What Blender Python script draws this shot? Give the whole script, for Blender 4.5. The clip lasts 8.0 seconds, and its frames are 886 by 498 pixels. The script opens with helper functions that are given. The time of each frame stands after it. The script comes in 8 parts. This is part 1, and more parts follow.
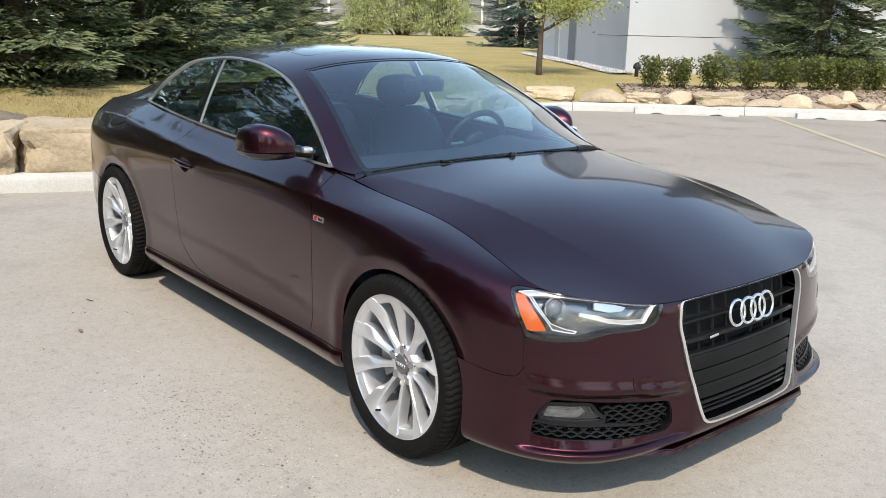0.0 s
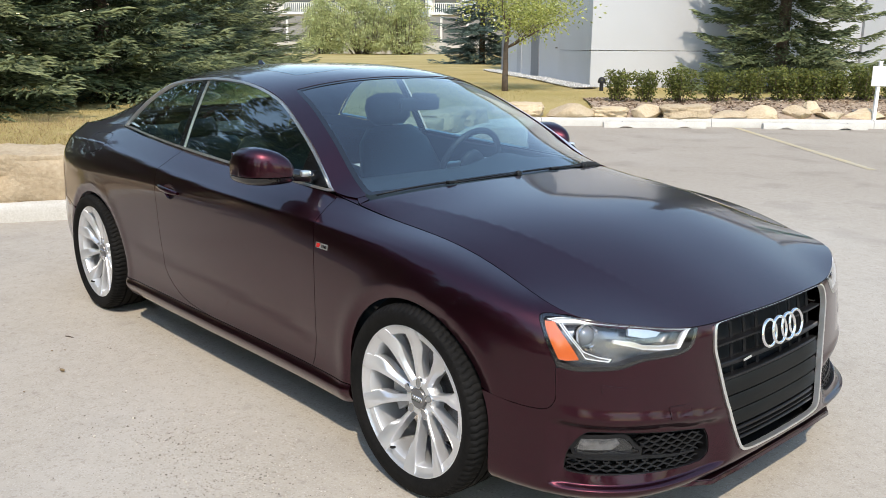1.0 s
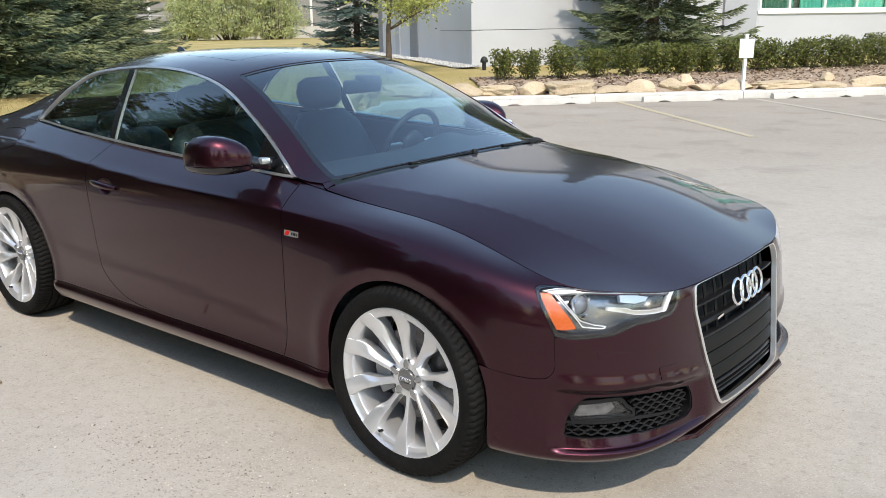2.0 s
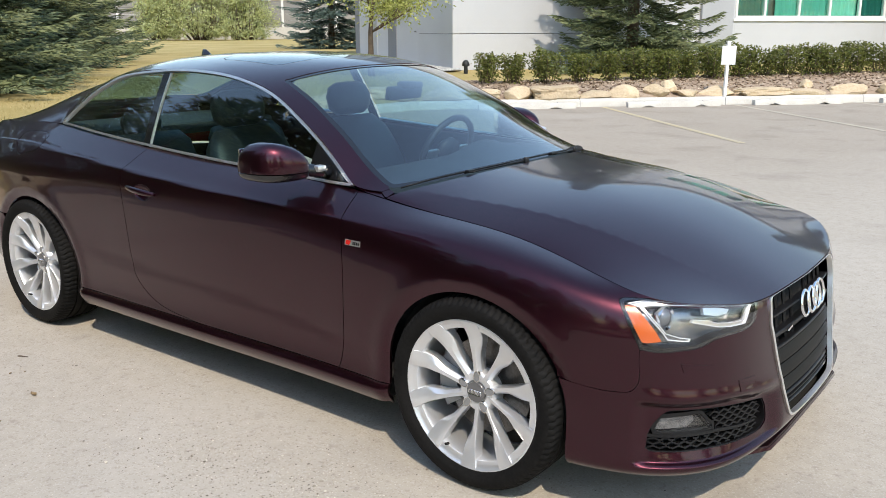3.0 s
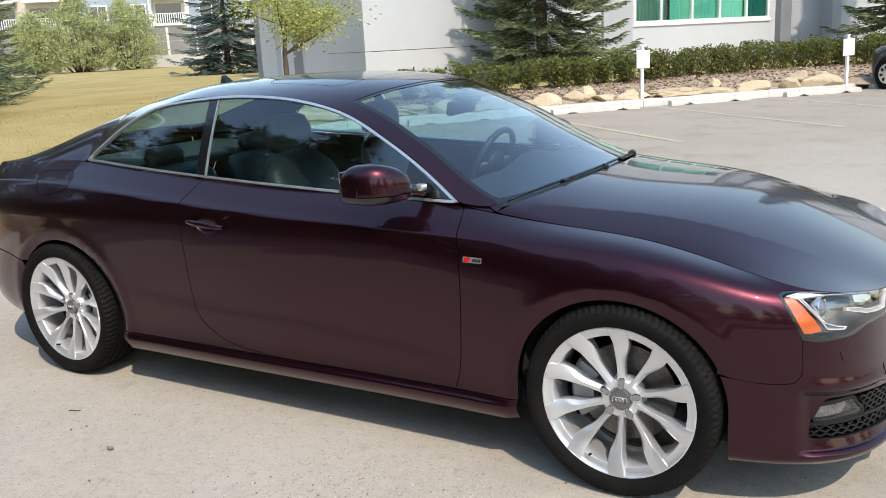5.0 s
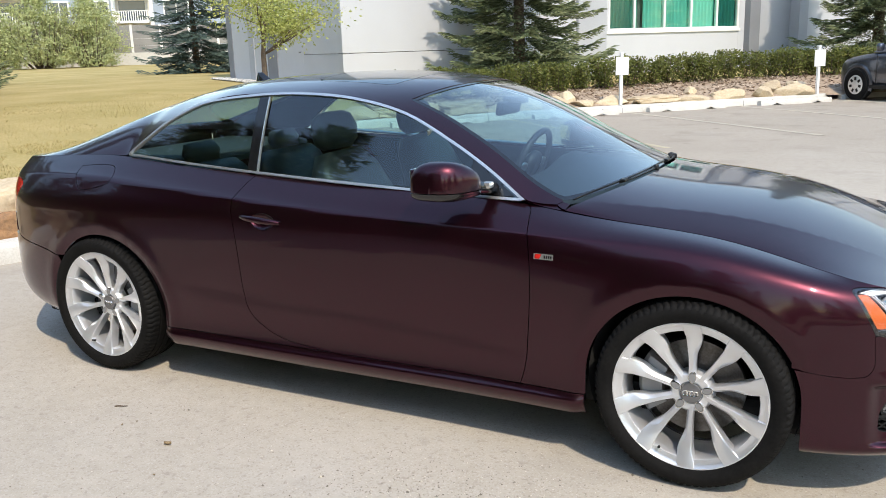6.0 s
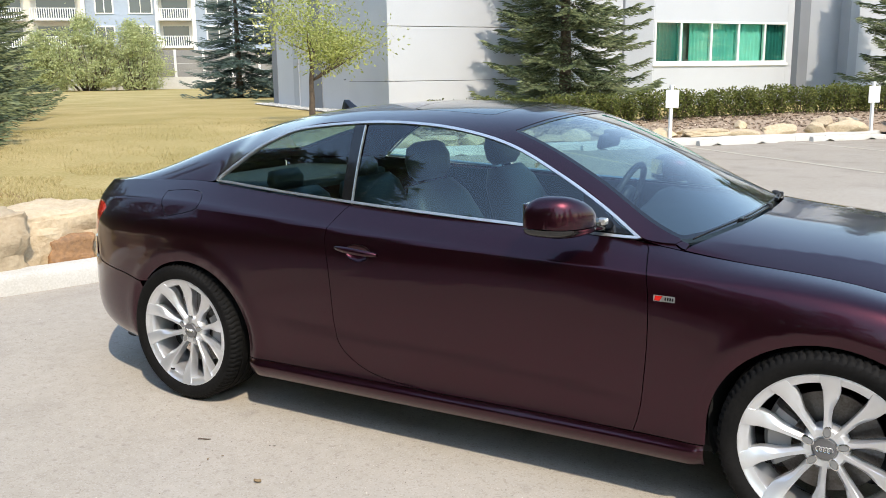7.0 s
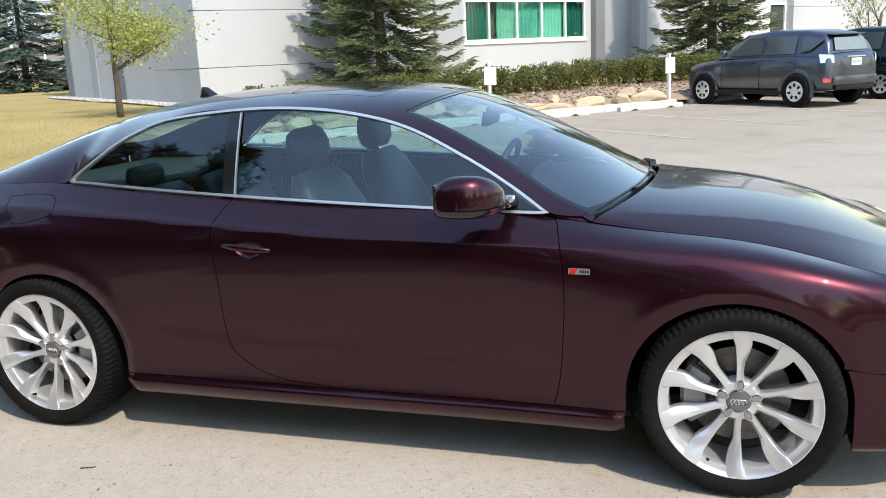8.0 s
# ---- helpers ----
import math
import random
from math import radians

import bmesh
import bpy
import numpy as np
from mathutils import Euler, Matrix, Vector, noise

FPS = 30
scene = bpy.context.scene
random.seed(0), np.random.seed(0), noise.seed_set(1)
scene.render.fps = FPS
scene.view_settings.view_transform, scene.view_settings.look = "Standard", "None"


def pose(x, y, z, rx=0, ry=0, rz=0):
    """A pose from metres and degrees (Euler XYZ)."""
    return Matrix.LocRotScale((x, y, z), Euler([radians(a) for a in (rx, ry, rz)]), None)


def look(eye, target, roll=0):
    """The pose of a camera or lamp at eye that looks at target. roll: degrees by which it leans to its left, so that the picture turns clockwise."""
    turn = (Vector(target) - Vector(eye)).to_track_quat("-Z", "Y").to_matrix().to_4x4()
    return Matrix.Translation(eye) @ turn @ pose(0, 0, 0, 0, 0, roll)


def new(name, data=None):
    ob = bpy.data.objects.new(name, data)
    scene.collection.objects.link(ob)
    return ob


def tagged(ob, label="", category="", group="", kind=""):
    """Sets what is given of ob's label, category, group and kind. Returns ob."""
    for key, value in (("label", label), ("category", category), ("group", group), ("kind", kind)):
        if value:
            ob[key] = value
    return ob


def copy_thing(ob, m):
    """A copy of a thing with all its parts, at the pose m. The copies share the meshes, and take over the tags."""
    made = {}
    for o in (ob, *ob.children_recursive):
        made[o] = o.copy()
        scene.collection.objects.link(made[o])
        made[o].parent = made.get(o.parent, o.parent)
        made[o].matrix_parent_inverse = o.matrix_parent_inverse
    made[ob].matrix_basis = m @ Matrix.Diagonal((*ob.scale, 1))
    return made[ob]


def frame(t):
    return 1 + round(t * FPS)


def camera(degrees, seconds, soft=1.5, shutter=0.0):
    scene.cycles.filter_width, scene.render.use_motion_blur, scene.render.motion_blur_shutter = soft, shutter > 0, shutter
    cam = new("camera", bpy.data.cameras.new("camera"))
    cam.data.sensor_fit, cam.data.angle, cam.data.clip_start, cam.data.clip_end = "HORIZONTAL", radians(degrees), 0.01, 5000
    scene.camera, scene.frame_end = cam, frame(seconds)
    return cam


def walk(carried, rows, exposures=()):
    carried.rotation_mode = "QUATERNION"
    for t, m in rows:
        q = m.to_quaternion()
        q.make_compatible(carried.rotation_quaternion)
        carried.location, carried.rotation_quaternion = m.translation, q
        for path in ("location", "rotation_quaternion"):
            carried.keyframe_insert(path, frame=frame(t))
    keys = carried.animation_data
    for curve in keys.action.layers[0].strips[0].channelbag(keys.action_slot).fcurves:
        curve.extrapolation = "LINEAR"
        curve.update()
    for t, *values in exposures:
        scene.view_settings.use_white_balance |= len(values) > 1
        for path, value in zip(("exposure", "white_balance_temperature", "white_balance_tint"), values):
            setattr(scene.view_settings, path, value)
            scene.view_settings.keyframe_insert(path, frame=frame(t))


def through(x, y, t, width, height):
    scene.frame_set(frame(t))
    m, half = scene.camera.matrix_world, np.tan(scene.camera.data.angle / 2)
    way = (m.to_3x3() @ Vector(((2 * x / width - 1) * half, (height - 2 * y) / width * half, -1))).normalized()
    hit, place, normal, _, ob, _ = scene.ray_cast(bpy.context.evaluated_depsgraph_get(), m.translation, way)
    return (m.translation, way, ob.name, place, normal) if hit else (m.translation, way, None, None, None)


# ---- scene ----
cam = camera(54.6, 8.0, soft=0.5)
PATH = [
    (0, (3.621, -2.54, 1.464), (2.123, -1.313, 0.965), 1.4),
    (0.5, (3.537, -2.557, 1.455), (2.061, -1.296, 0.973), 2.9),
    (1, (3.392, -2.571, 1.452), (1.941, -1.274, 0.993), 0.4),
    (1.5, (3.296, -2.653, 1.448), (1.9, -1.3, 0.979), 2.4),
    (1.7, (3.253, -2.72, 1.443), (1.927, -1.305, 0.953), 0.7),
    (2.8, (2.92, -2.95, 1.459), (1.746, -1.409, 0.96), -1.1),
    (3, (2.879, -2.98, 1.463), (1.69, -1.45, 0.97), -0.2),
    (3.5, (2.742, -3.061, 1.455), (1.679, -1.442, 0.958), 0.3),
    (4, (2.546, -3.207, 1.465), (1.507, -1.589, 0.913), -1.5),
    (4.5, (2.405, -3.275, 1.463), (1.318, -1.688, 0.915), -0.1),
    (4.7, (2.335, -3.293, 1.464), (1.258, -1.686, 0.958), -1.7),
    (5.8, (1.993, -3.598, 1.48), (1.123, -1.853, 1.033), -2.6),
    (6, (1.929, -3.601, 1.47), (1.004, -1.888, 1.012), -1.8),
    (6.5, (1.792, -3.609, 1.469), (0.852, -1.902, 1.02), -0.7),
    (7, (1.621, -3.62, 1.477), (0.628, -1.929, 1.084), -0.8),
    (7.5, (1.481, -3.612, 1.464), (0.672, -1.835, 1.032), 1.3),
    (8, (1.293, -3.65, 1.474), (0.686, -1.797, 1.031), -2.6),
]
walk(cam, [(t, look(eye, target, roll)) for t, eye, target, roll in PATH], [(0, 0.83), (4.5, 0.83), (6, 0.93), (8, 0.98)])

# ---- light: clear spring day, sun ahead of the car and on its near side ----
SUN_WAY = Vector((0.60, -0.51, 0.98)).normalized()
SUN_UP = math.asin(SUN_WAY.z)
SUN_ROUND = math.atan2(SUN_WAY.x, SUN_WAY.y)
world = bpy.data.worlds.new("sky")
scene.world = world
world.use_nodes = True
sky = world.node_tree.nodes.new("ShaderNodeTexSky")
sky.sky_type = "NISHITA"
sky.sun_disc = False
sky.sun_elevation = SUN_UP
sky.sun_rotation = SUN_ROUND
sky.air_density, sky.dust_density, sky.ozone_density = 1.5, 0.6, 0.8
world.node_tree.links.new(sky.outputs[0], world.node_tree.nodes["Background"].inputs[0])
world.node_tree.nodes["Background"].inputs[1].default_value = 0.155
sun = new("sun", bpy.data.lights.new("sun", "SUN"))
sun.data.energy = 2.2
sun.data.angle = radians(0.53)
sun.data.color = (1.0, 0.875, 0.715)
sun.matrix_world = look(SUN_WAY * 60, (0, 0, 0))

# ---- building helpers ----
rng = np.random.default_rng(7)


def sharp_mesh(name, verts, faces, smooth=True):
    me = bpy.data.meshes.new(name)
    me.from_pydata([tuple(map(float, v)) for v in verts], [], [tuple(int(i) for i in f) for f in faces])
    me.update()
    if smooth:
        me.polygons.foreach_set("use_smooth", [True] * len(me.polygons))
    return me


def link_mesh(name, me, material, parent=None, label=""):
    ob = new(name, me)
    if material is not None:
        for m in material if isinstance(material, (list, tuple)) else [material]:
            me.materials.append(m)
    if parent is not None:
        ob.parent = parent
    return tagged(ob, label)


def part(name, bm, material, parent=None, label="", smooth=False, angle=None):
    """Links a bmesh as one mesh object under a thing or a part."""
    me = bpy.data.meshes.new(name)
    bm.normal_update()
    if angle is not None:
        for e in bm.edges:
            e.smooth = not (len(e.link_faces) == 2 and e.calc_face_angle(0.0) > radians(angle))
        smooth = True
    for f in bm.faces:
        f.smooth = smooth
    bm.to_mesh(me)
    bm.free()
    return link_mesh(name, me, material, parent, label)


def thing(name, label, category, at=(0, 0, 0), turn=0.0, group="", kind=""):
    ob = new(name)
    ob.empty_display_size = 0.2
    ob.matrix_basis = pose(*at, 0, 0, turn)
    return tagged(ob, label, category, group, kind)


def add_box(bm, lo, hi, bevel=0.0, m=None):
    made = bmesh.ops.create_cube(bm, size=1.0)["verts"]
    for v in made:
        v.co = Vector([lo[i] + (hi[i] - lo[i]) * (v.co[i] + 0.5) for i in range(3)])
    if bevel:
        edges = list({e for v in made for e in v.link_edges})
        made = bmesh.ops.bevel(bm, geom=edges, offset=bevel, segments=2, profile=0.6, affect="EDGES")["verts"]
    if m is not None:
        bmesh.ops.transform(bm, matrix=m, verts=list({v for v in made}))
    return made


def box(lo, hi, bevel=0.0, m=None):
    bm = bmesh.new()
    add_box(bm, lo, hi, bevel, m)
    return bm


def lathe(profile, steps, axis="y", closed=False):
    """A turned shape from (radius, along) pairs."""
    bm = bmesh.new()
    rings = []
    for k in range(steps):
        a = 2 * math.pi * k / steps
        ring = []
        for r, h in profile:
            c, s = r * math.cos(a), r * math.sin(a)
            ring.append(bm.verts.new({"y": (c, h, s), "z": (c, s, h), "x": (h, c, s)}[axis]))
        rings.append(ring)
    n = len(profile)
    for k in range(steps):
        a, b = rings[k], rings[(k + 1) % steps]
        for i in range(n if closed else n - 1):
            j = (i + 1) % n
            bm.faces.new((a[i], a[j], b[j], b[i]))
    bmesh.ops.remove_doubles(bm, verts=bm.verts, dist=1e-6)
    bmesh.ops.recalc_face_normals(bm, faces=bm.faces)
    return bm


def tube_verts(points, radii, sides):
    """Rings of a tapered tube along points; returns arrays of verts and faces."""
    pts = np.asarray(points, float)
    radii = np.broadcast_to(radii, (len(pts),))
    way = np.gradient(pts, axis=0)
    way /= np.linalg.norm(way, axis=1)[:, None] + 1e-9
    ref = np.array([0.0, 0.0, 1.0]) if abs(way[:, 2]).mean() < 0.8 else np.array([1.0, 0.0, 0.0])
    u = np.cross(way, ref)
    u /= np.linalg.norm(u, axis=1)[:, None] + 1e-9
    w = np.cross(way, u)
    ang = np.arange(sides) * 2 * np.pi / sides
    verts = pts[:, None] + radii[:, None, None] * (np.cos(ang)[None, :, None] * u[:, None] + np.sin(ang)[None, :, None] * w[:, None])
    faces = []
    for i in range(len(pts) - 1):
        for k in range(sides):
            k2 = (k + 1) % sides
            faces.append((i * sides + k, i * sides + k2, (i + 1) * sides + k2, (i + 1) * sides + k))
    faces.append(tuple(range(sides))[::-1])
    faces.append(tuple((len(pts) - 1) * sides + k for k in range(sides)))
    return verts.reshape(-1, 3), faces


def tube(points, radii, sides=8):
    verts, faces = tube_verts(points, radii, sides)
    bm = bmesh.new()
    vs = [bm.verts.new(v) for v in verts]
    for f in faces:
        bm.faces.new([vs[i] for i in f])
    bmesh.ops.recalc_face_normals(bm, faces=bm.faces)
    return bm


# ---- materials ----
def material(name, color, rough=0.6, metal=0.0, vary=None, scale=3.0, fine=60.0, bump=0.0, bump_scale=80.0,
             amount=0.5, coat=0.0, spec=0.5, trans=0.0, ior=1.5, rough_vary=0.0, random=0.0, alpha=None):
    """A surface with broad and fine variation of colour, gloss and relief, in metres."""
    mt = bpy.data.materials.new(name)
    mt.use_nodes = True
    nt = mt.node_tree
    b = nt.nodes["Principled BSDF"]
    b.inputs["Base Color"].default_value = (*color, 1)
    b.inputs["Roughness"].default_value = rough
    b.inputs["Metallic"].default_value = metal
    b.inputs["Coat Weight"].default_value = coat
    b.inputs["Coat Roughness"].default_value = 0.03
    b.inputs["Specular IOR Level"].default_value = spec
    b.inputs["Transmission Weight"].default_value = trans
    b.inputs["IOR"].default_value = ior
    where = nt.nodes.new("ShaderNodeNewGeometry").outputs["Position"]

    def grain(size, detail=5.0):
        n = nt.nodes.new("ShaderNodeTexNoise")
        n.inputs["Scale"].default_value = size
        n.inputs["Detail"].default_value = detail
        nt.links.new(where, n.inputs["Vector"])
        return n.outputs[0]

    if vary is not None:
        mix = nt.nodes.new("ShaderNodeMix")
        mix.data_type = "RGBA"
        mix.inputs[6].default_value = (*color, 1)
        mix.inputs[7].default_value = (*vary, 1)
        add = nt.nodes.new("ShaderNodeMath")
        add.operation = "ADD"
        nt.links.new(grain(scale), add.inputs[0])
        nt.links.new(grain(fine, 3.0), add.inputs[1])
        rg = nt.nodes.new("ShaderNodeMapRange")
        rg.inputs[1].default_value, rg.inputs[2].default_value = 1.0 - amount * 0.5, 1.0 + amount * 0.5
        nt.links.new(add.outputs[0], rg.inputs[0])
        nt.links.new(rg.outputs[0], mix.inputs[0])
        out = mix.outputs[2]
        if random:
            info = nt.nodes.new("ShaderNodeObjectInfo")
            hsv = nt.nodes.new("ShaderNodeHueSaturation")
            r2 = nt.nodes.new("ShaderNodeMapRange")
            r2.inputs[3].default_value, r2.inputs[4].default_value = 1.0 - random, 1.0 + random
            nt.links.new(info.outputs["Random"], r2.inputs[0])
            nt.links.new(r2.outputs[0], hsv.inputs["Value"])
            nt.links.new(out, hsv.inputs["Color"])
            out = hsv.outputs[0]
        nt.links.new(out, b.inputs["Base Color"])
    if rough_vary:
        rr = nt.nodes.new("ShaderNodeMapRange")
        rr.inputs[1].default_value, rr.inputs[2].default_value = 0.3, 0.7
        rr.inputs[3].default_value, rr.inputs[4].default_value = max(0.0, rough - rough_vary), min(1.0, rough + rough_vary)
        nt.links.new(grain(scale * 1.7), rr.inputs[0])
        nt.links.new(rr.outputs[0], b.inputs["Roughness"])
    if bump:
        bp = nt.nodes.new("ShaderNodeBump")
        bp.inputs["Strength"].default_value = min(1.0, bump)
        bp.inputs["Distance"].default_value = 0.4 / bump_scale
        nt.links.new(grain(bump_scale, 6.0), bp.inputs["Height"])
        nt.links.new(bp.outputs[0], b.inputs["Normal"])
    return mt


def leaf_material(name, dark, light, rough=0.55, through=0.25):
    """Foliage whose clumps differ from one another, with light passing through."""
    mt = bpy.data.materials.new(name)
    mt.use_nodes = True
    nt = mt.node_tree
    b = nt.nodes["Principled BSDF"]
    geo = nt.nodes.new("ShaderNodeNewGeometry")
    ramp = nt.nodes.new("ShaderNodeMix")
    ramp.data_type = "RGBA"
    ramp.inputs[6].default_value, ramp.inputs[7].default_value = (*dark, 1), (*light, 1)
    nt.links.new(geo.outputs["Random Per Island"], ramp.inputs[0])
    nt.links.new(ramp.outputs[2], b.inputs["Base Color"])
    b.inputs["Roughness"].default_value = rough
    b.inputs["Specular IOR Level"].default_value = 0.3
    tr = nt.nodes.new("ShaderNodeBsdfTranslucent")
    nt.links.new(ramp.outputs[2], tr.inputs[0])
    mx = nt.nodes.new("ShaderNodeMixShader")
    mx.inputs[0].default_value = through
    nt.links.new(b.outputs[0], mx.inputs[1])
    nt.links.new(tr.outputs[0], mx.inputs[2])
    nt.links.new(mx.outputs[0], nt.nodes["Material Output"].inputs[0])
    return mt


def clear_glass(name, tint, rough=0.0, see=0.7, haze=0.0, mirror=0.08):
    """Thin tinted pane: looks through by its tint, and mirrors by its angle."""
    mt = bpy.data.materials.new(name)
    mt.use_nodes = True
    nt = mt.node_tree
    nt.nodes.remove(nt.nodes["Principled BSDF"])
    out = nt.nodes["Material Output"]
    tr = nt.nodes.new("ShaderNodeBsdfTransparent")
    tr.inputs[0].default_value = (*[c * see for c in tint], 1)
    gl = nt.nodes.new("ShaderNodeBsdfGlossy")
    gl.inputs["Color"].default_value = (1, 1, 1, 1)
    gl.inputs["Roughness"].default_value = rough
    lw = nt.nodes.new("ShaderNodeLayerWeight")
    lw.inputs[0].default_value = 0.5
    pw = nt.nodes.new("ShaderNodeMath")
    pw.operation = "POWER"
    pw.inputs[1].default_value = 2.8
    nt.links.new(lw.outputs["Facing"], pw.inputs[0])
    body = tr.outputs[0]
    if haze:
        df = nt.nodes.new("ShaderNodeBsdfDiffuse")
        df.inputs[0].default_value = (0.75, 0.77, 0.78, 1)
        mh = nt.nodes.new("ShaderNodeMixShader")
        mh.inputs[0].default_value = haze
        nt.links.new(body, mh.inputs[1])
        nt.links.new(df.outputs[0], mh.inputs[2])
        body = mh.outputs[0]
    mul = nt.nodes.new("ShaderNodeMath")
    mul.operation = "MULTIPLY_ADD"
    mul.inputs[1].default_value, mul.inputs[2].default_value = 1.0 - mirror, mirror
    nt.links.new(pw.outputs[0], mul.inputs[0])
    mx = nt.nodes.new("ShaderNodeMixShader")
    nt.links.new(mul.outputs[0], mx.inputs[0])
    nt.links.new(body, mx.inputs[1])
    nt.links.new(gl.outputs[0], mx.inputs[2])
    nt.links.new(mx.outputs[0], out.inputs[0])
    return mt


def concrete_lot(name):
    """Sandy exposed concrete: broad stains, mottling, pale and dark grains, hairline dirt."""
    mt = material(name, (0.460, 0.419, 0.358), 0.9, vary=(0.381, 0.344, 0.286), scale=0.55, fine=14.0, bump=0.6, bump_scale=150.0, amount=0.75, spec=0.1)
    nt = mt.node_tree
    b = nt.nodes["Principled BSDF"]
    old = b.inputs["Base Color"].links[0].from_socket
    where = nt.nodes.new("ShaderNodeNewGeometry").outputs["Position"]

    def layer(under, size, detail, lo, hi, color, most, kind="noise"):
        if kind == "noise":
            n = nt.nodes.new("ShaderNodeTexNoise")
            n.inputs["Scale"].default_value = size
            n.inputs["Detail"].default_value = detail
            out = n.outputs[0]
        else:
            n = nt.nodes.new("ShaderNodeTexVoronoi")
            n.inputs["Scale"].default_value = size
            sep = nt.nodes.new("ShaderNodeSeparateColor")
            nt.links.new(n.outputs["Color"], sep.inputs[0])
            out = sep.outputs[0]
        nt.links.new(where, n.inputs["Vector"])
        rg = nt.nodes.new("ShaderNodeMapRange")
        rg.inputs[1].default_value, rg.inputs[2].default_value, rg.inputs[4].default_value = lo, hi, most
        nt.links.new(out, rg.inputs[0])
        mx = nt.nodes.new("ShaderNodeMix")
        mx.data_type = "RGBA"
        mx.inputs[7].default_value = (*color, 1)
        nt.links.new(rg.outputs[0], mx.inputs[0])
        nt.links.new(under, mx.inputs[6])
        return mx.outputs[2]

    c = layer(old, 1.3, 9.0, 0.54, 0.68, (0.316, 0.284, 0.239), 0.62)          # water stains
    c = layer(c, 0.35, 6.0, 0.55, 0.70, (0.502, 0.470, 0.420), 0.5)            # bleached patches
    c = layer(c, 2.7, 7.0, 0.66, 0.74, (0.233, 0.205, 0.172), 0.5)             # dark smears
    c = layer(c, 150.0, 2.0, 0.84, 0.90, (0.251, 0.223, 0.181), 0.30, "grain")   # dark grains
    c = layer(c, 210.0, 2.0, 0.86, 0.90, (0.595, 0.563, 0.516), 0.24, "grain")   # pale grains
    c = layer(c, 30.0, 4.0, 0.60, 0.68, (0.270, 0.237, 0.201), 0.45)           # grit drifts
    # towards the marked bays the colour turns browner and darker
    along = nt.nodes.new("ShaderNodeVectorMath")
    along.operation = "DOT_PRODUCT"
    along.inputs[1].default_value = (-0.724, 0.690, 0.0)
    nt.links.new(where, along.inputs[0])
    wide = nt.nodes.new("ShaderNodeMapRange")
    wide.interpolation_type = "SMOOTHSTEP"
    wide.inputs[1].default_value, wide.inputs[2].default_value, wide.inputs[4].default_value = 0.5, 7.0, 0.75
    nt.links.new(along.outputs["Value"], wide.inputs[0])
    far_tone = nt.nodes.new("ShaderNodeMix")
    far_tone.data_type = "RGBA"
    far_tone.blend_type = "MULTIPLY"
    far_tone.inputs[7].default_value = (0.80, 0.765, 0.735, 1)
    nt.links.new(wide.outputs[0], far_tone.inputs[0])
    nt.links.new(c, far_tone.inputs[6])
    c = far_tone.outputs[2]
    nt.links.new(c, b.inputs["Base Color"])
    return mt


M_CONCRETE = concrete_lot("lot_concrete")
M_KERB = material("kerb_concrete", (0.60, 0.585, 0.54), 0.85, vary=(0.48, 0.46, 0.41), scale=2.5, fine=70.0, bump=0.4, bump_scale=120.0, spec=0.25)
M_STOP = material("wheel_stop_concrete", (0.62, 0.60, 0.55), 0.85, vary=(0.47, 0.45, 0.41), scale=3.5, fine=70.0, bump=0.4, bump_scale=120.0, spec=0.25)
M_LAWN = material("lawn_spring", (0.48, 0.375, 0.18), 0.95, vary=(0.28, 0.235, 0.08), scale=0.5, fine=22.0, bump=1.0, bump_scale=45.0, amount=0.7, spec=0.1)
M_MULCH = material("bark_mulch", (0.24, 0.17, 0.115), 0.95, vary=(0.46, 0.37, 0.28), scale=9.0, fine=70.0, bump=1.0, bump_scale=40.0, amount=0.5, spec=0.1)
M_ROCK = material("sandstone", (0.61, 0.50, 0.345), 0.9, vary=(0.42, 0.325, 0.21), scale=2.6, fine=24.0, bump=1.0, bump_scale=22.0, amount=0.8, spec=0.2, random=0.14)
M_ROCK_RUST = material("rusty_sandstone", (0.42, 0.24, 0.12), 0.9, vary=(0.24, 0.15, 0.09), scale=4.0, fine=30.0, bump=0.9, bump_scale=22.0, amount=0.6, spec=0.2)
M_STUCCO = material("white_stucco", (0.545, 0.56, 0.59), 0.85, vary=(0.49, 0.505, 0.53), scale=0.6, fine=50.0, bump=0.25, bump_scale=150.0, amount=0.7, spec=0.25)
M_STUCCO_GREY = material("grey_stucco", (0.44, 0.455, 0.485), 0.85, vary=(0.39, 0.405, 0.435), scale=0.8, fine=50.0, bump=0.25, bump_scale=150.0, spec=0.25)
M_PILASTER = material("dark_grey_stucco", (0.24, 0.25, 0.27), 0.85, vary=(0.20, 0.21, 0.23), scale=0.8, fine=50.0, bump=0.2, bump_scale=150.0, spec=0.25)
M_GROOVE = material("joint_shadow_gap", (0.13, 0.13, 0.135), 0.9)
M_VINYL = material("white_vinyl", (0.82, 0.82, 0.80), 0.4, vary=(0.76, 0.76, 0.74), scale=2.0, fine=40.0)
M_YELLOW = material("worn_yellow_paint", (0.52, 0.42, 0.23), 0.9, vary=(0.39, 0.355, 0.29), scale=2.0, fine=34.0, amount=0.5, bump=0.3, bump_scale=160.0)
M_PALE_LINE = material("worn_pale_paint", (0.50, 0.44, 0.33), 0.9, vary=(0.38, 0.345, 0.29), scale=2.0, fine=34.0, amount=0.5, bump=0.3, bump_scale=160.0)
M_GRAVEL = material("white_gravel", (0.53, 0.525, 0.51), 0.9, vary=(0.30, 0.295, 0.285), scale=18.0, fine=60.0, bump=1.0, bump_scale=45.0)
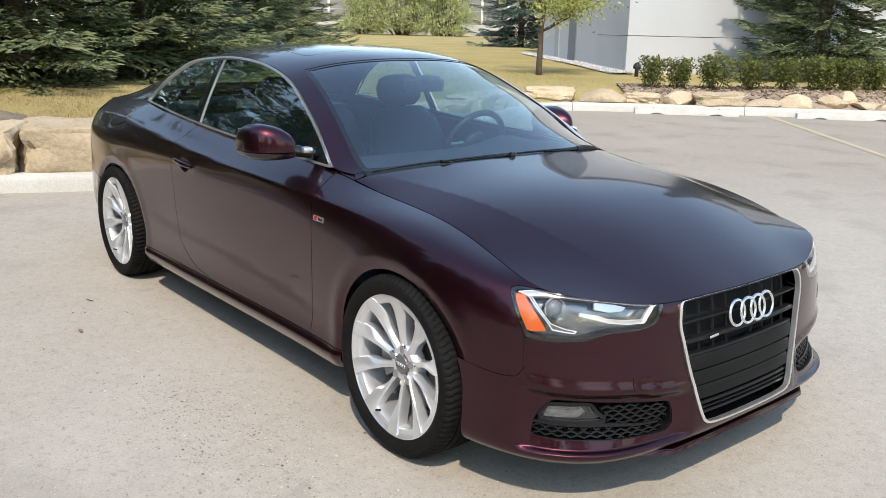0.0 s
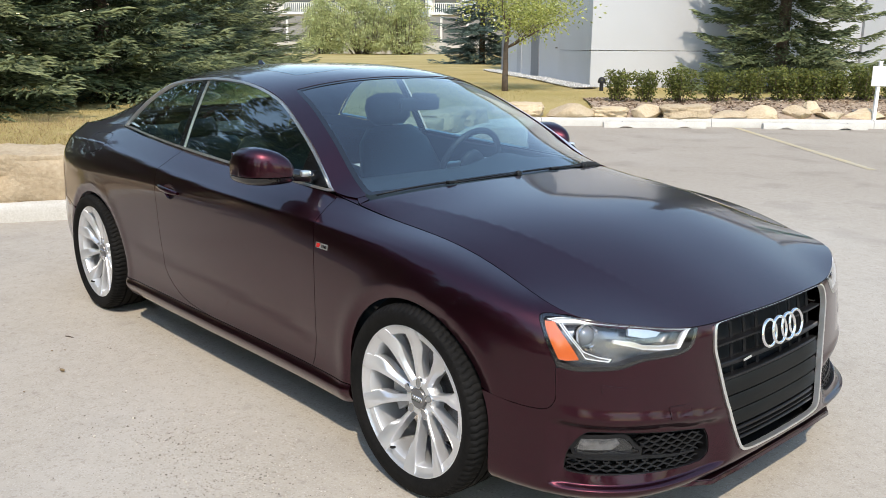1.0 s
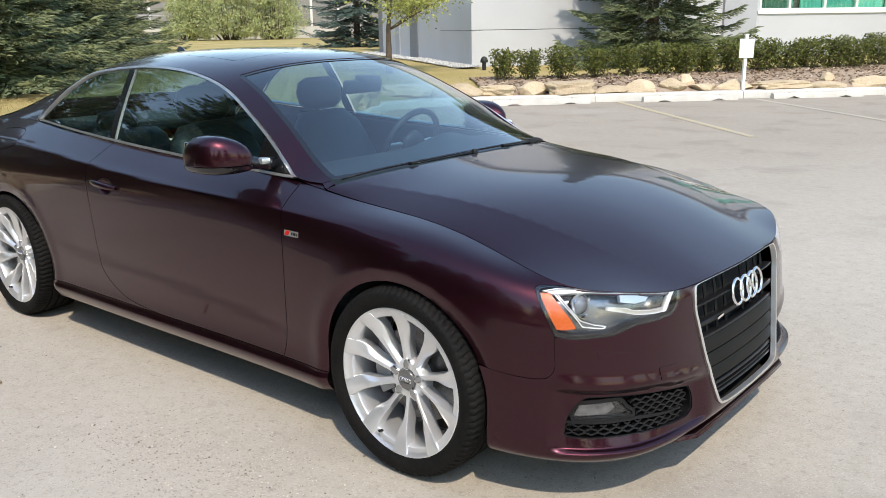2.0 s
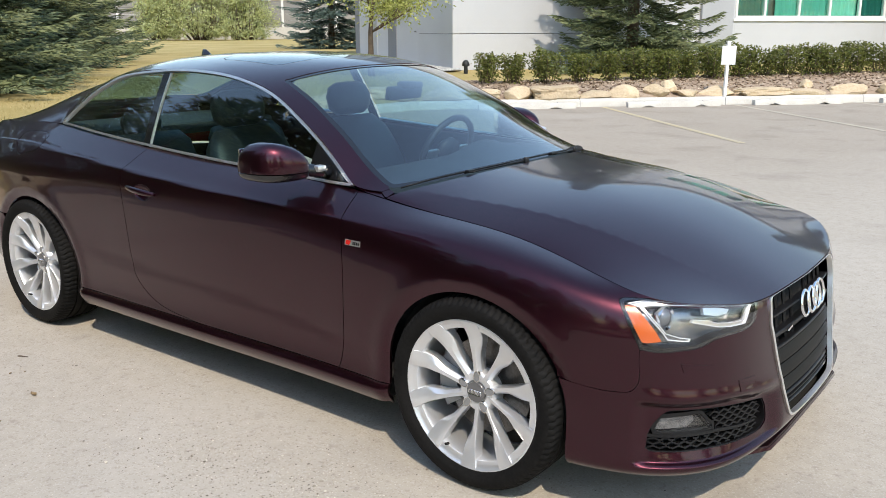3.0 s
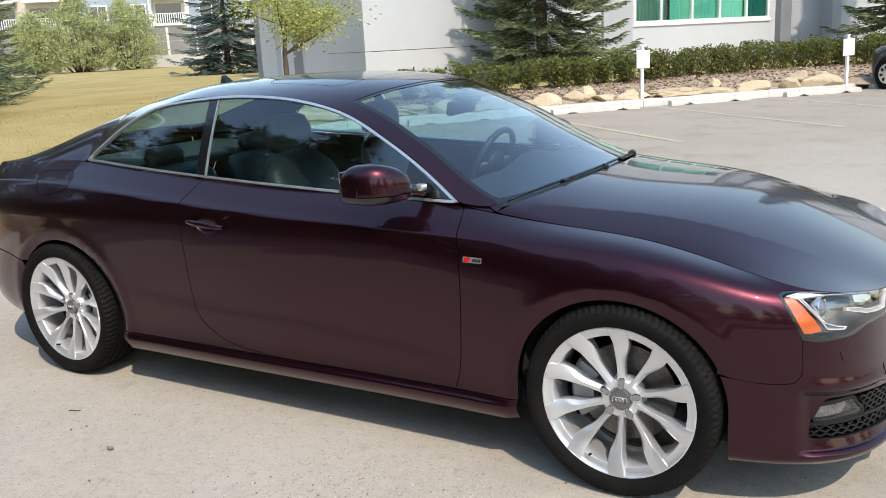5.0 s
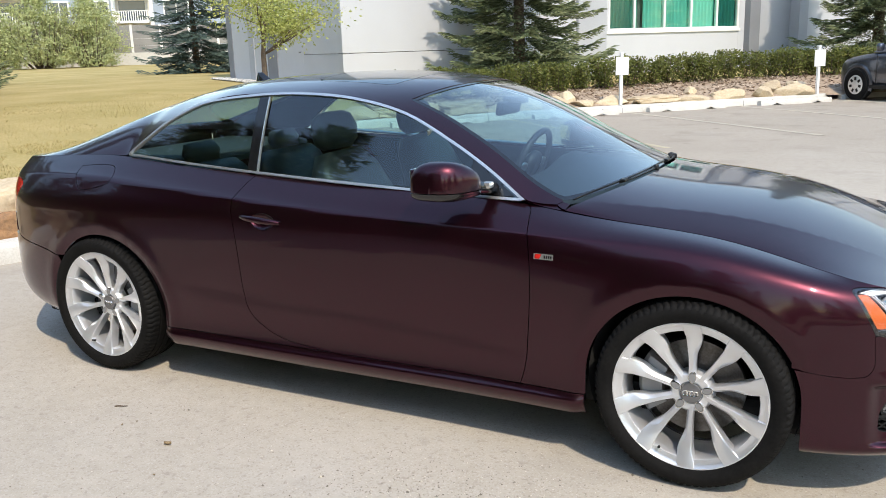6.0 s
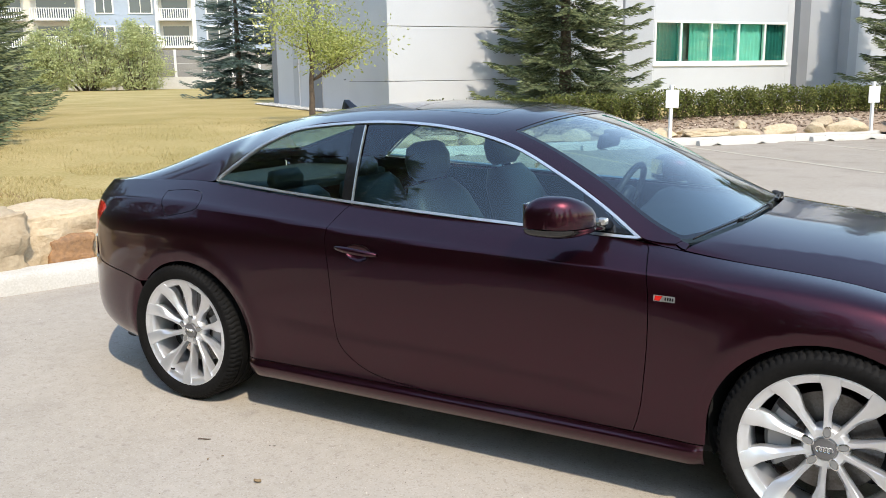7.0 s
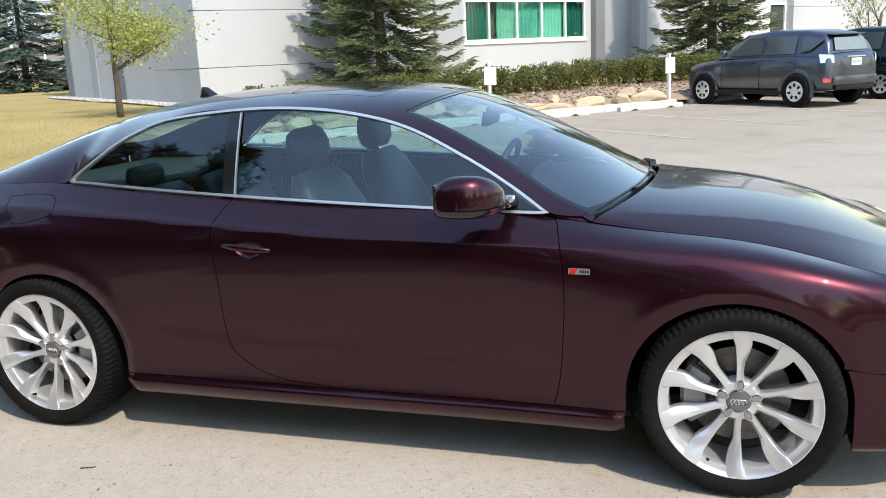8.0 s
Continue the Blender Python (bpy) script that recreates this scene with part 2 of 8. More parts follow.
M_BARK = material("grey_brown_bark", (0.17, 0.125, 0.09), 0.9, vary=(0.09, 0.065, 0.05), scale=7.0, fine=50.0, bump=1.0, bump_scale=35.0)
M_SPRUCE = leaf_material("spruce_needles", (0.036, 0.054, 0.022), (0.225, 0.255, 0.120), through=0.10)
M_SPRUCE_BLUE = leaf_material("blue_spruce_needles", (0.030, 0.055, 0.045), (0.11, 0.16, 0.135), through=0.10)
M_LEAF = leaf_material("fresh_leaves", (0.22, 0.26, 0.055), (0.60, 0.62, 0.23), through=0.35)
M_SHRUB = leaf_material("shrub_leaves", (0.050, 0.068, 0.013), (0.215, 0.228, 0.056), through=0.28)
M_BUSH = leaf_material("pale_spring_leaves", (0.27, 0.31, 0.12), (0.60, 0.62, 0.32), through=0.3)
M_GRASS = leaf_material("grass_blades", (0.34, 0.285, 0.105), (0.56, 0.455, 0.225), through=0.2)
M_DRY = leaf_material("dry_straw", (0.30, 0.21, 0.10), (0.52, 0.40, 0.22), through=0.2)

# ---- ground, lawn, kerbs ----
E_ROW = Vector((0.690, 0.724, 0.0))          # along the row of parking bays
N_ROW = Vector((0.724, -0.690, 0.0))         # from the kerb out over the lot
BAY0 = Vector((-4.68, 12.58, 0.0))           # end of one wheel stop


def bay(a, b, z=0.0):
    """A place a metres along the row and b metres behind the wheel stops."""
    return BAY0 + E_ROW * a - N_ROW * b + Vector((0, 0, z))


def lawn_height(x, y):
    """The lawn swells gently up from the kerb towards the fence."""
    far = math.hypot(x - 1.0, y + 2.0)
    rise = min(1.0, max(0.0, (far - 5.0) / 16.0))
    roll = 0.10 * noise.noise((x * 0.11, y * 0.11, 3.3)) + 0.03 * noise.noise((x * 0.5, y * 0.5, 1.0))
    return 0.13 + 0.30 * rise + 0.22 * min(1.0, max(0.0, (far - 25) / 60)) + roll * rise


KERB = []
for p0 in [(-30.0, -34.0), (-17.0, -20.0), (-8.5, -9.0), (-5.6, -4.0), (-4.42, -1.05), (-3.92, 0.15), (-3.72, 0.95), (-3.85, 1.9), (-4.6, 3.6), (-6.1, 6.1), (-7.35, 8.0), (-7.75, 8.75), (-7.62, 9.25)]:
    KERB.append(Vector((*p0, 0.0)))
KERB.append(bay(-3.0, 0.22))
KERB.append(bay(7.35, 0.22))
KERB.append(bay(7.7, 0.45))
KERB.append(bay(7.75, 0.9))
KERB.append(bay(13.0, 0.95))
KERB.append(bay(60.0, 0.95))


def smooth_line(points, step, first, last):
    """Points along a Catmull-Rom curve through the given ones."""
    out = []
    for i in range(len(points) - 1):
        a, b = points[max(0, i - 1)], points[i]
        c, d = points[i + 1], points[min(len(points) - 1, i + 2)]
        straight = i < first or i >= last
        n = max(1, int((c - b).length / step))
        for k in range(n):
            t = k / n
            if straight:
                out.append(b.lerp(c, t))
            else:
                out.append(0.5 * ((2 * b) + (c - a) * t + (2 * a - 5 * b + 4 * c - d) * t * t + (3 * b - a - 3 * c + d) * t ** 3))
    out.append(points[-1].copy())
    return out


kerb_line = smooth_line(KERB, 0.25, 2, 13)


def sweep(line, profile):
    """A section of (out, up) pairs swept along a line on the ground; out is to the line's right."""
    bm = bmesh.new()
    rows = []
    for i, p in enumerate(line):
        way = (line[min(i + 1, len(line) - 1)] - line[max(i - 1, 0)]).normalized()
        side = Vector((way.y, -way.x, 0))
        rows.append([bm.verts.new(p + side * o + Vector((0, 0, h))) for o, h in profile])
    for a, b in zip(rows, rows[1:]):
        for i in range(len(profile) - 1):
            bm.faces.new((a[i], b[i], b[i + 1], a[i + 1]))
    bmesh.ops.recalc_face_normals(bm, faces=bm.faces)
    return bm


ground = bmesh.new()
bmesh.ops.create_grid(ground, x_segments=60, y_segments=60, size=900)
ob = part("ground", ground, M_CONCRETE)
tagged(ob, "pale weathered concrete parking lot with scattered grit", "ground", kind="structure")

profile = [(0.0, 0.0), (-0.012, 0.10), (-0.03, 0.135), (-0.06, 0.15), (-0.20, 0.152), (-0.22, 0.10)]
kerb = part("kerb", sweep(kerb_line, profile), M_KERB, angle=50)
tagged(kerb, "pale concrete kerb with tooled joints round the lot", "kerb", kind="structure")
run = 0.0
for i in range(1, len(kerb_line)):
    run += (kerb_line[i] - kerb_line[i - 1]).length
    if run > 2.9 and kerb_line[i].length < 40:
        run = 0.0
        a, b = kerb_line[i - 1], kerb_line[i]
        way = (b - a).normalized()
        m = (a + b) / 2
        part("joint", sweep([m - way * 0.005, m + way * 0.005], [(0.0025, 0.0), (-0.0095, 0.102), (-0.028, 0.1375), (-0.06, 0.1525), (-0.20, 0.1545)]), M_GROOVE, kerb)

# Lawn: strips that follow the kerb and spread back from it.
lawn_rows = []
inner = [p + Vector(((kerb_line[min(i + 1, len(kerb_line) - 1)] - kerb_line[max(i - 1, 0)]).normalized().y * -0.19,
                     (kerb_line[min(i + 1, len(kerb_line) - 1)] - kerb_line[max(i - 1, 0)]).normalized().x * 0.19, 0)) for i, p in enumerate(kerb_line)]
bm = bmesh.new()
reach = [0.0, 0.25, 0.6, 1.2, 2.0, 3.0, 4.5, 6.5, 9.0, 12.0, 16.0, 21.0, 28.0, 38.0, 55.0, 80.0, 130.0, 300.0, 800.0]
hub = Vector((6.0, -6.0, 0.0))
grid = []
for p in inner[::2]:
    way = (p - hub).normalized()
    row = []
    for r in reach:
        q = p + way * r
        z = 0.125 + (lawn_height(q.x, q.y) - 0.125) * min(1.0, r / 1.7)
        row.append(bm.verts.new((q.x, q.y, z)))
    grid.append(row)
for a, b in zip(grid, grid[1:]):
    for i in range(len(reach) - 1):
        bm.faces.new((a[i], b[i], b[i + 1], a[i + 1]))
bmesh.ops.recalc_face_normals(bm, faces=bm.faces)
lawn = part("lawn", bm, M_LAWN, smooth=True)
tagged(lawn, "patchy straw-coloured and green spring lawn behind the kerb", "lawn", kind="structure")

# Planted bed of mulch between the far kerb and the building.
bm = bmesh.new()
rows = []
for i in range(0, 136):
    a = -2.95 + 0.25 * i
    row = []
    for b in (0.40, 0.8, 1.2, 1.7, 2.2, 2.7, 3.1):
        p = bay(a, b)
        edge = 0.0 if 0.45 < b < 3.0 else -0.05
        row.append(bm.verts.new((p.x, p.y, 0.125 + (lawn_height(p.x, p.y) - 0.125) * min(1.0, max(0.0, b - 0.41) / 1.55) + 0.035 + edge + 0.03 * noise.noise((p.x * 2, p.y * 2, 0)))))
    rows.append(row)
for a, b in zip(rows, rows[1:]):
    for i in range(6):
        bm.faces.new((a[i], b[i], b[i + 1], a[i + 1]))
bmesh.ops.recalc_face_normals(bm, faces=bm.faces)
tagged(part("mulch_bed", bm, M_MULCH, smooth=True), "brown bark mulch bed under the hedge", "planting bed", kind="structure")


# ---- painted bay lines and wheel stops ----
def paint_line(a, far, material_, label):
    bm = bmesh.new()
    n = 24
    left, right = [], []
    for k in range(n + 1):
        b = 0.15 - far * k / n
        w = 0.058 + 0.008 * noise.noise((a * 3.1, b * 5, 2.0))
        for store, s in ((left, -1), (right, 1)):
            store.append(bm.verts.new(bay(a + s * w, b, 0.004)))
    for k in range(n):
        bm.faces.new((left[k], right[k], right[k + 1], left[k + 1]))
    bmesh.ops.recalc_face_normals(bm, faces=bm.faces)
    ob = part("bay_line", bm, material_)
    tagged(ob, label, "painted line", kind="structure", group="bay lines")


for a, far in ((-0.42, 5.7), (2.32, 5.6), (5.05, 5.5), (7.8, 5.5)):
    paint_line(a, far, M_YELLOW if a < 0 else M_PALE_LINE, "faded yellow parking line on the concrete" if a < 0 else "almost worn away pale parking line on the concrete")


def make_stop():
    """A precast wheel stop, with drain slots under its front."""
    top = thing("wheel_stop", "chipped pale concrete wheel stop lying before the kerb", "wheel stop", group="wheel stops")
    bm = bmesh.new()
    half, sect = 0.95, [(-0.085, 0.0), (-0.075, 0.075), (-0.055, 0.11), (0.055, 0.11), (0.075, 0.075), (0.085, 0.0)]
    xs = np.linspace(-half, half, 15)
    rows = []
    for x in xs:
        taper = 1.0 if abs(x) < half - 0.05 else 0.9
        rows.append([bm.verts.new((x, y * taper, z * (taper if z else 1) + (0.045 if z == 0 and 0.42 < abs(x) < 0.62 else 0))) for y, z in sect])
    for a, b in zip(rows, rows[1:]):
        for i in range(len(sect) - 1):
            bm.faces.new((a[i], b[i], b[i + 1], a[i + 1]))
    for row in (rows[0], rows[-1]):
        bm.faces.new(row)
    bmesh.ops.recalc_face_normals(bm, faces=bm.faces)
    part("block", bm, M_STOP, top, angle=35)
    for x in (-0.6, 0.6):
        part("pin", lathe([(0.0, 0.118), (0.012, 0.117), (0.014, 0.108), (0.0, 0.108)], 10, "z"), M_GROOVE, top, "rusty steel pin head").location.x = x
    return top


row_turn = math.degrees(math.atan2(E_ROW.y, E_ROW.x))
stop0 = make_stop()
spots = [(-1.98, 0.0, 0.4), (0.97, -0.02, -0.3), (3.62, 0.03, 0.6), (6.40, 0.0, -0.5), (9.0, 0.45, 0.2)]
for k, (a, b, tw) in enumerate(spots):
    m = pose(*bay(a, b), 0, 0, row_turn + tw)
    if k == 0:
        stop0.matrix_basis = m
    else:
        copy_thing(stop0, m)


# ---- bay signs ----
def make_sign():
    top = thing("sign_post", "white wooden bay sign on a square white post", "sign", group="bay signs")
    part("post", box((-0.03, -0.03, 0.0), (0.03, 0.03, 1.16), 0.004), M_VINYL, top)
    part("board", box((-0.15, -0.048, 0.72), (0.15, -0.031, 1.09), 0.004), M_VINYL, top)
    part("cap", box((-0.04, -0.04, 1.16), (0.04, 0.04, 1.185), 0.006), M_VINYL, top)
    return top


sign0 = make_sign()
sign0.matrix_basis = pose(-3.45, 14.52, 0.06, 0, 0.6, row_turn)
copy_thing(sign0, pose(0.10, 18.14, 0.06, 0, -0.8, row_turn))


# ---- boulders ----
def boulder_mesh(size, seed, sub=4, flat=0.55):
    bm = bmesh.new()
    bmesh.ops.create_icosphere(bm, subdivisions=sub, radius=1.0)
    off = Vector((seed * 7.13, seed * 3.7, seed * 1.9))
    planes = []
    r = random.Random(seed)
    for _ in range(17):
        d = Vector((r.uniform(-1, 1), r.uniform(-1, 1), r.uniform(-0.6, 1))).normalized()
        planes.append((d, r.uniform(0.5, 0.86)))
    for v in bm.verts:
        p = v.co.copy()
        for d, h in planes:
            over = p.dot(d) - h
            if over > 0:
                p -= d * over * 0.96
        p += v.co * (0.07 * noise.noise(p * 1.7 + off) + 0.035 * noise.noise(p * 4.5 + off) + 0.02 * noise.noise(p * 11 + off))
        v.co = Vector((p.x * size[0], p.y * size[1], max(p.z, -0.55) * size[2]))
    bmesh.ops.recalc_face_normals(bm, faces=bm.faces)
    return bm


def boulder(at, size, turn, seed, mat=None, label="weathered buff sandstone boulder behind the kerb", sub=4):
    ob = part("boulder", boulder_mesh(size, seed, sub), mat or M_ROCK, angle=24)
    ob.matrix_basis = pose(*at, 0, 0, turn)
    tagged(ob, label, "boulder", group="boulders along the kerb")
    return ob


def block(at, size, turn, seed, mat=None, label="large squared buff sandstone block behind the kerb", soft_edge=0.22, broken=1.0):
    """A quarried block: squared, with broken edges and hollows."""
    bm = bmesh.new()
    bmesh.ops.create_cube(bm, size=2.0)
    bmesh.ops.bevel(bm, geom=list(bm.edges), offset=soft_edge, segments=2, profile=0.6, affect="EDGES")
    bmesh.ops.subdivide_edges(bm, edges=list(bm.edges), cuts=5, use_grid_fill=True)
    bmesh.ops.triangulate(bm, faces=[f for f in bm.faces if len(f.verts) > 4])
    off = Vector((seed * 5.3, seed * 2.1, seed * 8.7))
    for v in bm.verts:
        p = v.co.copy()
        d = p.normalized() * broken * (0.16 * noise.noise(p * 0.9 + off) + 0.09 * noise.noise(p * 2.3 + off) + 0.05 * noise.noise(p * 5 + off) + 0.025 * noise.noise(p * 11 + off))
        p += d
        v.co = Vector((p.x * size[0], p.y * size[1], p.z * size[2]))
    bmesh.ops.recalc_face_normals(bm, faces=bm.faces)
    ob = part("boulder", bm, mat or M_ROCK, angle=42)
    ob.matrix_basis = pose(*at, 0, 0, turn)
    return tagged(ob, label, "boulder", group="boulders along the kerb")


seed = 1
near_rocks = [(-4.88, -1.15, 0.52, 0.36, 0.23, 69), (-4.59, -0.18, 0.47, 0.35, 0.24, 72), (-4.42, 0.60, 0.36, 0.31, 0.22, 76), (-4.131, 0.52, 0.17, 0.07, 0.105, 72), (-4.18, 1.32, 0.32, 0.26, 0.17, 88),
              (-4.30, 2.05, 0.42, 0.28, 0.18, 105), (-4.78, 3.05, 0.5, 0.3, 0.18, 112), (-5.4, 4.2, 0.5, 0.3, 0.18, 118), (-6.15, 5.4, 0.55, 0.3, 0.17, 120), (-6.9, 6.6, 0.5, 0.3, 0.18, 122), (-7.6, 7.7, 0.5, 0.3, 0.17, 120),
              (-5.6, -2.9, 0.6, 0.4, 0.22, 64), (-6.4, -4.5, 0.7, 0.42, 0.22, 62), (-7.4, -6.3, 0.75, 0.42, 0.22, 60)]
for x, y, a, b, c, turn in near_rocks:
    seed += 1
    rust = (x, y) == (-4.131, 0.52)
    block((x, y, 0.12 + c * 0.80), (a, b, c), turn, seed, M_ROCK_RUST if rust else None, "thin rusty brown sandstone slab leaning on a buff block" if rust else "large squared buff sandstone block behind the kerb", broken=1.75)
r = random.Random(5)
a = -5.0
while a < 16.0:
    w = r.uniform(0.30, 0.62)
    a += w
    seed += 1
    h = r.uniform(0.085, 0.165)
    p = bay(a, r.uniform(0.56, 0.76) + (0.75 if a > 7.6 else 0.0))
    if r.random() < 0.55:
        boulder((p.x, p.y, 0.14 + h * 0.55), (w * r.uniform(1.05, 1.2), r.uniform(0.26, 0.36), h * 1.35), row_turn + r.uniform(-14, 14), seed, label="low weathered buff sandstone edging the mulch bed", sub=3)
    else:
        block((p.x, p.y, 0.14 + h * 0.80), (w * r.uniform(0.92, 1.02), r.uniform(0.24, 0.32), h), row_turn + r.uniform(-8, 8), seed, label="low weathered buff sandstone edging the mulch bed", soft_edge=r.uniform(0.45, 0.72), broken=1.5)
    a += w * r.uniform(0.84, 1.05)
for a, b, s in ((1.3, 1.05, 0.20), (4.4, 1.1, 0.17), (6.5, 1.0, 0.30), (7.1, 0.9, 0.24)):
    seed += 1
    p = bay(a, b)
    boulder((p.x, p.y, 0.30), (s * 1.4, s, s * 0.8), 20 * seed, seed)


# ---- white building behind the hedge ----
E_B = Vector((0.565, 0.825, 0.0))
N_B = Vector((0.825, -0.565, 0.0))
B_TURN = math.degrees(math.atan2(E_B.y, E_B.x))
house = thing("office_building", "two-storey white stucco office building with teal-curtained windows", "building", (-11.61, 16.12, 0.0), B_TURN)
H_B = 8.4


def wall_block(name, s0, s1, d0, d1, mat, z0=0.0, z1=H_B, label=""):
    """A wall block of the building: s along the front, d back from its face."""
    return part(name, box((s0, d0, z0), (s1, d1, z1), 0.008), mat, house, label)


# front walls, with the panel joints left open between courses
courses = [(0.0, 1.37), (1.385, 2.83), (2.845, 4.3), (4.315, 5.8), (5.815, 7.3), (7.315, H_B)]
for z0, z1 in courses:
    wall_block("wall", 0.0, 7.72, 0.0, 0.3, M_STUCCO, z0, z1)
wall_block("wall_core", 0.03, 36.4, 0.31, 0.6, M_GROOVE)
wall_block("pilaster", 7.72, 8.81, -0.12, 0.3, M_STUCCO_GREY)
WIN = (8.95, 14.55, 1.80, 3.12)
wall_block("wall", 8.81, 8.95, 0.0, 0.3, M_STUCCO)
wall_block("wall", 14.55, 14.84, 0.0, 0.3, M_STUCCO)
wall_block("wall", 8.95, 14.55, 0.0, 0.3, M_STUCCO, 0.0, WIN[2])
wall_block("wall", 8.95, 14.55, 0.0, 0.3, M_STUCCO, WIN[3], 5.0)
wall_block("wall", 8.95, 14.55, 0.0, 0.3, M_STUCCO, 6.4, H_B)
# dark pilaster and recess: grey stucco with their shade worked into the colour
wall_block("pilaster", 14.84, 15.32, -0.25, 0.3, M_PILASTER)
wall_block("wall", 15.32, 17.3, 0.22, 0.3, M_STUCCO_GREY)
wall_block("pilaster", 17.3, 17.75, -0.2, 0.3, M_STUCCO_GREY)
for z0, z1 in courses:
    wall_block("wall", 17.75, 26.3, 0.0, 0.3, M_STUCCO, z0, z1)
    wall_block("wall", 27.7, 36.4, -0.3, 0.3, M_STUCCO, z0, z1)
wall_block("wall", 26.3, 27.7, 0.05, 0.3, M_STUCCO, 3.05, H_B)
wall_block("roof", -0.25, 36.6, -0.35, 12.6, M_STUCCO_GREY, H_B, H_B + 0.3)
# end wall in shade, with its pilasters and a flush steel door
wall_block("wall", 0.0, 0.3, 0.3, 12.3, M_STUCCO)
wall_block("pilaster", -0.03, 0.0, 5.9, 7.0, M_PILASTER)
wall_block("pilaster", -0.03, 0.0, 8.6, 9.3, M_STUCCO_GREY)
wall_block("pilaster", -0.03, 0.0, 11.6, 12.3, M_PILASTER)
wall_block("joint", -0.004, 0.05, 0.3, 3.2, M_GROOVE, 1.37, 1.385)
door = part("door", box((-0.002, 3.3, 0.42), (0.02, 4.25, 2.5), 0.0008), M_STUCCO, house, "flush white steel door")
part("door_handle", box((-0.09, 3.40, 1.42), (-0.035, 3.46, 1.46), 0.006), M_GROOVE, door)

M_PANE = clear_glass("window_glass", (0.80, 0.97, 0.92), 0.0, 0.93, mirror=0.015)
M_CURTAIN = material("teal_curtain", (0.20, 0.52, 0.46), 0.85, vary=(0.10, 0.36, 0.32), scale=1.5, fine=60.0, amount=0.8)
M_CURTAIN_DARK = material("dark_teal_curtain", (0.02, 0.17, 0.155), 0.85, vary=(0.012, 0.11, 0.105), scale=1.5, fine=60.0, amount=0.8)
M_CURTAIN_PALE = material("mint_curtain", (0.36, 0.66, 0.60), 0.85, vary=(0.22, 0.58, 0.49), scale=1.5, fine=60.0, amount=0.8)
M_ROOM = material("dim_room", (0.05, 0.06, 0.06), 0.9)


def building_window(s0, s1, z0, z1, cuts, mats, d=0.0):
    w = thing("window", "", "")
    w.parent = house
    for key in ("label", "category"):
        if key in w:
            del w[key]
    f = 0.07
    for name, lo, hi in (("sill", (s0 - 0.06, d - 0.05, z0 - 0.09), (s1 + 0.06, d + 0.12, z0 - 0.003)), ("frame", (s0, d - 0.02, z1 - f), (s1, d + 0.1, z1)), ("frame", (s0, d - 0.02, z0), (s1, d + 0.1, z0 + f))):
        part(name, box(lo, hi, 0.006), M_VINYL, w)
    edges = [s0, *cuts, s1]
    for c in edges:
        c0 = min(max(c - f / 2, s0), s1 - f)
        part("mullion", box((c0, d - 0.018, z0 + f), (c0 + f, d + 0.098, z1 - f), 0.006), M_VINYL, w)
    for (c0, c1), mt in zip(zip(edges, edges[1:]), mats):
        part("pane", box((c0 + 0.02, d + 0.02, z0 + 0.03), (c1 - 0.02, d + 0.026, z1 - 0.03)), M_PANE, w).visible_shadow = False
        bm = bmesh.new()
        n = 60
        for k in range(n + 1):
            x = c0 + (c1 - c0) * k / n
            y = d + 0.17 + 0.03 * math.sin(x * 34 + 2 * math.sin(x * 5.3))
            bm.verts.new((x, y, z0))
            bm.verts.new((x, y, z1))
        bm.verts.ensure_lookup_table()
        for k in range(n):
            if 10.24 < c0 + (c1 - c0) * k / n < 10.46:        # the curtains don't quite meet here
                continue
            bm.faces.new([bm.verts[i] for i in (2 * k, 2 * k + 2, 2 * k + 3, 2 * k + 1)])
        part("curtain", bm, mt, w, smooth=True)
    return w


building_window(*WIN, (10.0, 11.25, 12.4, 13.55), (M_CURTAIN_DARK, M_CURTAIN, M_CURTAIN, M_CURTAIN_PALE, M_CURTAIN_DARK))
building_window(8.95, 14.55, 5.0, 6.4, (10.0, 11.25, 12.4, 13.55), (M_CURTAIN_DARK, M_CURTAIN, M_CURTAIN, M_CURTAIN_PALE, M_CURTAIN_DARK))
entry = part("entry_door", box((26.35, 0.12, 0.4), (27.65, 0.16, 3.0), 0.006), M_ROOM, house, "dark glazed entry door in a white frame")
for lo, hi in (((26.3, 0.05, 0.4), (26.42, 0.2, 3.05)), ((27.58, 0.05, 0.4), (27.7, 0.2, 3.05)), ((26.42, 0.05, 2.93), (27.58, 0.2, 3.05)), ((26.42, 0.06, 1.5), (27.58, 0.14, 1.6))):
    part("door_frame", box(lo, hi, 0.006), M_VINYL, entry)

# strip of white gravel along the end wall
bm = bmesh.new()
base = Vector((-11.61, 16.12, 0.0))
rows = []
for i in range(60):
    t = -0.9 + 0.24 * i
    row = []
    for k in range(5):
        p = base - E_B * (0.02 + k * 0.15) - N_B * t
        row.append(bm.verts.new((p.x, p.y, lawn_height(p.x, p.y) + (0.05 if 0 < k < 4 else 0.02) + 0.02 * noise.noise(p * 6))))
    rows.append(row)
for a, b in zip(rows, rows[1:]):
    for i in range(4):
        bm.faces.new((a[i], b[i], b[i + 1], a[i + 1]))
bmesh.ops.recalc_face_normals(bm, faces=bm.faces)
tagged(part("gravel_strip", bm, M_GRAVEL, smooth=True), "strip of white gravel along the end wall", "gravel", kind="structure")


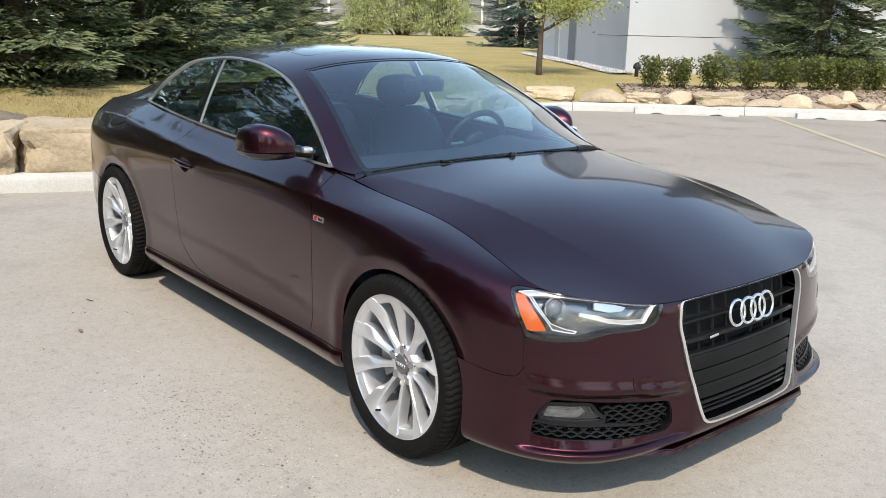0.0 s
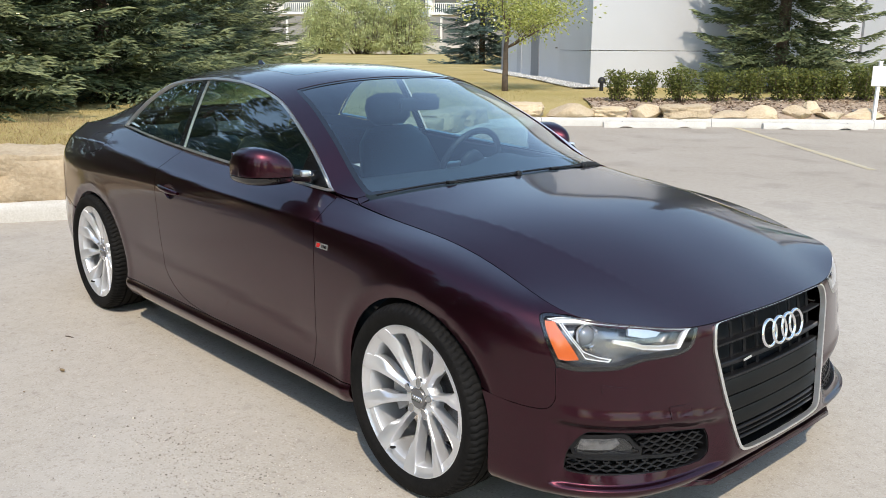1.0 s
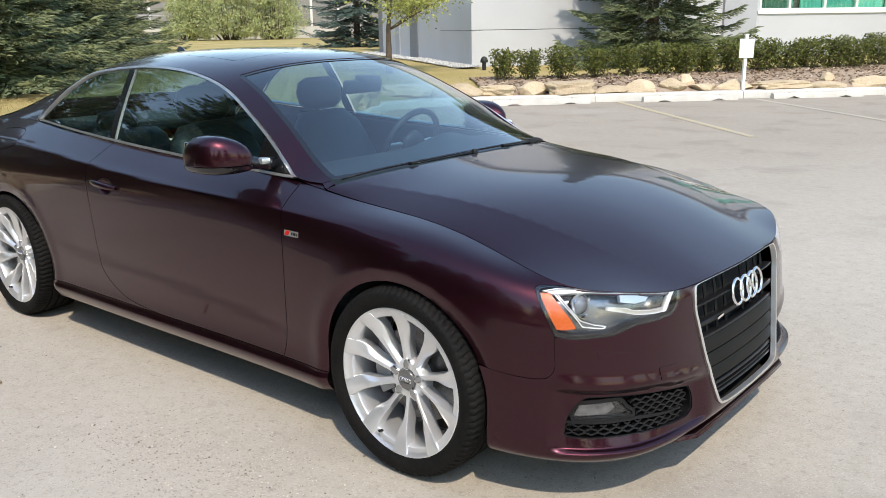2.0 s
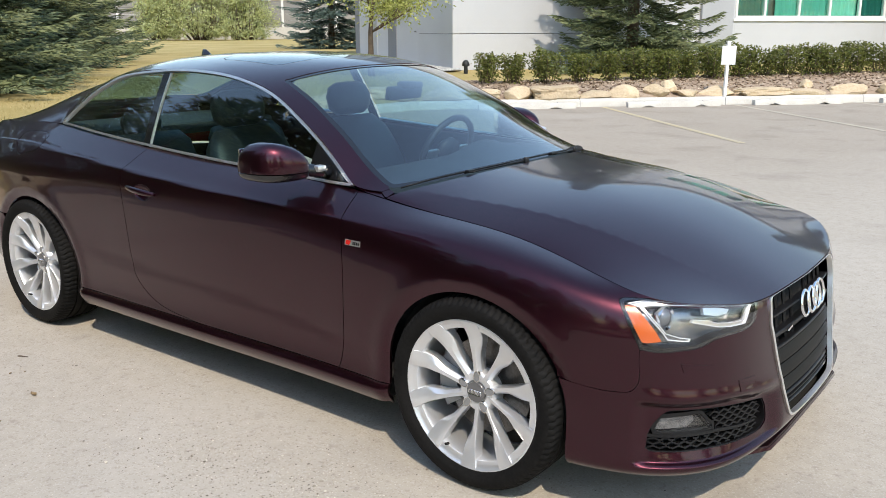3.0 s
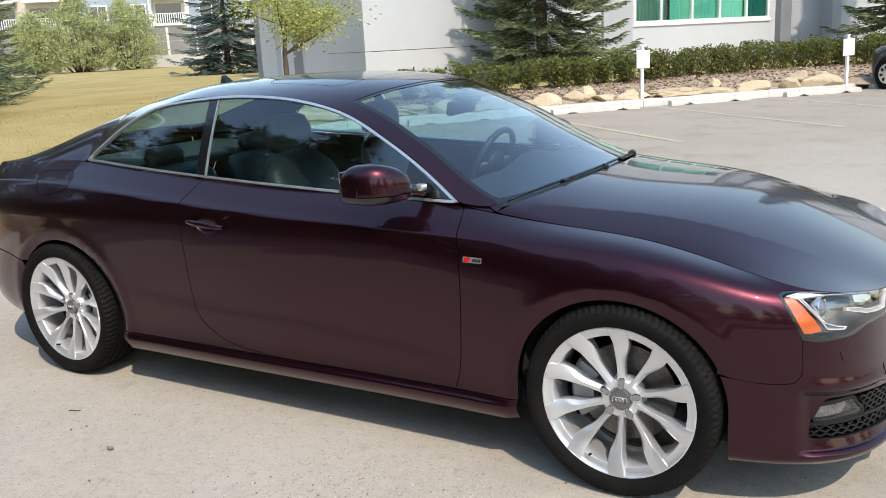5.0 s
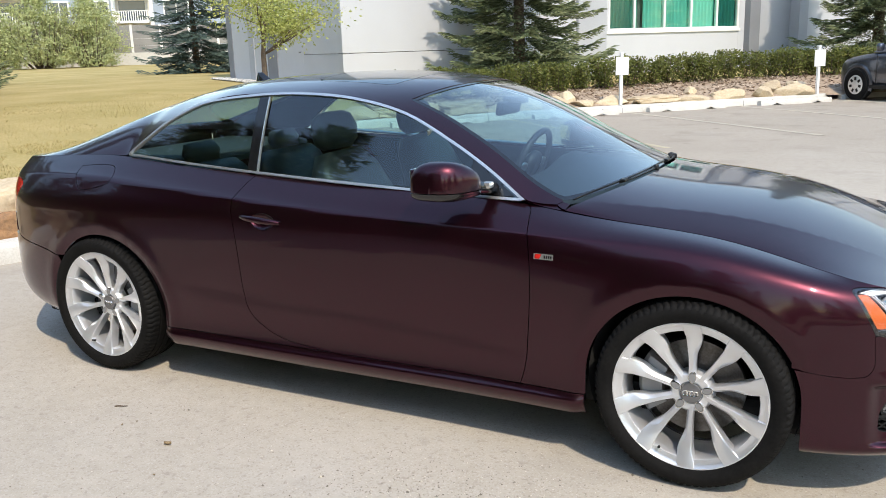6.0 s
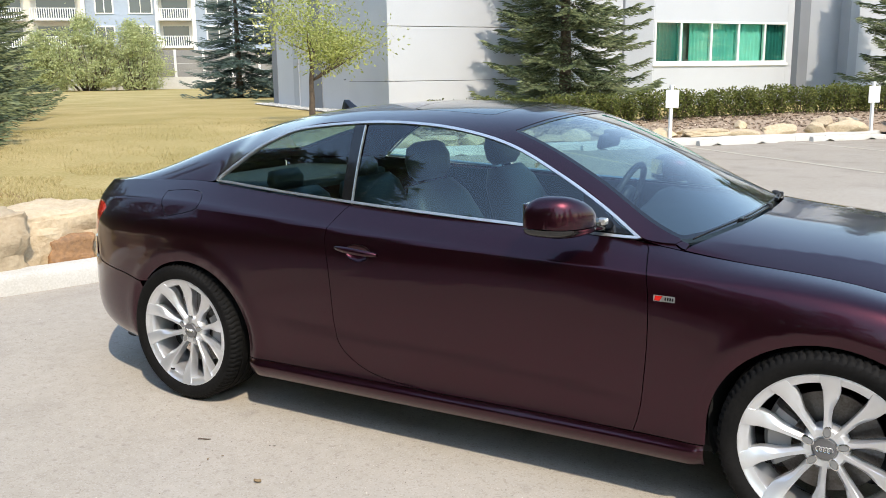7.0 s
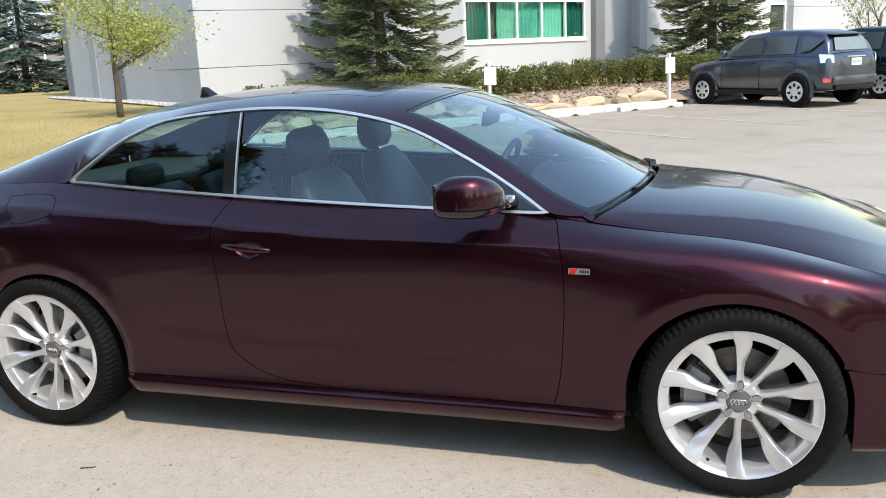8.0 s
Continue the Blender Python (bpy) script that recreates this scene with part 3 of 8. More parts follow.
# loose white stones heaped on the strip
g = np.random.default_rng(44)
V, F = [], []
for _ in range(1500):
    p = base - E_B * float(g.uniform(0.03, 0.66)) - N_B * float(g.uniform(-0.9, 13.0))
    rad = float(g.uniform(0.025, 0.065))
    k = len(V)
    z = lawn_height(p.x, p.y) + 0.045
    a = float(g.uniform(0, 6.28))
    V += [(p.x + rad * math.cos(a + i * 1.257) * float(g.uniform(0.7, 1.2)), p.y + rad * math.sin(a + i * 1.257) * float(g.uniform(0.7, 1.2)), z) for i in range(5)] + [(p.x, p.y, z + rad * 0.75), (p.x, p.y, z - rad * 0.5)]
    F += [(k + i, k + (i + 1) % 5, k + 5) for i in range(5)] + [(k + (i + 1) % 5, k + i, k + 6) for i in range(5)]
M_STONES = leaf_material("white_stones", (0.27, 0.27, 0.265), (0.60, 0.60, 0.58), 0.9, 0.0)
tagged(link_mesh("gravel", sharp_mesh("gravel", V, F, False), M_STONES), "loose white stones along the end wall", "gravel", kind="stuff")


# ---- plants ----
def spruce_mesh(name, height, spread, seed, fine=1.0):
    """A spruce crown: tiers of boughs that droop and turn up at the tips, each a flat fan of needle sprays. fine: how many sprays."""
    g = np.random.default_rng(seed)
    tuft_v = np.array([(0, 0, 0), (0.42, 0.135, -0.04), (0.42, -0.135, -0.04), (0.45, 0, 0.10), (1, 0, -0.02)], float)
    tuft_f = np.array([(0, 1, 3), (0, 3, 2), (1, 4, 3), (3, 4, 2), (0, 2, 1), (1, 2, 4)])
    base, ways, sizes = [], [], []
    up1 = np.array([0.0, 0.0, 1.0])
    z = 0.62
    while z < height * 0.985:
        f = 1 - z / height
        length = spread * (f ** 0.8) * g.uniform(0.80, 1.10) + 0.12
        count = int(7 + 5 * f)
        a0 = g.uniform(0, 6.28)
        for k in range(count):
            a = a0 + 6.283 * k / count + g.uniform(-0.28, 0.28)
            ln = length * g.uniform(0.62, 1.15)
            zb = z + g.uniform(-0.16, 0.16)
            droop = g.uniform(0.16, 0.36) * (0.25 + f)
            out = np.array([math.cos(a), math.sin(a), 0])
            side = np.array([-math.sin(a), math.cos(a), 0])
            steps = max(3, int(ln / (0.155 / fine)))
            t = np.linspace(0.16, 1.0, steps)
            line = out * (t * ln)[:, None] + up1 * (zb - droop * ln * (1.5 * t - 1.05 * t ** 3))[:, None]
            base.append(line); ways.append(np.tile(out, (steps, 1)) + g.normal(0, 0.12, (steps, 3)) + up1 * 0.06); sizes.append(g.uniform(0.26, 0.36, steps))
            for s in (-1, 1):
                fan = (0.34 * ln * (1.04 - t) ** 0.8 + 0.10) * g.uniform(0.65, 1.15, steps)
                n_sub = max(1, int(round((2 if ln < 1.0 else 3) * fine)))
                for q in range(n_sub):
                    d = fan * (q + 0.15) / n_sub
                    at = line + (side * s) * (d * 0.86)[:, None] + out * (d * 0.52)[:, None] - up1 * (d * 0.22 + g.uniform(0, 0.05, steps))[:, None]
                    w = out * 0.70 + side * s * g.uniform(0.35, 1.05, steps)[:, None] + up1 * g.normal(-0.12, 0.14, steps)[:, None]
                    base.append(at); ways.append(w); sizes.append(np.clip(fan / n_sub * 1.5, 0.20, 0.36) * g.uniform(0.8, 1.2, steps) / fine ** 0.5)
        z += (0.20 + 0.20 * f) * g.uniform(0.8, 1.2) * (height / 9.0) ** 0.5 / fine ** 0.3
    base, ways, sizes = np.concatenate(base), np.concatenate(ways), np.concatenate(sizes)
    ways /= np.linalg.norm(ways, axis=1)[:, None]
    up = np.tile([0.0, 0.0, 1.0], (len(ways), 1)) + g.normal(0, 0.16, ways.shape)
    side = np.cross(up, ways)
    side /= np.linalg.norm(side, axis=1)[:, None]
    up = np.cross(ways, side)
    wide = np.minimum(sizes, 0.32)
    v = base[:, None] + tuft_v[None, :, 0:1] * (ways * sizes[:, None])[:, None] + tuft_v[None, :, 1:2] * (side * wide[:, None])[:, None] + tuft_v[None, :, 2:3] * (up * wide[:, None])[:, None]
    v = v.reshape(-1, 3)
    f = (np.arange(len(base))[:, None, None] * 5 + tuft_f[None]).reshape(-1, 3)
    return sharp_mesh(name, v, f, False)


def spruce(at, height, spread, seed, mat, label, mesh=None, turn=0.0):
    top = thing("spruce_tree", label, "tree", at, turn, "spruces")
    me = mesh or spruce_mesh("crown", height, spread, seed)
    ob = new("crown", me)
    if not me.materials:
        me.materials.append(mat)
    ob.parent = top
    pts = [(0, 0, -0.2), (0.02, 0, 1.0), (0, 0.03, height * 0.5), (0, 0, height * 0.97)]
    part("trunk", tube(pts, [height * 0.022, height * 0.019, height * 0.011, 0.01], 9), M_BARK, top, smooth=True)
    return top


def lz(x, y):
    return lawn_height(x, y)


LBL_G = "dense dark green spruce with drooping lower limbs on the lawn"
LBL_B = "blue-green spruce with drooping lower limbs beside the fence"
spA = spruce_mesh("crown", 10.0, 3.1, 11, 1.35)
spB = spruce_mesh("crown", 9.0, 2.8, 12, 1.35)
spC = spruce_mesh("crown", 9.0, 2.9, 13)
spD = spruce_mesh("crown", 9.5, 2.85, 14, 1.7)
for x, y, h, me, mat, turn, lbl in [
        (-13.9, 1.6, 10, spA, M_SPRUCE, 10, LBL_G), (-15.2, 4.4, 9, spB, M_SPRUCE, 70, LBL_G), (-19.0, 6.6, 10, spA, M_SPRUCE, 200, LBL_G), (-22.5, 9.8, 9, spB, M_SPRUCE, 150, LBL_G),
        (-26.8, 12.9, 10, spA, M_SPRUCE, 300, LBL_G), (-33.6, 18.2, 9, spB, M_SPRUCE, 20, LBL_G), (-16.0, -2.2, 9, spB, M_SPRUCE, 250, LBL_G), (-20.5, 1.5, 10, spA, M_SPRUCE, 120, LBL_G),
        (-7.46, 18.47, 9.5, spD, M_SPRUCE, 40, "broad green spruce growing close to the white wall"), (0.95, 28.05, 9.5, spD, M_SPRUCE, 300, "tall green spruce growing close to the white wall"),
        (-31.1, 31.0, 9, spC, M_SPRUCE_BLUE, 0, LBL_B), (-29.0, 33.0, 9, spC, M_SPRUCE_BLUE, 130, LBL_B)]:
    tree = spruce((x, y, lz(x, y) - 0.1), h, 0, 0, mat, lbl, me, turn)
    if me is spD:
        f = 0.88 if x < 0 else 0.90
        tree.scale = (f, f, 1.0)


def leafy(name_leaf, points, size, seed, fold=0.25):
    """Many small folded leaves at points, each turned its own way."""
    g = np.random.default_rng(seed)
    n = len(points)
    w = g.normal(0, 1, (n, 3))
    w[:, 2] *= 0.7
    w /= np.linalg.norm(w, axis=1)[:, None]
    s = np.cross(w, g.normal(0, 1, (n, 3)))
    s /= np.linalg.norm(s, axis=1)[:, None]
    u = np.cross(w, s)
    ln = size * g.uniform(0.6, 1.25, n)[:, None]
    p = np.asarray(points)
    quad = np.stack([p, p + w * ln * 0.5 + s * ln * 0.3 + u * ln * fold * 0.4, p + w * ln, p + w * ln * 0.5 - s * ln * 0.3 + u * ln * fold * 0.4], 1).reshape(-1, 3)
    i = np.arange(n)[:, None] * 4
    f = np.concatenate([i + [0, 1, 2], i + [0, 2, 3]], 0)
    return sharp_mesh(name_leaf, quad, f, False)


def branch_tree(seed, height, trunk_r, spread, levels, lean=0.0, fork=0.38):
    """Limbs of a broadleaf tree: lists of tubes and the points along its twigs."""
    g = random.Random(seed)
    tubes, tips = [], []

    def grow(p, way, length, radius, level):
        pts, rad = [p], [radius]
        n = 5 if level < 2 else 3
        for k in range(n):
            way = (way + Vector((g.uniform(-1, 1), g.uniform(-1, 1), g.uniform(-0.25, 0.6))) * (0.10 + 0.06 * level)).normalized()
            p = p + way * (length / n)
            pts.append(p)
            rad.append(radius * (1 - 0.55 * (k + 1) / n))
        tubes.append((pts, rad))
        if level >= max(2, levels - 3):
            tips.extend(pts[1:])
        if level + 1 < levels:
            kids = g.randint(3, 5) if level else g.randint(5, 7)
            for c in range(kids):
                i = g.randint(max(1, n - 3), n) if level == 0 else g.randint(1, n)
                turn = g.uniform(0, 6.283)
                out = Vector((math.cos(turn), math.sin(turn), 0))
                w = (way * g.uniform(0.45, 0.9) + out * g.uniform(0.5, 1.0) * spread + Vector((0, 0, 0.25))).normalized()
                grow(pts[i], w, length * g.uniform(0.5, 0.8), rad[i] * g.uniform(0.4, 0.62), level + 1)

    grow(Vector((0, 0, -0.1)), Vector((lean, 0, 1)).normalized(), height * fork, trunk_r, 0)
    return tubes, tips


def limbs_mesh(tubes, sides=6):
    V, F, n = [], [], 0
    for pts, rad in tubes:
        v, f = tube_verts([tuple(p) for p in pts], np.array(rad), sides if rad[0] > 0.03 else 3)
        V.append(v)
        F.extend([tuple(i + n for i in face) for face in f])
        n += len(v)
    return sharp_mesh("limb_framework", np.concatenate(V), F, True)


def broadleaf(at, seed, height, trunk_r, spread, levels, leaf_mat, leaf_size, per_tip, scatter, label, turn=0.0, fork=0.38, name="tree"):
    top = thing(name, label, "tree", at, turn)
    tubes, tips = branch_tree(seed, height, trunk_r, spread, levels, 0.05, fork)
    trunk_t, limb_t = tubes[:1], tubes[1:]
    link_mesh("trunk", limbs_mesh(trunk_t, 10), M_BARK, top)
    link_mesh("limb_framework", limbs_mesh(limb_t), M_BARK, top)
    if leaf_mat is not None:
        g = np.random.default_rng(seed)
        p = np.repeat(np.array([tuple(t) for t in tips]), per_tip, 0)
        p = p + g.normal(0, scatter, p.shape)
        link_mesh("crown", leafy("crown", p, leaf_size, seed), leaf_mat, top)
    return top


broadleaf((-11.75, 12.99, lz(-11.75, 12.99)), 21, 9.4, 0.085, 2.3, 5, M_LEAF, 0.085, 4, 0.17, "young broadleaf tree with sparse fresh yellow-green leaves on the lawn", turn=170.0, fork=0.20)
broadleaf((5.6, 25.6, lz(5.6, 25.6)), 24, 4.6, 0.09, 0.9, 5, M_LEAF, 0.085, 2, 0.10, "young broadleaf tree with sparse fresh leaves before the wall")


def shrub_mesh(seed, w, h, stems=20, leaves=105, leaf=0.066, scatter=0.07, thick=0.010, dome=0.0, low=0.80):
    g = np.random.default_rng(seed)
    V, F, n, pts = [], [], 0, []
    for k in range(stems):
        a, lean = g.uniform(0, 6.28), math.sqrt(g.uniform(0.02, 1.0))
        tip = np.array([math.cos(a) * w * lean, math.sin(a) * w * 0.8 * lean, h * g.uniform(0.80, 1.0) * (1 - dome * lean * lean)])
        foot = np.array([math.cos(a), math.sin(a), 0]) * 0.31 * w * lean
        line = [foot + (tip - foot) * np.array([t ** 0.6, t ** 0.6, t]) + g.normal(0, 0.3 * scatter, 3) * t for t in np.linspace(0, 1, 5)]
        v, f = tube_verts(line, np.linspace(thick, thick * 0.3, 5), 3)
        V.append(v); F.extend([tuple(i + n for i in face) for face in f]); n += len(v)
        for t in 1 - low * g.uniform(0.0, 1.0, leaves) ** 1.35:
            p = foot + (tip - foot) * np.array([t ** 0.6, t ** 0.6, t]) + g.normal(0, scatter, 3)
            if not dome:
                p[2] = min(p[2], h * (1.0 + 0.03 * math.sin(9 * p[0] + seed)) + g.uniform(-0.03, 0.03))
            pts.append(p)
    stem_me = sharp_mesh("stem", np.concatenate(V), F, True)
    return stem_me, leafy("foliage", np.array(pts), leaf, seed)


shrubs = [shrub_mesh(s, 0.40, 0.68, 20, 80) for s in (31, 32, 33, 34)]
sparse_shrubs = [shrub_mesh(s, 0.37, 0.68, 18, 76, low=0.74) for s in (35, 36, 37)]
for st, lv in shrubs + sparse_shrubs:
    st.materials.append(M_BARK)
    lv.materials.append(M_SHRUB)
r = random.Random(9)
a, k = -2.35, 0
while a < 21.0:
    p = bay(a, 2.25 + r.uniform(-0.08, 0.08))
    top = thing("hedge_shrub", "clipped green hedge shrub with bare lower stems in the mulch bed", "shrub", (p.x, p.y, lz(p.x, p.y)), r.uniform(0, 360), "hedge shrubs")
    s = r.uniform(0.92, 1.08)
    top.scale = (s, s, s * r.uniform(0.95, 1.03))
    for nm, me in zip(("stem", "foliage"), shrubs[k % 4] if a > 1.0 else sparse_shrubs[k % 3]):
        o = new(nm, me)
        o.parent = top
    a += (0.70 if a < 1.0 else 0.60) * r.uniform(0.9, 1.1)
    k += 1

# a short dark garden light at the hedge's end
M_LIGHT = material("black_cast_metal", (0.012, 0.012, 0.013), 0.5)
light = thing("garden_light", "short black garden light beside the hedge, unlit", "light", (-10.45, 15.15, lz(-10.45, 15.15) - 0.02))
part("stem", lathe([(0.0, 0.0), (0.055, 0.0), (0.050, 0.22), (0.0, 0.22)], 14, "z"), M_LIGHT, light, angle=40)
part("cap", lathe([(0.0, 0.20), (0.095, 0.20), (0.10, 0.235), (0.085, 0.30), (0.045, 0.345), (0.0, 0.355)], 18, "z"), M_LIGHT, light, angle=50)

# trees behind the viewer: bare ones, then unseen spruces added to darken reflections
broadleaf((-0.9, -7.9, 0.0), 51, 9.5, 0.13, 0.55, 6, M_BUSH, 0.05, 1, 0.05, "tall bare tree with first leaf buds at the lot's edge", fork=0.30)
broadleaf((-2.6, -9.0, 0.0), 52, 9.0, 0.14, 0.75, 6, None, 0, 0, 0, "bare spreading tree at the lot's edge", fork=0.22)
broadleaf((-5.4, -9.6, 0.0), 53, 8.0, 0.12, 0.8, 6, None, 0, 0, 0, "bare spreading tree at the lot's edge", fork=0.2)
spE = spruce_mesh("crown", 9.5, 2.7, 15, 0.72)
spF = spruce_mesh("crown", 9.0, 2.6, 16, 0.72)
r = random.Random(17)
for k in range(16):
    x = 1.0 + 1.08 * k if k < 9 else -12.6 + 0.95 * (k - 9)
    f = r.uniform(1.02, 1.12) * (0.30 if x > 0 else 1.0)
    spruce((x + r.uniform(-0.3, 0.3), (-7.6 if k % 2 else -8.6) + r.uniform(-0.25, 0.15), 0.1), 9.5, 0, 0, M_SPRUCE, "unseen dense spruce added to darken the car's reflections", (spE, spF)[k % 2], 47 * k).scale = (f, f, f)
# unseen young spruces, set here to shade the ground the door mirrors
for k in range(6):
    f = r.uniform(0.44, 0.58)
    spruce((-3.7 + 1.0 * k + r.uniform(-0.3, 0.3), -5.85 + r.uniform(-0.3, 0.2), 0.1), 9.5, 0, 0, M_SPRUCE, "unseen young spruce added to shade ground mirrored in the door", (spF, spE)[k % 2], 61 * k).scale = (f, f, f)
# more unseen spruces, covering the horizon that paint and glass mirror
for x, y, f in ((-10.6, -4.6, 0.85), (-12.9, -3.9, 0.95), (-8.4, -5.6, 0.7), (-14.6, -5.6, 1.0), (13.0, -5.5, 1.0), (15.5, 1.0, 0.55), (17.0, 5.0, 0.45), (19.5, 9.0, 0.55), (20.5, 13.5, 0.5), (21.0, 18.0, 0.6), (20.0, 22.5, 0.6), (18.0, 27.0, 0.6), (15.0, 31.0, 0.5), (11.8, 35.0, 0.45), (12.8, 40.5, 0.5), (14.5, 46.5, 0.5), (20.0, 36.0, 0.7), (-7.0, -14.0, 1.1), (-3.0, -15.0, 1.1), (12.6, -11.5, 1.1)):
    spruce((x, y, 0.05), 9.5, 0, 0, M_SPRUCE, "unseen dark green spruce added to fill the car's reflections", spE if f < 0.95 else spF, 90 * f).scale = (f, f, f)

# unseen dark bed under these trees, brought forward to darken the flank's reflections
bm = bmesh.new()
rows = []
for i in range(61):
    x = -15.0 + 0.5 * i
    rows.append([bm.verts.new((x, -y - 0.25 * math.sin(x * 0.4), z)) for y, z in ((4.55, 0.0), (4.57, 0.14), (4.7, 0.15), (6.0, 0.2), (8.0, 0.25), (13.5, 0.2), (13.7, 0.0))])
for a, b in zip(rows, rows[1:]):
    for i in range(6):
        bm.faces.new((a[i], b[i], b[i + 1], a[i + 1]))
bmesh.ops.recalc_face_normals(bm, faces=bm.faces)
tagged(part("tree_bed", bm, M_MULCH, smooth=True), "unseen dark mulch bed added to darken the car's reflections", "planting bed", kind="structure")

# pale bushes and the sound fence at the far side of the lawn
def bush_foliage(seed_, w, h, clumps, leaves, leaf):
    """Leaves gathered in clumps over an uneven dome."""
    g_ = np.random.default_rng(seed_)
    pts = []
    for _ in range(clumps):
        a_, e_ = g_.uniform(0, 6.283), g_.uniform(0.02, 1.0)
        rad = (1 - e_ ** 2.2) ** 0.5 * w * g_.uniform(0.35, 1.08)
        c = np.array([rad * math.cos(a_), rad * 0.8 * math.sin(a_), h * (0.03 + 0.90 * e_ * g_.uniform(0.75, 1.1))])
        size = g_.uniform(0.14, 0.5)
        pts.append(c + g_.normal(0, 1, (leaves, 3)) * (size, size, size * 0.8))
    return leafy("foliage", np.concatenate(pts), leaf, seed_)


for k, (x, y, w, h) in enumerate([(-69.2, 46.2, 2.6, 5.2), (-66.4, 48.8, 3.6, 6.6), (-63.6, 52.0, 3.6, 6.4)]):
    top = thing("bush", "broad multi-stemmed bush with pale spring leaves before the fence", "bush", (x, y, lz(x, y)), 70 * k)
    stem, spare = shrub_mesh(60 + k, w * 0.9, h * 0.9, 46, 2, 0.15, 0.40, 0.05, 0.42, 0.93)
    bpy.data.meshes.remove(spare)
    link_mesh("stem", stem, M_BARK, top)
    link_mesh("foliage", bush_foliage(60 + k, w, h, int(80 * w), 60, 0.20), M_BUSH, top)

M_FENCE = material("grey_fence_panel", (0.27, 0.26, 0.24), 0.9, vary=(0.22, 0.21, 0.2), scale=0.8, fine=9.0)
M_FENCE_POST = material("white_fence_post", (0.72, 0.71, 0.68), 0.8, vary=(0.62, 0.61, 0.58), scale=0.7, fine=9.0)
M_FENCE_BASE = material("fence_base_concrete", (0.55, 0.53, 0.49), 0.9, vary=(0.45, 0.43, 0.39), scale=0.4, fine=6.0)
F0 = Vector((-78.2, 47.9, 0))
F_WAY = (Vector((-64.5, 60.3, 0)) - F0).normalized()
fence = thing("sound_fence", "tall grey panel fence on a pale concrete base, with white posts", "fence", (F0.x, F0.y, 0.4), math.degrees(math.atan2(F_WAY.y, F_WAY.x)))
part("base", box((-40, -0.15, 0), (60, 0.15, 1.45), 0.02), M_FENCE_BASE, fence)
for k in range(-14, 22):
    x = k * 2.75
    part("post", box((x - 0.12, -0.14, 1.45), (x + 0.12, 0.14, 4.15), 0.02), M_FENCE_POST, fence)
    for j in range(4):
        part("panel", box((x + 0.12, -0.05, 1.46 + j * 0.66), (x + 2.63, 0.05, 2.10 + j * 0.66), 0.02), M_FENCE, fence)

# ---- apartment house behind the fence ----
M_SIDING = material("blue_grey_siding", (0.37, 0.43, 0.52), 0.8, vary=(0.33, 0.39, 0.47), scale=0.3, fine=3.0)
M_BEIGE = material("cream_stucco", (0.62, 0.58, 0.50), 0.85, vary=(0.55, 0.51, 0.44), scale=0.3, fine=3.0)
M_TRIM = material("white_trim", (0.78, 0.78, 0.76), 0.7, vary=(0.70, 0.70, 0.68), scale=0.5, fine=3.0)
M_FARGLASS = material("far_window_glass", (0.06, 0.08, 0.10), 0.08, spec=0.8)
A_BACK = Vector((-F_WAY.y, F_WAY.x, 0))
flats = thing("apartment_house", "three-storey apartment house in blue-grey siding and cream stucco with balconies", "building", tuple(F0 + A_BACK * 13.0 - F_WAY * 1.5 + Vector((0, 0, 0.4))), math.degrees(math.atan2(F_WAY.y, F_WAY.x)))
FLOOR = 3.0
bays_ = [(-30.0, -9.5, M_BEIGE, 0.6), (-9.5, 7.4, M_BEIGE, 0.0), (7.4, 15.2, M_SIDING, 0.9), (15.2, 19.2, M_BEIGE, 0.0), (19.2, 34.0, M_SIDING, 0.9), (34.0, 50.0, M_BEIGE, 0.0)]
for a, b, mt, back in bays_:
    part("wall", box((a, back, 0.0), (b, 8.0, 13.0)), mt, flats)
part("roof", box((-31.0, -1.2, 13.0), (51.0, 9.0, 13.5)), M_TRIM, flats)


def flat_window(a, z, w, h, back):
    win = new("window")
    win.parent = flats
    part("frame", box((a - 0.12, back - 0.10, z - 0.12), (a + w + 0.12, back - 0.02, z + h + 0.12), 0.02), M_TRIM, win)
    for k in range(2):
        part("pane", box((a + k * w / 2 + 0.05, back - 0.13, z + 0.05), (a + (k + 1) * w / 2 - 0.05, back - 0.105, z + h - 0.05)), M_FARGLASS, win)


stick = part("baluster", box((0, 0, 0), (0.09, 0.06, 1.0)), M_TRIM)
baluster_me = stick.data
bpy.data.objects.remove(stick)


def flat_balcony(a, b, z, out):
    bal = new("balcony")
    bal.parent = flats
    part("slab", box((a, -out, z - 0.25), (b, 0.0, z)), M_TRIM, bal)
    part("top_rail", box((a, -out, z + 1.0), (b, -out + 0.1, z + 1.08)), M_TRIM, bal)
    x = a
    while x < b:
        o = new("baluster", baluster_me)
        o.parent = bal
        o.location = (x, -out + 0.02, z)
        x += 0.24
    part("opening", box((a + 0.4, -0.03, z + 0.02), (b - 0.4, 0.0, z + 2.2)), M_FARGLASS, bal)


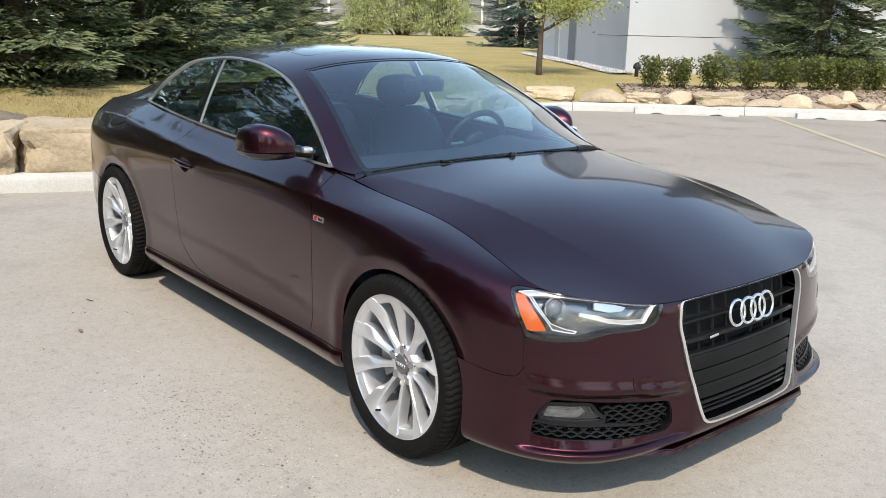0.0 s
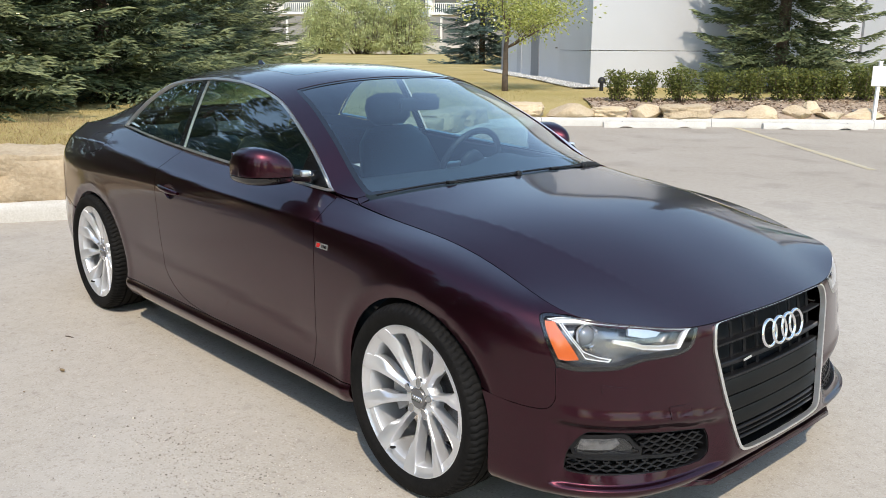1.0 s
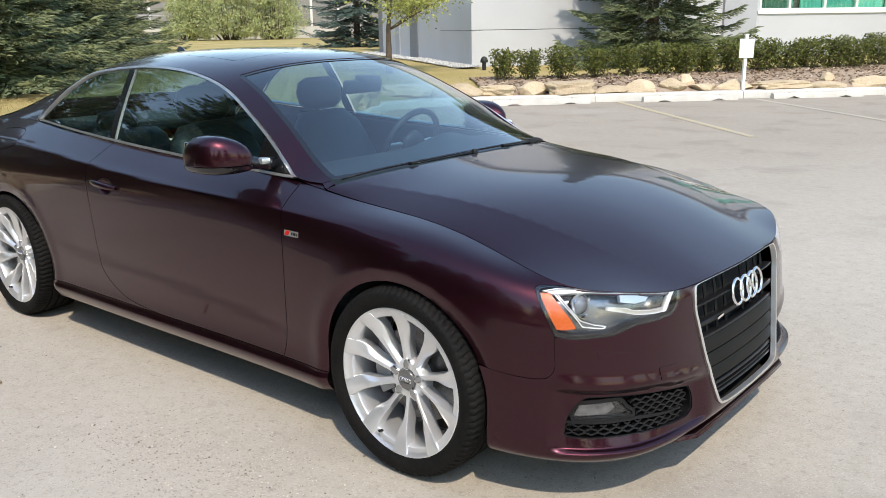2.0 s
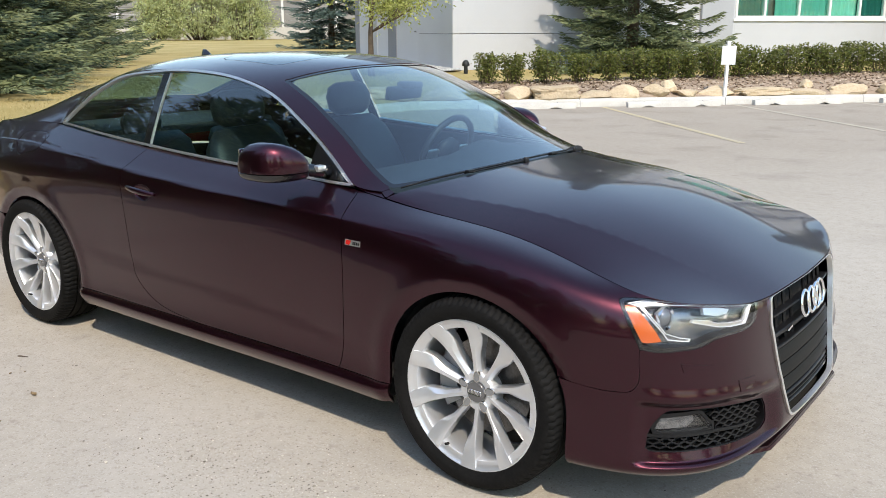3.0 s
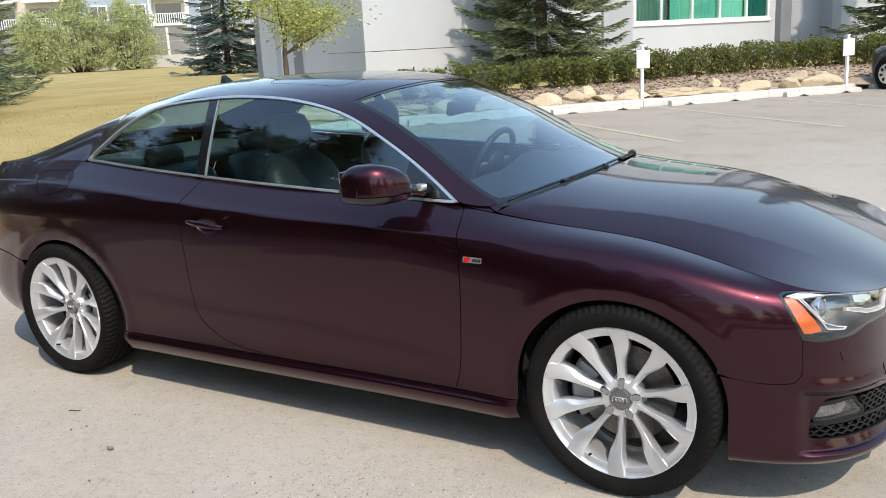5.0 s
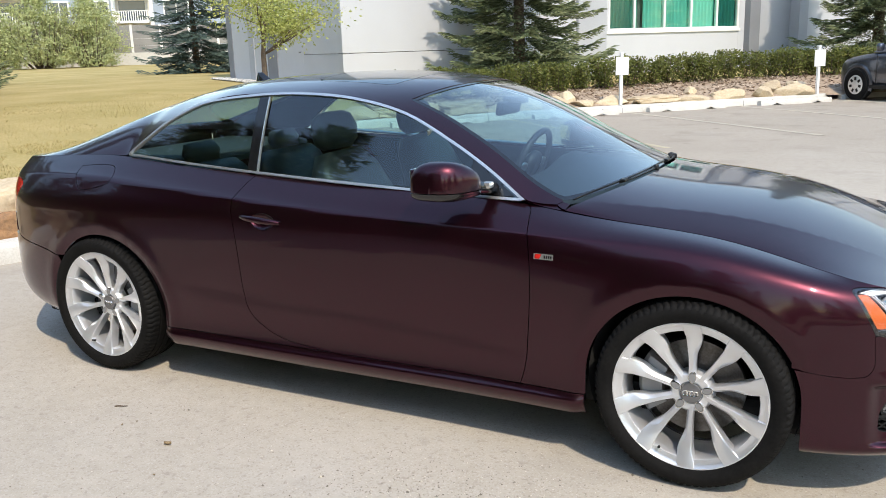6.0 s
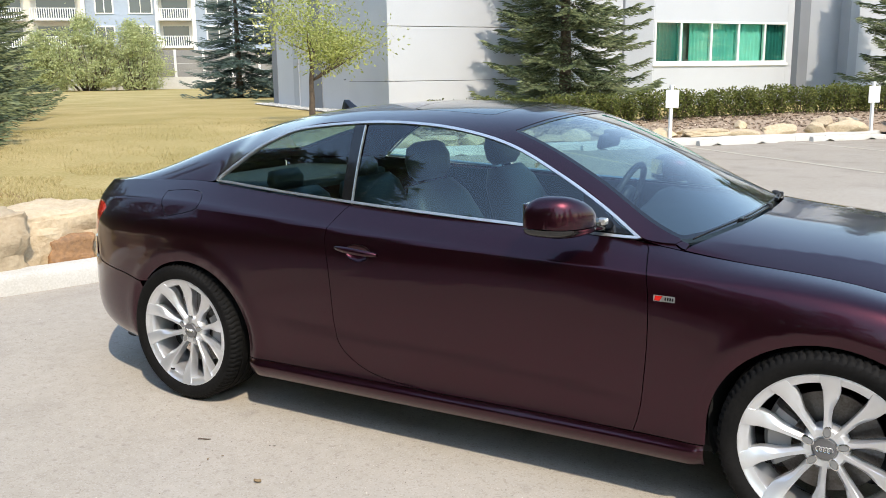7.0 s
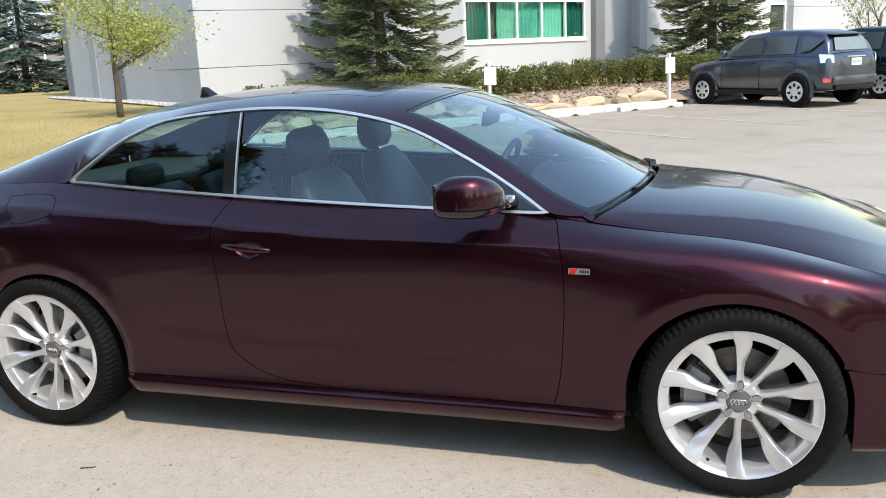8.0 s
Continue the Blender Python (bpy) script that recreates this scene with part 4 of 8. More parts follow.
for f in range(4):
    z = f * FLOOR + 1.95 - FLOOR * 0.0
    for a in (-24.0, -18.0, -13.0):
        flat_window(a, z + 0.7, 2.0, 1.4, 0.6)
    for a, b in ((-9.0, -4.0), (-3.0, 1.4), (2.2, 7.0)):
        flat_balcony(a, b, z + 0.0, 1.7)
    flat_window(8.6, z + 0.7, 1.8, 1.5, 0.9)
    flat_window(12.2, z + 0.7, 2.4, 1.5, 0.9)
    flat_balcony(15.4, 19.0, z, 1.5)
    flat_window(20.6, z + 0.7, 2.6, 1.5, 0.9)
    flat_window(25.8, z + 0.7, 2.4, 1.5, 0.9)
    flat_balcony(35.0, 40.0, z, 1.6)
for a in (7.25, 15.05, 19.05):
    part("pilaster", box((a, -0.35, 0.0), (a + 0.4, 0.0, 13.0)), M_TRIM, flats)

# ---- the coupe: master surfaces, in metres, nose to +x ----
def natural(xs, ys):
    """A smooth curve through (xs, ys); returns a function of an array."""
    xs, ys = np.asarray(xs, float), np.asarray(ys, float)
    n, h = len(xs), np.diff(xs)
    A, r = np.zeros((n, n)), np.zeros(n)
    A[0, 0] = A[-1, -1] = 1
    for i in range(1, n - 1):
        A[i, i - 1:i + 2] = h[i - 1], 2 * (h[i - 1] + h[i]), h[i]
        r[i] = 6 * ((ys[i + 1] - ys[i]) / h[i] - (ys[i] - ys[i - 1]) / h[i - 1])
    m = np.linalg.solve(A, r)

    def at(x):
        x = np.asarray(x, float)
        i = np.clip(np.searchsorted(xs, x) - 1, 0, n - 2)
        t, d = x - xs[i], h[i]
        b = (ys[i + 1] - ys[i]) / d - d * (2 * m[i] + m[i + 1]) / 6
        return ys[i] + t * (b + t * (m[i] / 2 + t * (m[i + 1] - m[i]) / (6 * d)))
    return at


def mirrored(vals, odd=False):
    """Extends a row of values past the centre line at both ends, for a smooth middle."""
    s = -1 if odd else 1
    return [s * vals[2], s * vals[1], *vals, s * vals[-2], s * vals[-3]]


# plan outline at the widest level, from the nose's middle round to the tail's middle
OUT_X = [2.195, 2.185, 2.150, 2.080, 1.960, 1.760, 1.400, 1.000, 0.600, 0.000, -0.600, -1.000, -1.400, -1.780, -2.100, -2.290, -2.365, -2.385]
OUT_Y = [0.000, 0.240, 0.450, 0.640, 0.790, 0.880, 0.917, 0.905, 0.899, 0.907, 0.914, 0.919, 0.924, 0.900, 0.800, 0.580, 0.300, 0.000]
# rails up the side: inward offset and height at each station
RAIL_D = [
    [0.034, 0.028, 0.014, -.004, 0.006, 0.02, 0.028, 0.034, 0.035, 0.035, 0.035, 0.036, 0.040, 0.08, 0.10, 0.13, 0.14, 0.14],
    [0.002, -.006, -.022, -.038, -.026, -.006, 0.004, 0.004, 0.003, 0.003, 0.003, 0.004, 0.008, 0.035, 0.045, 0.05, 0.05, 0.05],
    [0.000, 0.000, 0.000, 0.000, 0.000, 0.003, 0.008, 0.020, 0.024, 0.024, 0.024, 0.020, 0.012, 0.010, 0.006, 0.0, 0.0, 0.0],
    [0.018, 0.017, 0.014, 0.010, 0.006, 0.003, 0.001, 0.008, 0.013, 0.013, 0.012, 0.008, 0.002, 0.002, 0.0, 0.0, 0.0, 0.0],
    [0.032, 0.030, 0.025, 0.018, 0.010, 0.004, 0.000, 0.002, 0.005, 0.005, 0.004, 0.002, 0.000, 0.002, 0.004, 0.01, 0.01, 0.01],
    [0.046, 0.043, 0.036, 0.028, 0.018, 0.012, 0.010, 0.006, 0.002, 0.001, 0.001, 0.002, 0.004, 0.006, 0.015, 0.03, 0.03, 0.03],
    [0.050, 0.047, 0.040, 0.033, 0.026, 0.032, 0.040, 0.028, 0.016, 0.014, 0.014, 0.018, 0.024, 0.026, 0.028, 0.04, 0.04, 0.04],
    [0.056, 0.053, 0.046, 0.040, 0.038, 0.072, 0.104, 0.089, 0.070, 0.072, 0.072, 0.085, 0.105, 0.100, 0.070, 0.05, 0.05, 0.05],
    [0.064, 0.062, 0.055, 0.056, 0.062, 0.138, 0.192, 0.168, 0.150, 0.150, 0.154, 0.172, 0.215, 0.205, 0.150, 0.09, 0.085, 0.085]]
RAIL_Z = [
    [0.186, 0.186, 0.182, 0.180, 0.182, 0.183, 0.190, 0.193, 0.194, 0.194, 0.194, 0.193, 0.194, 0.210, 0.220, 0.230, 0.230, 0.230],
    [0.210, 0.210, 0.207, 0.207, 0.207, 0.206, 0.222, 0.232, 0.236, 0.236, 0.236, 0.234, 0.232, 0.245, 0.265, 0.275, 0.275, 0.275],
    [0.270, 0.270, 0.270, 0.270, 0.275, 0.285, 0.290, 0.295, 0.295, 0.295, 0.295, 0.295, 0.295, 0.310, 0.330, 0.340, 0.340, 0.340],
    [0.370, 0.370, 0.370, 0.375, 0.390, 0.420, 0.450, 0.430, 0.420, 0.420, 0.420, 0.430, 0.450, 0.450, 0.450, 0.450, 0.450, 0.450],
    [0.470, 0.470, 0.470, 0.480, 0.505, 0.550, 0.600, 0.590, 0.580, 0.590, 0.600, 0.620, 0.640, 0.620, 0.600, 0.590, 0.590, 0.590],
    [0.570, 0.570, 0.570, 0.582, 0.610, 0.665, 0.730, 0.740, 0.760, 0.775, 0.785, 0.790, 0.795, 0.790, 0.780, 0.760, 0.760, 0.760],
    [0.610, 0.610, 0.605, 0.618, 0.648, 0.715, 0.790, 0.810, 0.820, 0.830, 0.840, 0.845, 0.855, 0.855, 0.850, 0.845, 0.840, 0.840],
    [0.640, 0.640, 0.637, 0.655, 0.684, 0.741, 0.819, 0.849, 0.880, 0.890, 0.905, 0.918, 0.935, 0.935, 0.925, 0.915, 0.905, 0.905],
    [0.657, 0.657, 0.658, 0.684, 0.712, 0.753, 0.825, 0.867, 0.922, 0.943, 0.970, 0.988, 1.012, 1.000, 0.985, 0.970, 0.962, 0.960]]

_ox, _oy = np.array(mirrored(OUT_X)), np.array(mirrored(OUT_Y, True))
_oy[-2:] = -np.array(OUT_Y[-2:-4:-1])
_knots = np.r_[0, np.cumsum(np.hypot(np.diff(_ox), np.diff(_oy)))]
_knots -= _knots[2]
U_END = float(_knots[-3])
U_AT = _knots[2:-2]
_fx, _fy = natural(_knots, _ox), natural(_knots, _oy)
_fd = [natural(_knots, mirrored(r)) for r in RAIL_D]
_fz = [natural(_knots, mirrored(r)) for r in RAIL_Z]
V_SCALE = 0.90          # metres of height that v = 1 stands for


def shell(u, v):
    """Points of the lower body: u metres round the plan from the nose, v from the bottom edge (0) to the top edge (1). The side is y > 0."""
    u, v = np.broadcast_arrays(np.asarray(u, float), np.asarray(v, float))
    e = 1e-3
    tx, ty = (_fx(u + e) - _fx(u - e)), (_fy(u + e) - _fy(u - e))
    ln = np.hypot(tx, ty)
    nx, ny = ty / ln, -tx / ln
    D = np.stack([f(u) for f in _fd], -1)
    Z = np.stack([f(u) for f in _fz], -1)
    # a uniform cubic B-spline up the rails, its ends clamped
    order = [0, 0, 0, 1, 2, 3, 4, 5, 6, 7, 8, 8, 8]
    D, Z = D[..., order], Z[..., order]
    spans = len(order) - 3
    s = np.clip(v, 0, 1) * spans
    i = np.clip(s.astype(int), 0, spans - 1)
    t = s - i
    w = [(1 - t) ** 3 / 6, (3 * t ** 3 - 6 * t ** 2 + 4) / 6, (-3 * t ** 3 + 3 * t ** 2 + 3 * t + 1) / 6, t ** 3 / 6]
    d = sum(w[k] * np.take_along_axis(D, (i + k)[..., None], -1)[..., 0] for k in range(4))
    z = sum(w[k] * np.take_along_axis(Z, (i + k)[..., None], -1)[..., 0] for k in range(4))
    return np.stack([_fx(u) - nx * d, _fy(u) - ny * d, z], -1)


_gu, _gv = np.meshgrid(np.linspace(0, U_END, 420), np.linspace(0, 1, 90), indexing="ij")
_gp = shell(_gu, _gv)


def shell_uv(axes, a, b, near=None):
    """The (u, v) at which two coordinates of the shell, axes such as 'xz', take the values a and b."""
    ia, ib = "xyz".index(axes[0]), "xyz".index(axes[1])
    cost = (_gp[..., ia] - a) ** 2 + (_gp[..., ib] - b) ** 2
    if near is not None:
        cost = cost + 10.0 * ((_gu < near[0]) | (_gu > near[1]))
    k = np.unravel_index(np.argmin(cost), cost.shape)
    u, v = _gu[k], _gv[k]
    for _ in range(12):
        p = shell(u, v)
        pu, pv = (shell(u + 1e-4, v) - p) / 1e-4, (shell(u, min(v + 1e-4, 1)) - shell(u, min(v + 1e-4, 1) - 1e-4)) / 1e-4
        J = np.array([[pu[ia], pv[ia]], [pu[ib], pv[ib]]])
        step = np.linalg.lstsq(J, np.array([a - p[ia], b - p[ib]]), rcond=None)[0]
        u, v = float(np.clip(u + np.clip(step[0], -0.1, 0.1), 0, U_END)), float(np.clip(v + np.clip(step[1], -0.1, 0.1), 0, 1))
    return u, v


# upper body: outer edge of roof and pillars, and the middle line
EDGE_X = [1.000, 0.860, 0.736, 0.585, 0.409, 0.179, -0.058, -0.299, -0.548, -0.858, -1.114, -1.220, -1.280, -1.312, -1.350, -1.400, -1.465, -1.559, -1.651, -1.743, -1.833, -1.914, -1.987, -2.057, -2.300]
EDGE_Y = [0.745, 0.742, 0.747, 0.708, 0.665, 0.616, 0.591, 0.586, 0.592, 0.608, 0.656, 0.684, 0.701, 0.711, 0.7105, 0.7078, 0.7045, 0.7007, 0.6986, 0.6968, 0.6945, 0.690, 0.681, 0.664, 0.620]
EDGE_Z = [0.868, 0.893, 0.922, 1.021, 1.117, 1.219, 1.274, 1.297, 1.296, 1.266, 1.162, 1.097, 1.046, 1.020, 1.0125, 1.0122, 1.012, 1.010, 1.005, 1.000, 0.996, 0.992, 0.987, 0.982, 0.964]
MID_X = [1.100, 1.020, 0.800, 0.600, 0.400, 0.200, 0.000, -0.300, -0.700, -1.100, -1.400, -1.650, -1.850, -1.980, -2.120, -2.300]
MID_Z = [0.920, 0.960, 1.075, 1.176, 1.263, 1.326, 1.353, 1.366, 1.357, 1.310, 1.240, 1.153, 1.070, 1.020, 0.988, 0.962]
_ey, _ez = natural(EDGE_X[::-1], EDGE_Y[::-1]), natural(EDGE_X[::-1], EDGE_Z[::-1])
_mz = natural(MID_X[::-1], MID_Z[::-1])
_pw = natural([-2.3, -1.9, -1.4, -0.9, -0.3, 0.2, 0.6, 1.0], [3.2, 3.4, 3.4, 3.0, 2.7, 2.6, 2.3, 2.2])


def top(x, y):
    """Points of the roof, windscreens and pillars over (x, y)."""
    x, y = np.broadcast_arrays(np.asarray(x, float), np.asarray(y, float))
    r = np.abs(y) / _ey(x)
    z = _mz(x) - (_mz(x) - _ez(x)) * r ** _pw(x)
    return np.stack([x, y, z], -1)


# side windows: a gently bowed surface over (x, z)
_by = natural([-1.6, -1.29, -1.0, -0.485, 0.0, 0.4, 0.73, 1.0], [0.690, 0.712, 0.738, 0.762, 0.762, 0.757, 0.748, 0.735])
_bz = natural([-1.6, -1.29, -1.0, -0.485, 0.0, 0.4, 0.73, 1.0], [1.035, 1.020, 1.000, 0.970, 0.945, 0.928, 0.917, 0.915])
_ty, _tz = _ey, _ez


def side(x, z):
    x, z = np.broadcast_arrays(np.asarray(x, float), np.asarray(z, float))
    h = z - _bz(x)
    y = _by(x) - 0.44 * h - 0.28 * h * h
    return np.stack([x, y, z], -1)


def inside(poly, pts):
    """Which points lie in a closed polygon."""
    poly, pts = np.asarray(poly), np.asarray(pts)
    x, y = pts[:, 0], pts[:, 1]
    hit = np.zeros(len(pts), bool)
    for (x0, y0), (x1, y1) in zip(poly, np.roll(poly, -1, 0)):
        if y0 != y1:
            hit ^= ((y0 > y) != (y1 > y)) & (x < (x1 - x0) * (y - y0) / (y1 - y0) + x0)
    return hit


def dense(poly, step):
    """A closed polygon with no edge longer than step."""
    out = []
    poly = np.asarray(poly, float)
    for a, b in zip(poly, np.roll(poly, -1, 0)):
        n = max(1, int(math.ceil(np.linalg.norm(b - a) / step)))
        out.extend(a + (b - a) * k / n for k in range(n))
    return np.array(out)


def curvy(points, per=6):
    """An open Catmull-Rom curve through points of a plane."""
    p = np.asarray(points, float)
    ext = np.vstack([2 * p[0] - p[1], p, 2 * p[-1] - p[-2]])
    out = []
    for i in range(1, len(ext) - 2):
        a, b, c, d = ext[i - 1:i + 3]
        for k in range(per):
            t = k / per
            out.append(0.5 * (2 * b + (c - a) * t + (2 * a - 5 * b + 4 * c - d) * t * t + (3 * b - a - 3 * c + d) * t ** 3))
    out.append(p[-1])
    return np.array(out)


def inset(poly, d):
    """A closed polygon moved inwards by d (outwards where d < 0)."""
    p = np.asarray(poly, float)
    keep = np.linalg.norm(p - np.roll(p, 1, 0), axis=1) > 1e-6
    p = p[keep]
    area = 0.5 * np.sum(p[:, 0] * np.roll(p[:, 1], -1) - np.roll(p[:, 0], -1) * p[:, 1])
    e = np.roll(p, -1, 0) - p
    n = np.stack([-e[:, 1], e[:, 0]], 1) / (np.linalg.norm(e, axis=1)[:, None] + 1e-12) * np.sign(area)
    m = n + np.roll(n, 1, 0)
    m /= np.maximum(0.35, (m * n).sum(1))[:, None]
    return p + m * d


def skin(name, outline, surf, step=0.03, holes=(), sides=(-1,), rim=0.012, lift=0.0, gap=0.0, flip=1, seam=None, edge_step=None):
    """A thin panel cut out of a master surface: outline and holes lie in the surface's own plane, surf gives its points.
    sides: -1 the car's right, +1 its left; both give one mesh. rim: depth of the turned-in edge. seam: a line u = seam with no rim."""
    outline = np.asarray(outline, float)
    if gap:
        outline = inset(outline, gap)
        if seam is not None:
            outline[np.abs(outline[:, 0] - seam) < gap * 2, 0] = seam
    es = edge_step or step * 0.6
    loops = [dense(outline, es)] + [dense(h, es) for h in holes]
    lo, hi = loops[0].min(0), loops[0].max(0)
    gx, gy = np.meshgrid(np.arange(lo[0] + step / 2, hi[0], step), np.arange(lo[1] + step / 2, hi[1], step), indexing="ij")
    gx[:, 1::2] += step * 0.5
    pts = np.stack([gx.ravel(), gy.ravel()], 1)
    ok = inside(loops[0], pts)
    for h in loops[1:]:
        ok &= ~inside(h, pts)
    pts = pts[ok]
    ring = np.concatenate(loops)
    if len(pts):
        near = np.full(len(pts), 9.0)
        for k in range(0, len(ring), 200):
            near = np.minimum(near, np.linalg.norm(pts[:, None] - ring[None, k:k + 200], axis=2).min(1))
        pts = pts[near > step * 0.42]
    verts = np.concatenate([ring, pts])
    edges, n = [], 0
    for lp in loops:
        edges += [(n + k, n + (k + 1) % len(lp)) for k in range(len(lp))]
        n += len(lp)
    from_cdt = geometry_cdt([Vector(v) for v in verts], edges, [], 0, 1e-7)
    vo, fo = np.array([tuple(v) for v in from_cdt[0]]), np.array([tuple(f) for f in from_cdt[2]])
    mid = vo[fo].mean(1)
    keep = inside(loops[0], mid)
    for h in loops[1:]:
        keep &= ~inside(h, mid)
    fo = fo[keep]
    a2 = (vo[fo[:, 1]] - vo[fo[:, 0]])
    b2 = (vo[fo[:, 2]] - vo[fo[:, 0]])
    wrong = a2[:, 0] * b2[:, 1] - a2[:, 1] * b2[:, 0] < 0
    fo[wrong] = fo[wrong][:, ::-1]
    h = 2e-4
    P = surf(vo[:, 0], vo[:, 1])
    N = np.cross(surf(vo[:, 0] + h, vo[:, 1]) - surf(vo[:, 0] - h, vo[:, 1]), surf(vo[:, 0], vo[:, 1] + h) - surf(vo[:, 0], vo[:, 1] - h))
    N = flip * N / (np.linalg.norm(N, axis=1)[:, None] + 1e-15)
    if flip < 0:
        fo = fo[:, ::-1]
    P = P + N * lift
    V, F, NN, base = [], [], [], 0
    count = {}
    for f in fo:
        for i in range(3):
            e = (f[i], f[(i + 1) % 3])
            count[e] = count.get(e, 0) + 1
    border = [e for e in count if (e[1], e[0]) not in count]
    if seam is not None:
        border = [e for e in border if not (abs(vo[e[0], 0] - seam) < 1e-4 and abs(vo[e[1], 0] - seam) < 1e-4)]
    for s in sides:
        q, nn = P.copy(), N.copy()
        if s < 0:
            q[:, 1] *= -1
            nn[:, 1] *= -1
        faces = [tuple(f) for f in fo] if s > 0 else [tuple(f[::-1]) for f in fo]
        rv, rn, rf = [], [], []
        if rim:
            for a, b in border:
                i = len(q) + len(rv)
                t = q[b] - q[a]
                out = np.cross(t, nn[a]) * (1 if s > 0 else -1)
                out /= np.linalg.norm(out) + 1e-12
                rv += [q[a], q[b], q[b] - nn[b] * rim, q[a] - nn[a] * rim]
                rn += [out] * 4
                quad = (i, i + 3, i + 2, i + 1)
                rf.append(quad if s > 0 else quad[::-1])
        V.append(np.vstack([q, np.array(rv)]) if rv else q)
        NN.append(np.vstack([nn, np.array(rn)]) if rv else nn)
        F += [tuple(int(i) + base for i in f) for f in faces + rf]
        base += len(V[-1])
    V, NN = np.concatenate(V), np.concatenate(NN)
    me = bpy.data.meshes.new(name)
    me.from_pydata(V.tolist(), [], F)
    me.update()
    me.polygons.foreach_set("use_smooth", [True] * len(me.polygons))
    me.normals_split_custom_set_from_vertices([tuple(n) for n in NN])
    return me


from mathutils.geometry import delaunay_2d_cdt as geometry_cdt


ARCH_F = (1.366, 0.335, 0.352, 0.328)     # wheel arch: x, z, half width, height
ARCH_R = (-1.338, 0.332, 0.354, 0.334)
_crease = natural([1.2, 1.834, 2.114, 2.619, 2.927, 3.361, 3.778, 4.373, 4.88, 5.2], [0.720, 0.717, 0.709, 0.711, 0.721, 0.743, 0.764, 0.776, 0.783, 0.783])
_crease_h = natural([1.1, 1.45, 1.9, 2.3, 3.0, 3.8, 4.4, 4.8, 5.1], [0.0, 0.003, 0.010, 0.017, 0.019, 0.019, 0.015, 0.008, 0.0])


_low = natural([1.9, 2.07, 2.20, 2.64, 2.95, 3.18, 3.67, 3.9], [0.345, 0.353, 0.364, 0.388, 0.400, 0.401, 0.410, 0.412])


def soft(x, a, b):
    t = np.clip((x - a) / (b - a), 0, 1)
    return t * t * (3 - 2 * t)


def shell_n(u, v):
    """Points and outward normals of the plain shell."""
    p = shell(u, v)
    e = 1e-3
    n = np.cross(shell(u + e, v) - shell(u - e, v), shell(u, np.minimum(v + e, 1)) - shell(u, np.minimum(v + e, 1) - 2 * e))
    return p, n / (np.linalg.norm(n, axis=-1)[..., None] + 1e-12)


def shell_s(u, w):
    """The shell over metres in both directions, with its shoulder crease and flared arches."""
    u, v = np.broadcast_arrays(np.asarray(u, float), np.asarray(w, float) / V_SCALE)
    p, n = shell_n(u, v)
    off = np.where((u > 1.1) & (u < 5.1), np.maximum(_crease_h(u), 0), 0) * np.exp(-np.sqrt((v - _crease(u)) ** 2 + 6e-5) / 0.036)
    # the crease low on the door: a ledge under a shallow hollow
    s = v - _low(u)
    off = off - 0.0055 * soft(s, -0.014, 0.022) * np.exp(-np.maximum(s - 0.018, 0) / 0.075) * soft(u, 1.93, 2.2) * (1 - soft(u, 3.5, 3.8))
    # the skirt stands proud of the door and catches the sky on its upper edge
    off = off + 0.015 * (1 - soft(v, 0.205, 0.246)) * soft(u, 1.72, 1.95) * (1 - soft(u, 3.70, 3.95))
    for cx, cz, rx, rz in (ARCH_F, ARCH_R):
        rho = np.sqrt(((p[..., 0] - cx) / rx) ** 2 + ((np.maximum(p[..., 2], cz) - cz) / rz) ** 2)
        off = off + np.where(np.abs(p[..., 0] - cx) < 0.6, 0.0035 * np.exp(-((rho - 1.14) / 0.10) ** 2) - 0.010 * (1 - soft(rho, 0.97, 1.12)), 0) * (u > 0.95)
    return p + n * off[..., None]


def S(points):
    """(u, v) points of the shell, in metres."""
    return np.asarray(points, float) * (1, V_SCALE)


